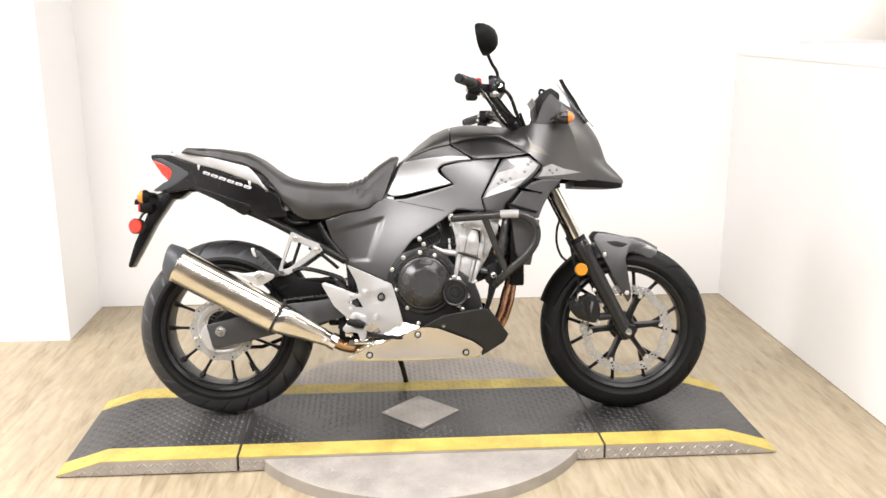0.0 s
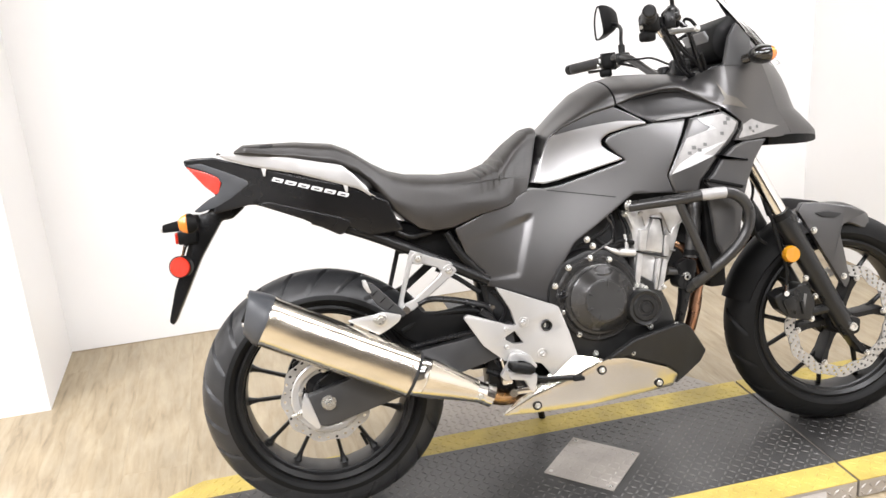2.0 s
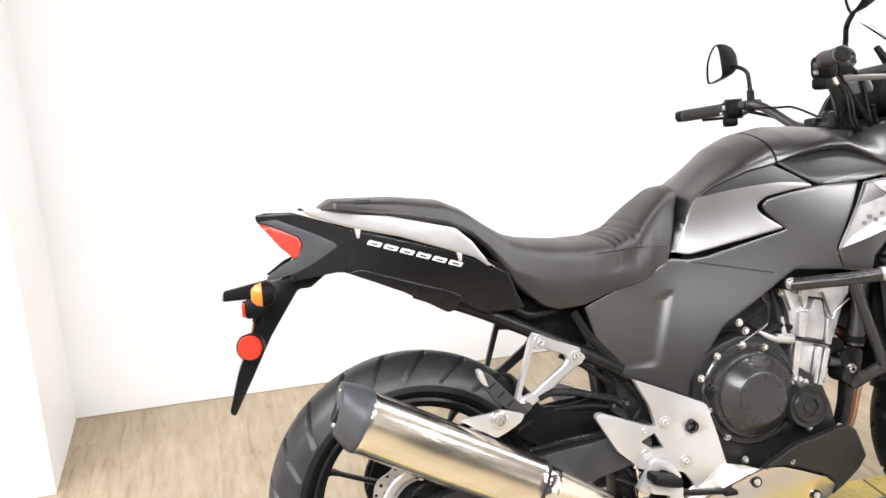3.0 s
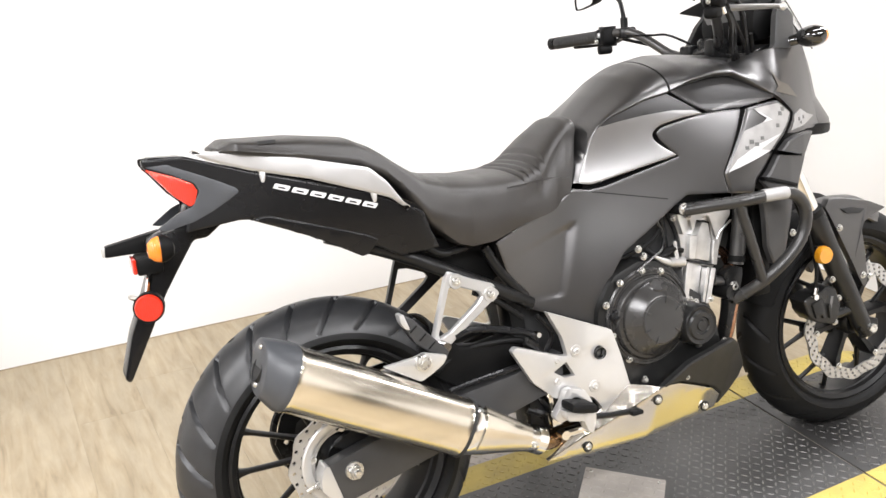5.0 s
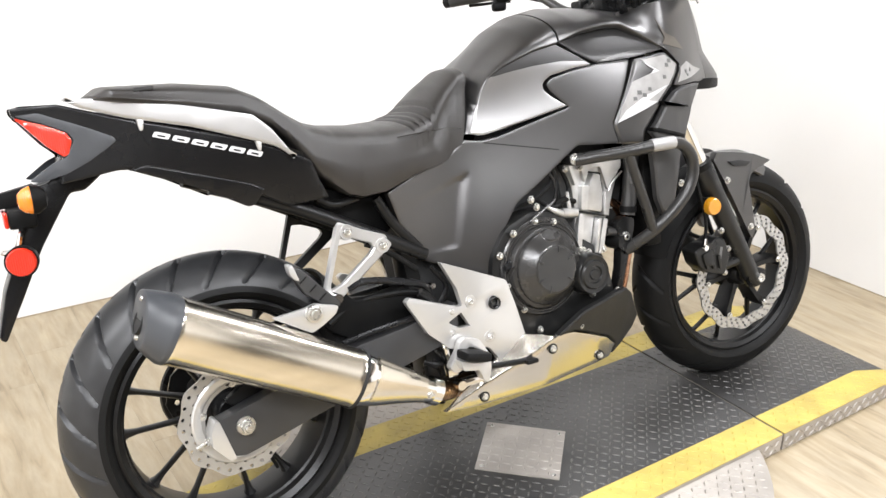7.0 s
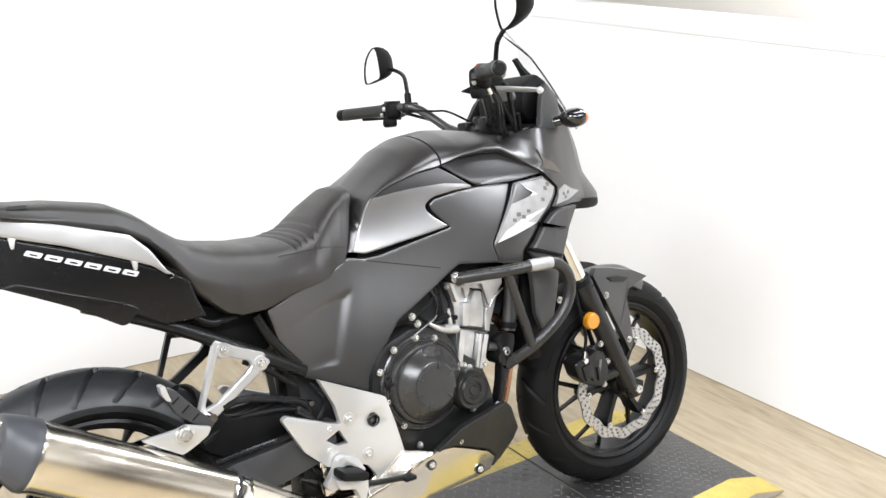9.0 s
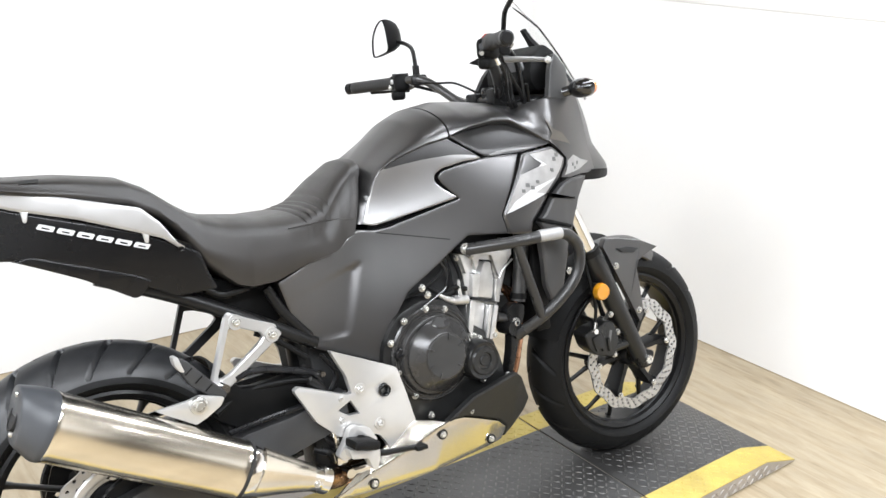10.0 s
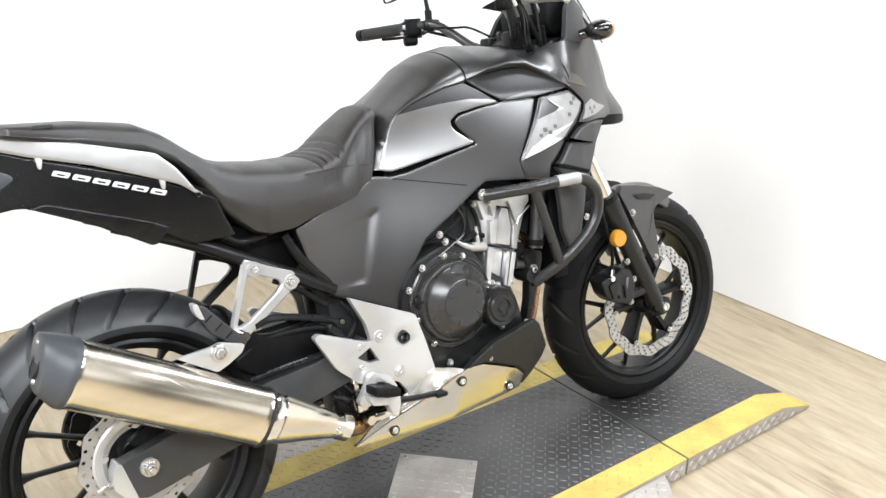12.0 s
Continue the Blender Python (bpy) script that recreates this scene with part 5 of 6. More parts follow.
part("fitting", joined(tube([(.722, -.146, .577), (.745, -.150, .562), (.764, -.150, .553)], [0.005, 0.0075, 0.008], 12, 3), tube([(.760, -.148, .556), (.800, -.146, .550)], 0.011, 12, 2), tube([(.777, -.150, .600), (.780, -.150, .562)], [0.0035, 0.0055], 10, 3)), CAST, bike, "cast coolant fitting")
part("cable", tube([(.736, -.146, .668), (.738, -.147, .644), (.748, -.148, .626), (.745, -.150, .591), (.713, -.154, .574), (.667, -.158, .553)], 0.0024, 8, 5), BARGREY, bike, "thin grey engine cable")
bolts_at(eng, [(.677, -.156, .599), (.691, -.154, .581)], 0.006, 0.006)
# near-black filler added for the shaded space behind cylinder and covers
part("engine_shade_fill", slab([(.60, .56), (.635, .615), (.72, .665), (.80, .70), (.92, .70), (.98, .60), (.95, .48), (.86, .44), (.70, .45)], -0.10, 0.10, 0.01), DARKGAP, bike)

# radiator, header pipes
rad = part("radiator", box(.985, 1.03, -0.165, 0.165, .440, .690, 0.006), PLASTIC, bike, "black radiator")
bolts_at(rad, [(1.070, -.196, .578)], 0.006, 0.005)
hose_ = part("coolant_pipe", tube([(.980, -.130, .690), (.972, -.140, .645), (.958, -.145, .570), (.948, -.145, .520)], 0.0175, 16), BARGREY, bike, "thick dark coolant hose")
part("hose_band", tube([(.9515, -.145, .540), (.9495, -.145, .526)], 0.0195, 16, 2), PLASTIC, hose_)
part("bar_bracket", slab(rounded([(.904, .506), (.930, .520), (.958, .512), (.957, .490), (.944, .455), (.926, .400), (.907, .345), (.893, .350), (.908, .405), (.914, .455)], 0.006), -0.156, -0.130, 0.003), ENGINE, bike, "black crash bar bracket")
part("engine_mount", tube([(.885, -.140, .492), (.912, -.142, .486)], 0.011, 12, 2), BARGREY, bike)
for pipe in ([(.90, -.075, .57), (.955, -.095, .535), (.985, -.100, .470), (.970, -.100, .400), (.950, -.096, .330), (.90, -.085, .25), (.78, -.06, .215)],
             [(.90, -.030, .57), (.965, -.050, .54), (1.000, -.058, .475), (.998, -.058, .420), (.986, -.056, .360), (.955, -.052, .290), (.88, -.045, .23)]):
    part("header_pipe", tube(pipe, 0.0140, 14, 6), COPPER, bike, "heat-browned header pipe")

# belly pan
BELLY = [(.424, .187), (.50, .234), (.60, .270), (.66, .298), (.690, .306), (.735, .300), (.784, .281), (.858, .250), (.892, .223), (.880, .194), (.763, .191), (.611, .187)]
CHIN = [(.684, .305), (.719, .324), (.759, .345), (.860, .362), (.900, .364), (.925, .345), (.982, .270), (.966, .243), (.888, .197), (.892, .226), (.858, .254), (.785, .286), (.739, .303)]
flank = lambda x, z: float(np.interp(x, [.42, .50, .67, .83, .92, .98], [.182, .200, .205, .180, .156, .13])) - 0.34 * (0.30 - z)
PAN_EDGE = ([.42, .50, .60, .66, .70], [.187, .234, .270, .298, .312])


def pan_fold(x, z):
    """The pan's rear edge, folded inwards above its crease."""
    return flank(x, z) - 0.75 * max(0.0, z - float(np.interp(x, *PAN_EDGE)))


for s in (1, -1):
    bm = shell(BELLY, 0.0, 0.012, 0.002, 0.02, width=flank)
    pan = part("belly_pan", bm if s > 0 else mirrored(bm), ALLOY, bike, "polished alloy belly pan")
    fold_ = shell([(.428, .191), (.466, .227), (.502, .252), (.540, .278), (.578, .301), (.616, .320), (.655, .313), (.676, .306), (.656, .2985), (.60, .2725), (.50, .2365)], 0.0, 0.006, 0.001, 0.02, width=pan_fold, corner=0.001)
    part("pan_fold", fold_ if s > 0 else mirrored(fold_), ALLOY, bike, "inward folded rear edge of the pan")
    bm = shell(CHIN, 0.002, 0.014, 0.006, 0.02, width=flank)
    chin = part("chin_cover", bm if s > 0 else mirrored(bm), CHIN_PLASTIC, bike, "black plastic chin cover")
    if s > 0:
        bolts_at(pan, ring=True, places=[(.833, -.154, .213), (.670, -.2015, .280), (.507, -.172, .208)], r=0.0075, h=0.006)
        bolts_at(chin, [(.756, -.193, .309)], 0.006, 0.005)
        bolts_at(chin, [(.884, -.170, .358)], 0.006, 0.005)
part("belly_floor", slab([(.50, .20), (.60, .198), (.88, .202), (.96, .245), (.975, .27), (.93, .33), (.80, .30), (.60, .27), (.5, .235)], -0.125, 0.125, 0.008), PLASTIC, bike)

# crash bars
for s in (1, -1):
    m = lambda pts: [(x, y * s, z) for x, y, z in pts]
    bar = part("crash_bar", tube(m([(.787, -.172, .668), (.84, -.200, .672), (.90, -.228, .676), (.985, -.245, .682), (1.03, -.245, .672), (1.060, -.242, .640), (1.062, -.238, .595), (1.034, -.232, .548), (.975, -.210, .492), (.930, -.155, .442)]), 0.0135, 14, 6), CRASHBAR, bike, "black tubular crash bar")
    part("brace", tube(m([(.892, -.224, .672), (.928, -.217, .582), (.966, -.208, .490)]), 0.0112, 14, 3), CRASHBAR, bar)
    part("label_sleeve", tube(m([(.945, -.238, .6805), (.985, -.2455, .6815), (1.002, -.246, .681)]), 0.0142, 14, 4), CAMO, bar, "pale grey label round the bar")
    if s > 0:
        bolts_at(bar, [(.786, -.176, .671)], 0.0095, 0.007)
        bolts_at(bar, [(.926, -.160, .474)], 0.009, 0.007)
part("bar_mount", moved(lathe([(0, -0.03), (0.018, -0.03), (0.018, 0.02), (0, 0.02)], 20), Matrix.Translation((.918, -.135, .462))), ENGINE, bike)
part("bar_mount", tube([(.787, -.172, .668), (.79, -.12, .668)], 0.012, 10, 2), ENGINE, bike)

# side stand on the far side
part("side_stand", joined(tube([(.56, .12, .235), (.60, .20, .13), (.628, .255, .005)], 0.010, 10, 4), moved(box(-0.03, 0.03, -0.016, 0.016, -0.004, 0.004, 0.003), Matrix.Translation((.632, .262, -.002)) @ Matrix.Rotation(radians(13), 4, "X"))), ENGINE, bike, "black side stand leg")

# small fittings between the swingarm and the engine
for pts, r, m_ in (([(.395, -.145, .455), (.420, -.148, .430), (.425, -.146, .385)], 0.010, ENGINE), ([(.300, -.120, .57), (.345, -.128, .545), (.40, -.132, .500)], 0.006, RUBBER), ([(.43, -.135, .50), (.46, -.138, .455), (.445, -.136, .42)], 0.0055, BLACKGLOSS),
                   ([(.36, -.10, .40), (.40, -.125, .36), (.44, -.13, .30)], 0.007, BLACKGLOSS), ([(.745, -.148, .585), (.752, -.150, .625), (.742, -.146, .665)], 0.0045, BLACKGLOSS)):
    part("hose", tube(pts, r, 8, 5), m_, bike)
for x, y, z, r in ((.425, -.142, .462, .0055), (.415, -.146, .395, .005), (.395, -.132, .330, .006)):
    part("hose_clip", moved(lathe([(0, -0.008), (r, -0.008), (r * 1.15, -0.004), (r * 1.15, 0.008), (0, 0.008)], 14), Matrix.Translation((x, y, z))), CHROME, bike, "small bright hose clip")
part("switch_box", moved(box(-0.016, 0.016, -0.012, 0.012, -0.012, 0.012, 0.004), Matrix.Translation((.405, -.140, .425))), PLASTIC, bike)

# ---- swingarm and silencer ----
ARM = rounded([(-.049, .308), (-.031, .238), (-.004, .232), (.032, .240), (.144, .268), (.335, .315), (.43, .338), (.47, .36), (.47, .42), (.404, .405), (.341, .393), (.248, .383), (.056, .336)], 0.006)
sw = part("swingarm", joined(slab(ARM, -0.158, -0.122, 0.006), mirrored(slab(ARM, -0.150, -0.112, 0.006)), box(.26, .34, -.13, .12, .325, .385, 0.012)), ARMGREY, bike, "dark grey box-section steel swingarm")
end_ = part("axle_adjuster", slab(rounded([(-.060, .292), (-.051, .312), (-.043, .310), (-.021, .233), (-.032, .229), (-.062, .266)], 0.003), -0.1605, -0.120, 0.002), SILVER, sw, "bright plate on the swingarm's end")
part("adjuster_bolt", joined(tube([(-.058, -.140, .272), (-.086, -.140, .264)], 0.0036, 10, 1), tube([(-.060, -.140, .2715), (-.067, -.140, .2695)], 0.0075, 6, 1, smooth=False)), BOLT, end_)
# gloss tube added to give the bright edge lines above the arm
part("arm_edge_tube", tube([(.215, -.150, .392), (.29, -.152, .402), (.36, -.152, .408), (.40, -.150, .412)], 0.006, 10, 3), BLACKGLOSS, sw)
nut = part("axle_nut", moved(lathe([(0, -0.018), (0.0115, -0.018), (0.0125, -0.015), (0.0125, -0.002), (0, -0.002)], 6), Matrix.Translation((.004, -.158, .289)) @ Matrix.Rotation(radians(15), 4, "Y")), BOLT, sw, "zinc axle nut", 20)
part("washer", moved(lathe([(0, -0.004), (0.017, -0.004), (0.018, -0.002), (0.018, 0.002), (0, 0.002)], 28), Matrix.Translation((.004, -.158, .289))), BOLT, nut)
part("axle_end", moved(lathe([(0, -0.025), (0.006, -0.025), (0.008, -0.022), (0.008, -0.016)], 18), Matrix.Translation((.004, -.158, .289))), BOLT, nut)
part("caliper_bracket", slab(rounded([(-.02, .33), (.03, .36), (.075, .335), (.06, .30), (.01, .31)], 0.006), -0.122, -0.105, 0.003), ENGINE, sw)
cal = part("rear_caliper", moved(box(-0.045, 0.045, -0.028, 0.03, -0.024, 0.026, 0.009), Matrix.Translation((.025, -.092, .386)) @ Matrix.Rotation(radians(-14), 4, "Y")), ENGINE, bike, "black rear brake caliper")
bolts_at(cal, [(.045, -.120, .376), (.000, -.120, .392)], 0.0055, 0.005)
part("abs_ring", moved(lathe([(0.070, -0.004), (0.073, -0.006), (0.085, -0.006), (0.088, -0.003), (0.088, 0.002), (0.070, 0.002)], 60, closed=True), Matrix.Translation((.003, -.116, .294))), SILVER, bike, "bright smooth sensor ring")


def hugger():
    """Mudguard that hugs the tyre's upper front."""
    rings = []
    for a in np.linspace(radians(4), radians(46), 16):
        ring = []
        for s in np.linspace(-1, 1, 15):
            r = 0.316 - 0.030 * abs(s) ** 2.2 - 0.02 * max(0, abs(s) - 0.75)
            ring.append((REAR_C.x + r * math.cos(a), REAR_C.y + 0.096 * s, REAR_C.z + r * math.sin(a)))
        inner = [(x - 0.004 * math.cos(a), y * 0.96, z - 0.004 * math.sin(a)) for x, y, z in reversed(ring)]
        rings.append(ring + inner)
    return loft(rings)


part("rear_hugger", hugger(), PLASTIC, bike, "black plastic rear hugger")
part("hugger_wing", slab(rounded([(.180, .476), (.232, .498), (.258, .468), (.30, .462), (.375, .472), (.402, .44), (.392, .402), (.342, .392), (.265, .378), (.207, .410), (.172, .448)], 0.006), -0.128, -0.095, 0.008), PLASTIC, bike, "black hugger side")
FLATPEG = [(.120, .567), (.140, .561), (.173, .522), (.210, .482), (.200, .472), (.184, .477), (.141, .512), (.121, .551)]
pp = part("passenger_footrest", slab(rounded(FLATPEG, 0.008), -0.186, -0.162, 0.008, seg=3), ARMGREY, bike, "folded dark grey passenger footrest")
for k in range(3):
    c = Vector((.140 + .017 * k, -.187, .540 - .019 * k))
    part("footrest_groove", moved(box(-0.009, 0.009, -0.001, 0.002, -0.0012, 0.0012, 0.0005), Matrix.Translation(c) @ Matrix.Rotation(radians(-38), 4, "Y")), RUBBER, pp)
part("footrest_end", slab(rounded([(.114, .572), (.123, .572), (.133, .540), (.124, .543), (.116, .556)], 0.003), -0.189, -0.168, 0.003), SILVER, pp, "bare metal footrest end")

# silencer: an oval can that rises to the rear
A, B = Vector((-.118, -.222, .516)), Vector((.206, -.212, .340))
AX = (B - A).normalized()
UPV = Vector((AX.z * -1, 0, AX.x)).normalized()
OUT = AX.cross(UPV).normalized()


def oval(c, h, w, n=48, p=2.3, skew=0.0):
    ring = []
    for k in range(n):
        a = 2 * math.pi * k / n
        cu, so = math.cos(a), math.sin(a)
        u = math.copysign(abs(cu) ** (2 / p), cu)
        o = math.copysign(abs(so) ** (2 / p), so)
        ring.append(c + UPV * h * u + OUT * w * o + AX * skew * o)
    return ring


rings = [oval(A.lerp(B, t), 0.0580 - 0.003 * t + e, 0.0605 - 0.015 * t + e) for t, e in ((0, 0.0), (0.015, 0.0015), (0.03, 0.0), (0.35, 0.0008), (0.7, 0.0), (0.955, 0.0), (0.975, 0.0), (0.985, 0.0008), (1.0, -0.003), (1.012, -0.010))]
can = part("silencer", loft(rings), STEEL, bike, "polished steel oval silencer can", 40)
part("can_groove", loft([oval(A.lerp(B, t), 0.0572, 0.0482) for t in (0.988, 1.004)]), DARKGAP, can)
capr = []
for d, h, w, su in ((-0.006, 0.0590, 0.0615, 0.0), (0.003, 0.0595, 0.0620, 0.0), (0.008, 0.0590, 0.0612, 0.002), (0.024, 0.0545, 0.0560, 0.007), (0.040, 0.0490, 0.0490, 0.012), (0.042, 0.0470, 0.0470, 0.012), (0.043, 0.0450, 0.0450, 0.012)):
    ring = oval(A - AX * d + Vector((0, 0.012, 0.003)) * max(d, 0) / 0.043, h, w)
    capr.append([v - AX * su * ((v - A).dot(UPV) / 0.05) for v in ring])
cap_ = part("end_cap", loft(capr), BLUEBLACK, can, "dark grey silencer end cap", 40)
endc = A - AX * 0.0435 + Vector((0, 0.012, 0.003))
out = AX * -1
face = Matrix.Translation(endc + UPV * -0.003) @ Matrix(((out.x, OUT.x, UPV.x, 0), (out.y, OUT.y, UPV.y, 0), (out.z, OUT.z, UPV.z, 0), (0, 0, 0, 1)))
part("outlet", moved(lathe([(0, 0.0), (0.020, 0.0), (0.020, 0.002), (0.023, 0.002), (0.023, -0.006)], 28, "x"), face), DARKGAP, cap_)
for du, do in ((0.030, 0.016), (-0.026, 0.02)):
    p = endc + UPV * du * 1.15 + out * (0.0005 + 0.24 * du)
    part("rivet", moved(lathe([(0, 0.004), (0.004, 0.003), (0.0055, 0), (0.0055, -0.002)], 12, "x"), Matrix.Translation(p) @ Matrix(((out.x, OUT.x, UPV.x, 0), (out.y, OUT.y, UPV.y, 0), (out.z, OUT.z, UPV.z, 0), (0, 0, 0, 1)))), BOLT, cap_)
# tapering collector and link pipe
E_ = Vector((.392, -.172, .252))
link = []
for t, h, w in ((0.0, 0.049, 0.041), (0.04, 0.0505, 0.0430), (0.08, 0.0500, 0.0430), (0.25, 0.046, 0.042), (0.5, 0.036, 0.037), (0.75, 0.028, 0.030), (0.92, 0.0245, 0.026), (1.0, 0.024, 0.025)):
    link.append(oval((B + AX * 0.004).lerp(E_, t), h, w, p=2.2))
lk = part("link_cone", loft(link), CHROME, bike, "bright steel link cone")
part("heat_shield", loft([oval((B + AX * 0.004).lerp(E_, t) + Vector((0, -0.001, 0.002)), h + 0.002, w + 0.002, p=2.2)[2:18] + oval((B + AX * 0.004).lerp(E_, t), h - 0.001, w - 0.001, p=2.2)[17:1:-1] for t, h, w in ((0.12, 0.0500, 0.0435), (0.3, 0.0435, 0.041), (0.55, 0.0345, 0.0355), (0.78, 0.028, 0.030))]), STEEL, lk)
part("pipe_clamp", tube([E_ - AX * 0.018, E_ + AX * 0.004], 0.029, 20, 1), CHROME, lk)
bolts_at(lk, [(.362, -.205, .262)], 0.006, 0.006)
part("mid_pipe", tube([E_ - AX * 0.01, (.425, -.148, .236), (.48, -.115, .226), (.58, -.07, .220)], 0.0205, 16), HEATED, bike, "heat-tinted exhaust pipe")
# hanger
hang = part("silencer_hanger", slab(rounded([(.068, .486), (.131, .491), (.150, .496), (.196, .482), (.188, .468), (.160, .452), (.138, .443)], 0.005), -0.204, -0.194, 0.002), SILVER, bike, "silver silencer hanger")
part("hanger_bush", moved(lathe([(0, -0.013), (0.007, -0.013), (0.0085, -0.009), (0.0115, -0.009), (0.0125, -0.006), (0.0160, -0.005), (0.0165, 0.004), (0, 0.004)], 28), Matrix.Translation((.145, -.207, .479))), BOLT, hang)


def chain():
    top = [(REAR_C.x + 0.092 * math.cos(a), REAR_C.z + 0.092 * math.sin(a)) for a in np.linspace(radians(80), radians(275), 40)]
    line = top + [(.10, .205), (.30, .285), (.50, .355), (.545, .39), (.51, .43), (.30, .412), (.10, .39)]
    pts = [Vector((x, 0.085, z)) for x, z in line]
    return tube(pts + [pts[0]], 0.0075, 6, 1, smooth=False)


part("drive_chain", chain(), ENGINE, bike, "dark drive chain")
part("shock_absorber", joined(tube([(.455, 0, .36), (.440, 0, .55)], 0.030, 16, 2), tube([(.440, 0, .55), (.435, 0, .62)], 0.02, 12, 2)), ENGINE, bike)

# ---- front end; fork, bars and wheel turn together ----
def turned(ob):
    ob.matrix_basis = STEER @ ob.matrix_basis
    return ob


LOW, HIGH = Vector((1.395, 0, .282)), Vector((1.085, 0, .880))
FD = (HIGH - LOW).normalized()
for s in (-1, 1):
    y = 0.105 * s
    o = Vector((0, y, 0))
    a = LOW + o
    slider = turned(part("fork_slider", tube([a + FD * -0.022, a + FD * 0.02, a + FD * 0.10, a + FD * 0.30, a + FD * 0.345, a + FD * 0.352], [0.020, 0.024, 0.025, 0.0275, 0.029, 0.026], 18, 4, smooth=False), CASE_PAINT, bike, "black fork slider"))
    part("stanchion", tube([a + FD * 0.34, a + FD * 0.70], 0.0205, 18, 1, smooth=False), CHROME, slider, "chromed fork tube")
    part("dust_seal", tube([a + FD * 0.345, a + FD * 0.365], 0.0275, 18, 1, smooth=False), RUBBER, slider)
    part("axle_lug", slab(rounded([(1.375, .315), (1.43, .300), (1.425, .262), (1.395, .255), (1.37, .28)], 0.008), y - 0.018, y + 0.018, 0.004), ENGINE, slider)
    part("axle_bolt", moved(lathe([(0, -0.008), (0.006, -0.008), (0.007, -0.012), (0.011, -0.012), (0.012, 0.002), (0, 0.002)], 18), Matrix.Translation((1.403, y - 0.018 if s < 0 else y + 0.02, .282))), BOLT, slider)
    rf = part("fork_reflector", moved(lathe([(0, -0.008), (0.019, -0.008), (0.021, -0.005), (0.0225, 0), (0.0225, 0.008), (0, 0.008)], 32), Matrix.Translation((1.240, -0.138, .497))), AMBER, slider, "round amber reflector")
    if s > 0:
        rf.matrix_basis = Matrix.Translation((1.240, .138, .497)) @ Matrix.Rotation(math.pi, 4, "Z") @ Matrix.Translation((-1.240, .138, -.497))
    part("reflector_bracket", slab(rounded([(1.225, .52), (1.26, .515), (1.27, .48), (1.235, .475)], 0.005), y * 1.18 - 0.006, y * 1.18 + 0.006, 0.002), ENGINE, slider)
turned(part("lower_clamp", slab(rounded([(1.10, .800), (1.155, .812), (1.172, .778), (1.115, .762)], 0.01), -0.13, 0.13, 0.01), ENGINE, bike))
turned(part("upper_clamp", slab(rounded([(1.03, .985), (1.10, 1.005), (1.11, .975), (1.04, .955)], 0.008), -0.12, 0.12, 0.008), ENGINE, bike))


def front_fender(first, last):
    rings = []
    for a in np.linspace(radians(first), radians(last), 24):
        deg = math.degrees(a)
        wide = float(np.interp(deg, [67, 74, 84, 100, 130, 163], [0.050, 0.062, 0.070, 0.074, 0.070, 0.058]))
        lift = float(np.interp(deg, [67, 80, 95, 130, 163], [0.010, 0.024, 0.024, 0.014, 0.014]))
        ring = []
        for s in np.linspace(-1, 1, 15):
            r = 0.293 + lift - 0.050 * abs(s) ** 2.6 * min(1, wide / 0.06)
            ring.append((FRONT_C.x + r * math.cos(a), wide * s, FRONT_C.z + r * math.sin(a)))
        inner = [(x - 0.004 * math.cos(a), y * 0.95, z - 0.004 * math.sin(a)) for x, y, z in reversed(ring)]
        rings.append(ring + inner)
    return loft(rings)


ff = turned(part("front_fender", front_fender(67, 112), PAINT, bike, "dark grey front mudguard", 50))
part("fender_rear", front_fender(111, 163), PLASTIC, ff, "black rear half of the mudguard", 50)
WING = [(1.285, .600), (1.300, .620), (1.345, .616), (1.42, .600), (1.470, .578), (1.427, .564), (1.402, .552), (1.394, .530), (1.405, .474), (1.416, .402), (1.404, .380), (1.386, .412), (1.368, .446), (1.326, .522)]
CUT = [(1.330, .592), (1.365, .592), (1.403, .583), (1.384, .574), (1.348, .579)]
for s in (1, -1):
    bm = slab(rounded(WING, 0.006), -0.100, -0.080, 0.006, seg=3)
    for v in bm.verts:
        # the flank leans in towards the crown and out to its pointed wing
        v.co.y += 0.012 * max(0.0, (v.co.z - 0.56) / 0.06) ** 1.4
    fl = part("fender_flank", bm if s > 0 else mirrored(bm), PAINT, ff, "", 20)
    bm = slab(rounded(CUT, 0.004), -0.094, -0.086, 0.001)
    for v in bm.verts:
        v.co.y += 0.012 * max(0.0, (v.co.z - 0.56) / 0.06) ** 1.4 - 0.0075
    part("fender_slot", bm if s > 0 else mirrored(bm), DARKGAP, ff)
    if s > 0:
        bolts_at(fl, [(1.323, -.100, .546), (1.400, -.100, .414)], 0.0065, 0.006)
CALIPER = [(1.195, .385), (1.210, .345), (1.232, .325), (1.290, .309), (1.302, .330), (1.309, .357), (1.292, .405), (1.268, .412), (1.248, .400), (1.225, .398)]
fc = turned(part("front_caliper", joined(slab(rounded(CALIPER, 0.008), -0.122, -0.066, 0.009, seg=3), slab(rounded([(1.215, .375), (1.245, .385), (1.255, .340), (1.225, .345)], 0.006), -0.128, -0.118, 0.004), tube([(1.30, -.105, .33), (1.345, -.105, .335)], 0.014, 10, 2)), CASE_PAINT, bike, "black front brake caliper"))
for k in range(3):
    part("caliper_fin", slab(rounded([(1.222 + .021 * k, .372 - .003 * k), (1.230 + .021 * k, .374 - .003 * k), (1.236 + .021 * k, .338 - .003 * k), (1.228 + .021 * k, .336 - .003 * k)], 0.002), -0.1275, -0.118, 0.001), CASE_PAINT, fc)
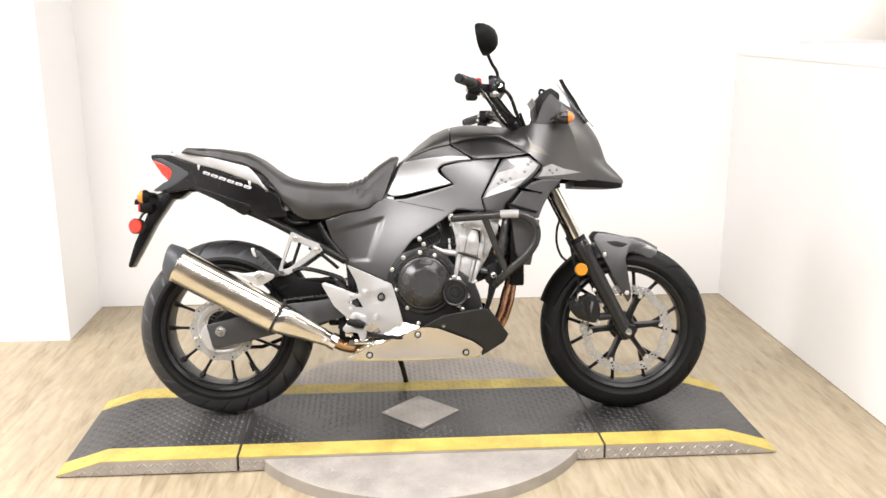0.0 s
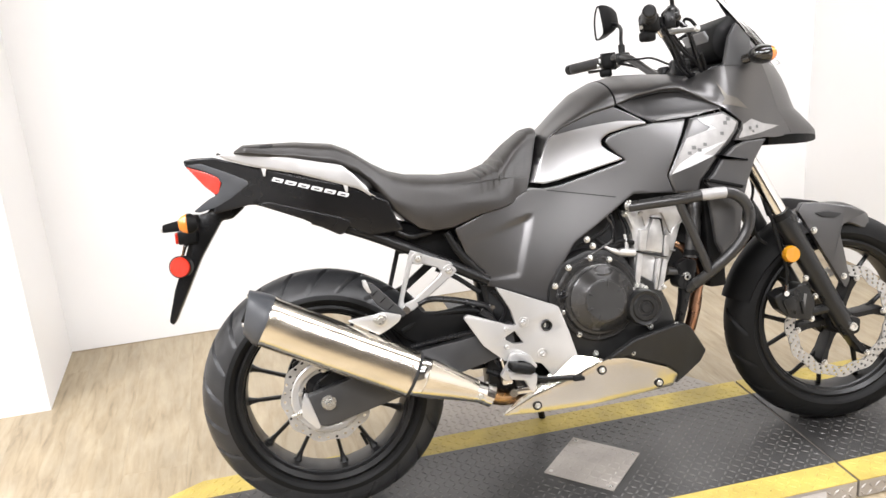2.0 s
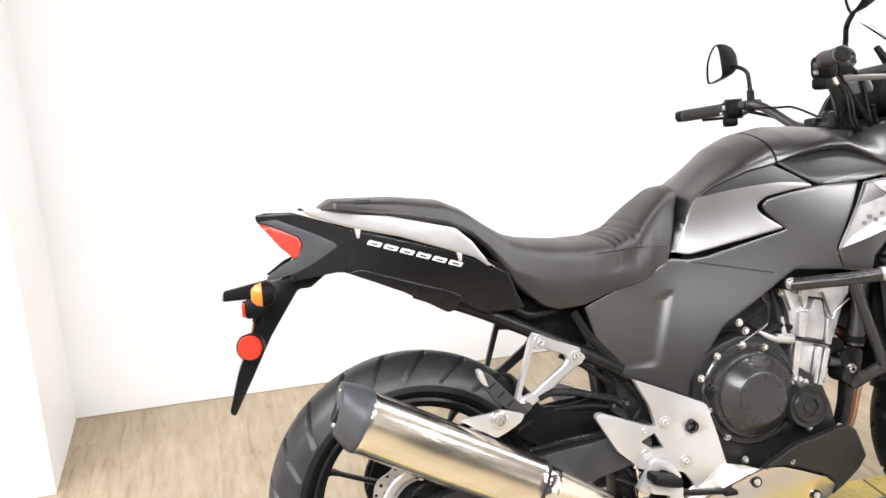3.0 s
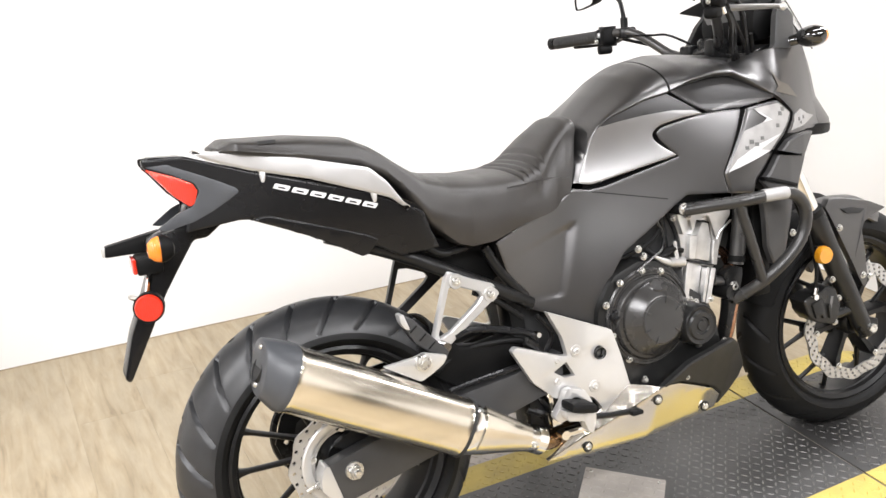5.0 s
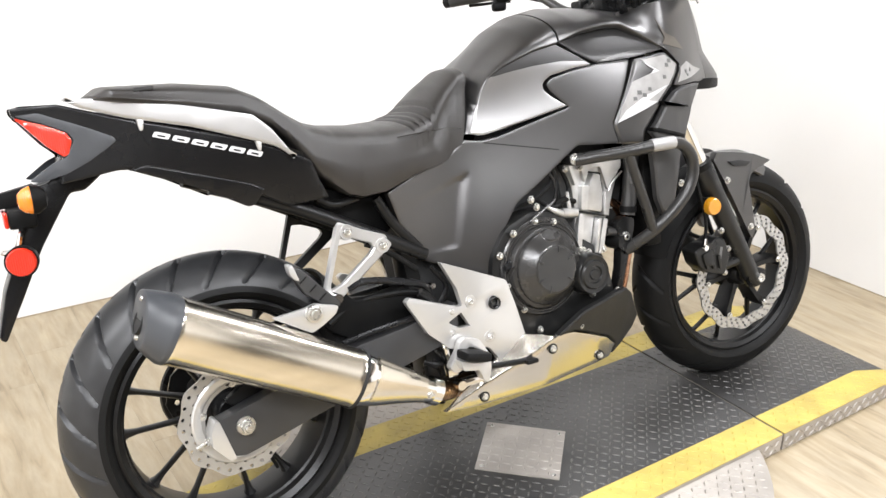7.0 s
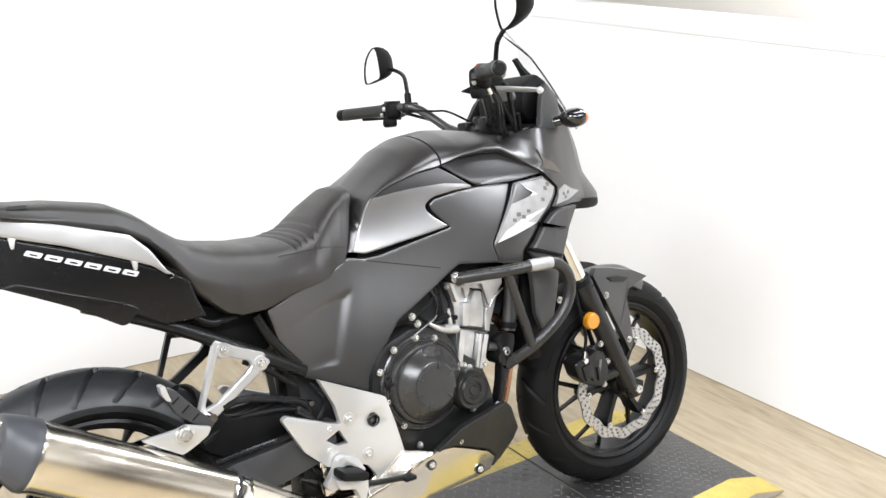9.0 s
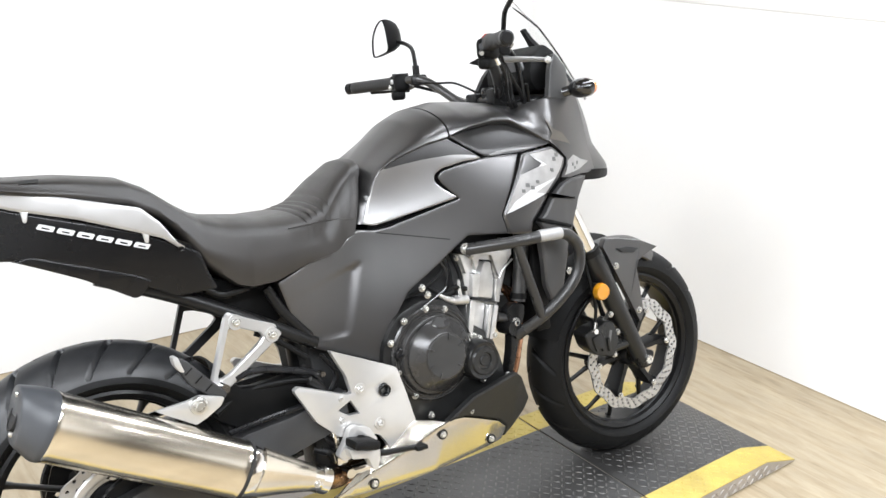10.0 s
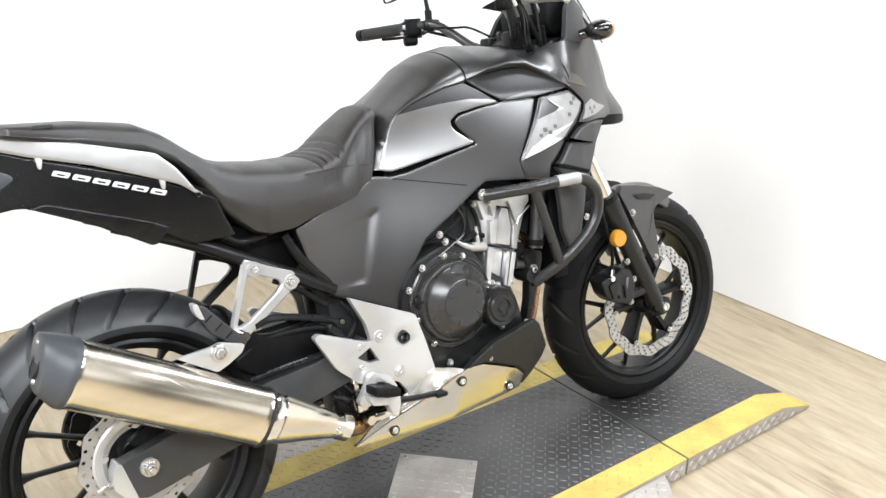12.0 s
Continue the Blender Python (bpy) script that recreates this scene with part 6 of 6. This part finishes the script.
part("banjo", joined(moved(lathe([(0, -0.006), (0.007, -0.006), (0.008, 0.004), (0, 0.004)], 14), Matrix.Translation((1.226, -.124, .392))), tube([(1.226, -.124, .392), (1.230, -.124, .415)], 0.005, 8, 1)), CHROME, fc, "bright hose fitting")
part("caliper_badge", slab([(1.276, .386), (1.284, .384), (1.276, .345), (1.269, .347)], -0.1235, -0.1225, 0), CAMODARK, fc, "small pale mark")
bolts_at(fc, [(1.312, -.112, .372), (1.300, -.112, .312), (1.285, -.118, .425)], 0.006, 0.006)
part("speed_cable", joined(tube([(1.120, -.060, .800), (1.150, -.080, .730), (1.162, -.085, .671), (1.153, -.086, .630), (1.152, -.086, .583), (1.166, -.086, .540), (1.187, -.088, .520)], 0.0040, 8), tube([(1.140, -.070, .770), (1.170, -.085, .700), (1.181, -.087, .661), (1.194, -.088, .618), (1.213, -.092, .569)], 0.0055, 8)), RUBBER, bike, "black cables behind the fork")
turned(part("brake_line", joined(tube([(1.226, -.118, .385), (1.232, -.122, .455), (1.216, -.12, .525), (1.195, -.11, .62), (1.16, -.09, .72), (1.10, -.08, .86), (1.03, -.14, 1.03)], 0.0045, 8), tube([(1.20, -.105, .60), (1.17, -.10, .70), (1.12, -.07, .80)], 0.006, 8)), RUBBER, bike))

# handlebar, levers and mirrors, turned a little to the right
hb = part("handlebar", tube([(.812, -.331, 1.109), (.858, -.215, 1.113), (.925, -.135, 1.090), (.99, -.075, 1.020), (1.005, -.03, 1.000), (1.008, .05, .992), (.999, .100, .998), (.974, .160, 1.040), (.958, .195, 1.061), (.934, .235, 1.067), (.868, .398, 1.062)], 0.0112, 12, 6), BARGREY, bike, "black tubular handlebar")
part("bar_clamp", box(.985, 1.03, -0.06, -0.028, .965, 1.022, 0.006), ENGINE, hb)
part("bar_clamp", box(.985, 1.03, 0.025, 0.058, .965, 1.014, 0.006), ENGINE, hb)
SIDES = ((-1, Vector((.812, -.331, 1.109)), Vector((.852, -.232, 1.112))), (1, Vector((.865, .406, 1.061)), Vector((.917, .276, 1.063))))
for s, e0, e1 in SIDES:
    d = (e1 - e0).normalized()
    n = (e1 - e0).length
    g = part("grip", tube([e0 + d * n * t for t in (0, .03, .15, .3, .45, .6, .75, .9, .97, 1)], [0.0145, 0.0165, 0.0150, 0.0155, 0.0150, 0.0155, 0.0150, 0.0155, 0.0190, 0.0190], 16, 1, smooth=False), COVERFLAT, hb, "black rubber grip")
    for k in range(14):
        c = e0 + d * n * (0.10 + 0.06 * k)
        part("grip_ring", tube([c - d * 0.0016, c + d * 0.0016], 0.0160, 14, 1, smooth=False), COVERFLAT, g)
    part("bar_end", tube([e0 - d * 0.022, e0 - d * 0.018, e0 - d * 0.002], [0.011, 0.0155, 0.0155], 16, 1, smooth=False), ENGINE, g)
    ang = math.atan2(d.x, -d.y * s) * -s
    at = lambda k, up: Matrix.Translation(e1 + d * k + Vector((0, 0, up - (0.010 if s < 0 else 0.0)))) @ Matrix.Rotation(ang, 4, "Z")
    sw_ = part("switch_pod", joined(moved(box(-0.021, 0.021, -0.022, 0.022, -0.027, 0.022, 0.014, 3), at(0.022, 0)), moved(box(-0.028, 0.008, -0.016, 0.014, -0.034, -0.010, 0.008, 3), at(0.022, -0.012))), PLASTIC, hb, "black switch housing")
    part("switch_button", moved(box(-0.006, 0.005, -0.008, 0.008, -0.006, 0.003, 0.002), at(0.012, 0.022) @ Matrix.Translation((-0.008, 0, 0))), RED if s < 0 else SILVER, sw_, "small switch button")
    part("switch_seam", moved(box(-0.0215, 0.0215, -0.0009, 0.0009, -0.0275, 0.0225, 0.0), at(0.022, 0)), DARKGAP, sw_)
    bolts_at(sw_, [tuple((at(0.020, -0.012) @ Vector((-0.0275, 0.0, 0.0))))], 0.004, 0.004)
    part("switch_button", moved(box(-0.004, 0.004, -0.008, 0.008, -0.006, 0.006, 0.002), at(0.02, 0.002) @ Matrix.Translation((-0.022, 0, 0))), SILVER if s > 0 else BLUEBLACK, sw_)
    part("lever_perch", moved(box(-0.016, 0.026, -0.018, 0.018, -0.014, 0.014, 0.006), at(0.058, 0.0) @ Matrix.Translation((0.012, 0, 0))), ENGINE, hb)
lev = part("brake_lever", tube([(.918, -.185, 1.078), (.934, -.23, 1.074), (.930, -.29, 1.068), (.922, -.330, 1.064)], [0.009, 0.008, 0.0065, 0.0055], 10, 5, squash=0.8), SILVER, hb, "bright alloy brake lever")
part("lever_ball", moved(lathe([(0, -0.008), (0.005, -0.0065), (0.008, 0), (0.005, 0.0065), (0, 0.008)], 16), Matrix.Translation((.921, -.334, 1.063))), SILVER, lev)
lev = part("clutch_lever", tube([(.950, .220, 1.056), (.955, .27, 1.046), (.940, .33, 1.044), (.912, .39, 1.046)], [0.009, 0.007, 0.0055, 0.007], 10, 5, squash=0.7), ENGINE, hb, "black clutch lever")
clamp = part("mirror_clamp", joined(moved(lathe([(0, -0.016), (0.010, -0.016), (0.017, -0.010), (0.0185, 0), (0.017, 0.010), (0.010, 0.016), (0, 0.016)], 20), Matrix.Translation((.934, -.178, 1.122))), moved(box(-0.013, 0.013, -0.010, 0.010, -0.020, 0.020, 0.004), Matrix.Translation((.925, -.185, 1.108)) @ Matrix.Rotation(radians(-25), 4, "Z"))), ENGINE, hb, "black lever clamp")
bolts_at(clamp, [(.930, -.196, 1.128), (.926, -.197, 1.108), (.940, -.194, 1.118)], 0.0042, 0.004, BARGREY)
res_ = part("fluid_reservoir", joined(moved(box(-0.022, 0.022, -0.019, 0.019, -0.022, 0.018, 0.008, 3), Matrix.Translation((.944, -.146, 1.114)) @ Matrix.Rotation(radians(-25), 4, "Z")), moved(lathe([(0, 0.024), (0.015, 0.024), (0.020, 0.018), (0.020, 0.012), (0, 0.012)], 20, "z"), Matrix.Translation((.944, -.146, 1.112)))), PLASTIC, hb, "black brake fluid reservoir")
part("sight_glass", moved(lathe([(0, -0.003), (0.007, -0.003), (0.008, 0)], 16, "x"), Matrix.Translation((.911, -.155, 1.122))), SILVER, res_)


def mirror(s, stem_pts, c, turn, tip, outline, deep):
    stem = part("mirror_stem", tube(stem_pts, 0.0058, 10, 6), ENGINE, hb, "black mirror stem")
    base = Vector(stem_pts[0])
    part("stem_nut", tube([base - Vector((0, 0, 0.02)), base + Vector((0, 0, 0.018))], 0.0105, 6, 1, smooth=False), ENGINE, stem)
    outl = [Vector((0, y * s, z)) for y, z in outline]
    pts = smooth_path([outl[-1]] + outl + [outl[0], outl[1]], 4)[4:-5]
    m = Matrix.Translation(c) @ Matrix.Rotation(radians(turn), 4, "Z") @ Matrix.Rotation(radians(tip), 4, "Y")
    rings = [[m @ (p * k + Vector((x * deep, 0, 0))) for p in pts] for x, k in ((-.002, .90), (-.0075, .935), (-.0075, .975), (-.003, 1.0), (.004, 1.0), (.018, .93), (.034, .74), (.046, .46), (.050, .14))]
    part("mirror_shell", loft(rings), PLASTIC, stem, "black mirror housing", 50)
    part("mirror_glass", loft([[m @ (p * 0.925 + Vector((x * deep, 0, 0))) for p in pts] for x in (-.0050, -.0025)]), MIRROR, stem, "mirror glass", 20)


SHIELD = [(-.050, -.044), (-.060, -.006), (-.052, .030), (-.016, .048), (.034, .050), (.060, .036), (.064, .006), (.050, -.022), (.018, -.038), (-.022, -.047)]
DROP = [(-.046, -.034), (-.052, .000), (-.048, .040), (-.030, .050), (.006, .036), (.036, .010), (.050, -.022), (.050, -.042), (.036, -.046), (-.01, -.042)]
mirror(-1, [(.941, -.165, 1.125), (.940, -.172, 1.155), (.920, -.205, 1.180), (.905, -.248, 1.200), (.898, -.275, 1.222)], Vector((.880, -.297, 1.240)), -14, -8, [(y * 0.88, z * 0.94) for y, z in SHIELD], 1.05)
mirror(1, [(.960, .232, 1.085), (.962, .238, 1.118), (.978, .272, 1.150), (.990, .325, 1.170), (.982, .372, 1.182)], Vector((.962, .400, 1.190)), -4, -6, DROP, 1.1)
for pts in ([(.90, -.20, 1.09), (.96, -.17, 1.03), (1.02, -.12, 1.0), (1.07, -.06, .95)], [(.94, .215, 1.05), (1.0, .15, 1.02), (1.06, .08, .98)], [(.93, -.16, 1.09), (.99, -.14, 1.02), (1.06, -.10, .96)]):
    part("cable", tube(pts, 0.0042, 8), RUBBER, hb)

for pts, r in (([(.880, -.205, 1.095), (.915, -.195, 1.050), (.955, -.150, 1.000), (1.02, -.09, .960)], 0.0055), ([(.895, -.195, 1.100), (.935, -.180, 1.045), (.985, -.130, .990), (1.05, -.08, .955)], 0.0055),
               ([(.950, -.150, 1.115), (.985, -.150, 1.080), (1.01, -.135, 1.02), (1.04, -.11, .96)], 0.0065), ([(.935, .225, 1.058), (.973, .143, 1.050), (1.00, .110, 1.045), (1.05, .07, 1.01)], 0.0030)):
    part("cable", tube(pts, r, 8), BLACKGLOSS, hb)
part("kill_switch", moved(lathe([(0, 0.012), (0.007, 0.012), (0.010, 0.008), (0.011, -0.006), (0, -0.006)], 18, "z"), Matrix.Translation((.876, -.193, 1.122))), RED, hb, "red stop switch")
part("cable_fitting", tube([(.886, -.203, 1.082), (.896, -.200, 1.068)], 0.006, 10, 1, smooth=False), CHROME, hb, "bright cable ferrule")
part("banjo_bolt", moved(lathe([(0, -0.010), (0.007, -0.010), (0.009, -0.004), (0.009, 0.006), (0, 0.006)], 12), Matrix.Translation((.950, -.172, 1.112))), CHROME, hb)
part("ignition_lock", moved(lathe([(0, 0.020), (0.012, 0.020), (0.017, 0.014), (0.018, -0.01), (0, -0.01)], 20, "z"), Matrix.Translation((1.015, 0, 1.006))), ENGINE, hb, "black ignition lock")

# dash, screen and front signals
part("dash_hood", slab(rounded([(1.078, 1.06), (1.090, 1.095), (1.130, 1.122), (1.165, 1.10), (1.155, 1.02), (1.10, 1.005), (1.08, 1.03)], 0.01), -0.088, 0.088, 0.012), PLASTIC, bike, "black instrument hood")
part("dash_face", moved(box(-0.004, 0.004, -0.065, 0.065, -0.028, 0.028, 0.003), Matrix.Translation((1.082, 0, 1.062)) @ Matrix.Rotation(radians(-28), 4, "Y")), CAMODARK, bike, "grey instrument display")
part("cowl_wing", loft([[(1.122, .216, 1.101), (1.126, .214, 1.105), (1.128, .213, 1.101)], [(1.150, .165, 1.085), (1.152, .158, 1.126), (1.160, .160, 1.088)], [(1.172, .120, 1.060), (1.165, .118, 1.120), (1.180, .118, 1.064)]]), PLASTIC, bike)
part("stay_hook", tube([(1.165, .128, 1.100), (1.150, .146, 1.128), (1.140, .156, 1.146), (1.128, .164, 1.150), (1.124, .166, 1.138), (1.130, .160, 1.130)], 0.0048, 8), PLASTIC, bike, "black hooked stay")


def screen():
    rings = []
    for t in np.linspace(0, 1, 14):
        x, z = 1.298 - 0.205 * t - 0.008 * math.sin(math.pi * t), 0.990 + 0.250 * t
        w = 0.122 + 0.020 * math.sin(math.pi * min(t * 1.1, 1)) - 0.045 * max(0, t - 0.7) / 0.3
        ring = []
        for a in np.linspace(-1, 1, 21):
            ring.append((x - 0.075 * a * a, w * a, z - 0.012 * a * a))
        rings.append(ring + [(q[0] - 0.003, q[1], q[2]) for q in reversed(ring)])
    return loft(rings)


sc = part("windscreen", screen(), GLASS, bike, "clear plastic windscreen", 50)
sc.visible_shadow = False
part("screen_stay", loft([[(x - 0.004, y - w, z - 0.004), (x - 0.004, y + w, z - 0.004), (x - 0.014, y + w, z - 0.009), (x - 0.014, y - w, z - 0.009)] for x, y, z, w in ((1.272, 0, 1.010, 0.056), (1.250, .006, 1.048, 0.050), (1.236, .016, 1.085, 0.036), (1.222, .034, 1.120, 0.018), (1.206, .050, 1.155, 0.008), (1.196, .058, 1.178, 0.006))]), PLASTIC, sc, "black screen stay")
for s in (-1, 1):
    m = Matrix.Translation((1.164, .176 * s, 1.006)) @ Matrix.Rotation(radians(12 * s), 4, "Z") @ Matrix.Diagonal((1.35, 1.5, 1, 1))
    prof = [(0.024 * math.cos(q), 0.026 * math.sin(q)) for q in np.linspace(-math.pi / 2, 0.45, 9)]
    front_ = [(0.024 * math.cos(q), 0.026 * math.sin(q)) for q in np.linspace(0.45, math.pi / 2, 6)]
    sg = part("turn_signal", joined(tube([(1.108, .125 * s, 0.996), (1.125, .138 * s, .998), (1.150, .158 * s, 1.004)], [0.016, 0.012, 0.013], 12, 4), moved(lathe(prof, 28, "x"), m)), LAMPBLACK, bike, "gloss black front turn signal")
    part("signal_lens", moved(lathe(front_, 28, "x"), m), ORANGE, sg, "amber lens")
part("beak_under", loft([[(x, -w, z0), (x, w, z0), (x, w * 0.9, z1), (x, -w * 0.9, z1)] for x, w, z0, z1 in ((1.21, .10, .803, .778), (1.29, .088, .800, .774), (1.345, .055, .796, .773), (1.380, .026, .793, .775), (1.396, .010, .791, .778))]), PLASTIC, bike, "black underside of the beak")
part("headlamp_body", slab(rounded([(1.10, .98), (1.18, .96), (1.20, .90), (1.20, .82), (1.10, .80)], 0.02), -0.08, 0.08, 0.02), PLASTIC, bike)

# ---- floor boards, each a piece of the floor ----
def lay_floor():
    rnd = random.Random(11)
    wide, gap, long = 0.185, 0.0004, 1.22
    made = {}
    x = -4.1
    while x < 4.6:
        y = -6.2 - rnd.random() * long
        while y < BACK_Y:
            y1 = min(y + long, BACK_Y)
            y0 = max(y, -6.2)
            if y1 - y0 > 0.05:
                key = round(y1 - y0, 3)
                if key not in made:
                    bm = box(0, wide - gap, 0, key - gap, -0.004, 0.0)
                    me = bpy.data.meshes.new("plank")
                    bm.to_mesh(me)
                    bm.free()
                    me.materials.append(OAK)
                    made[key] = me
                shared("plank", made[key], floor, Matrix.Translation((x, y0, 0)))
            y += long
        x += wide


lay_floor()
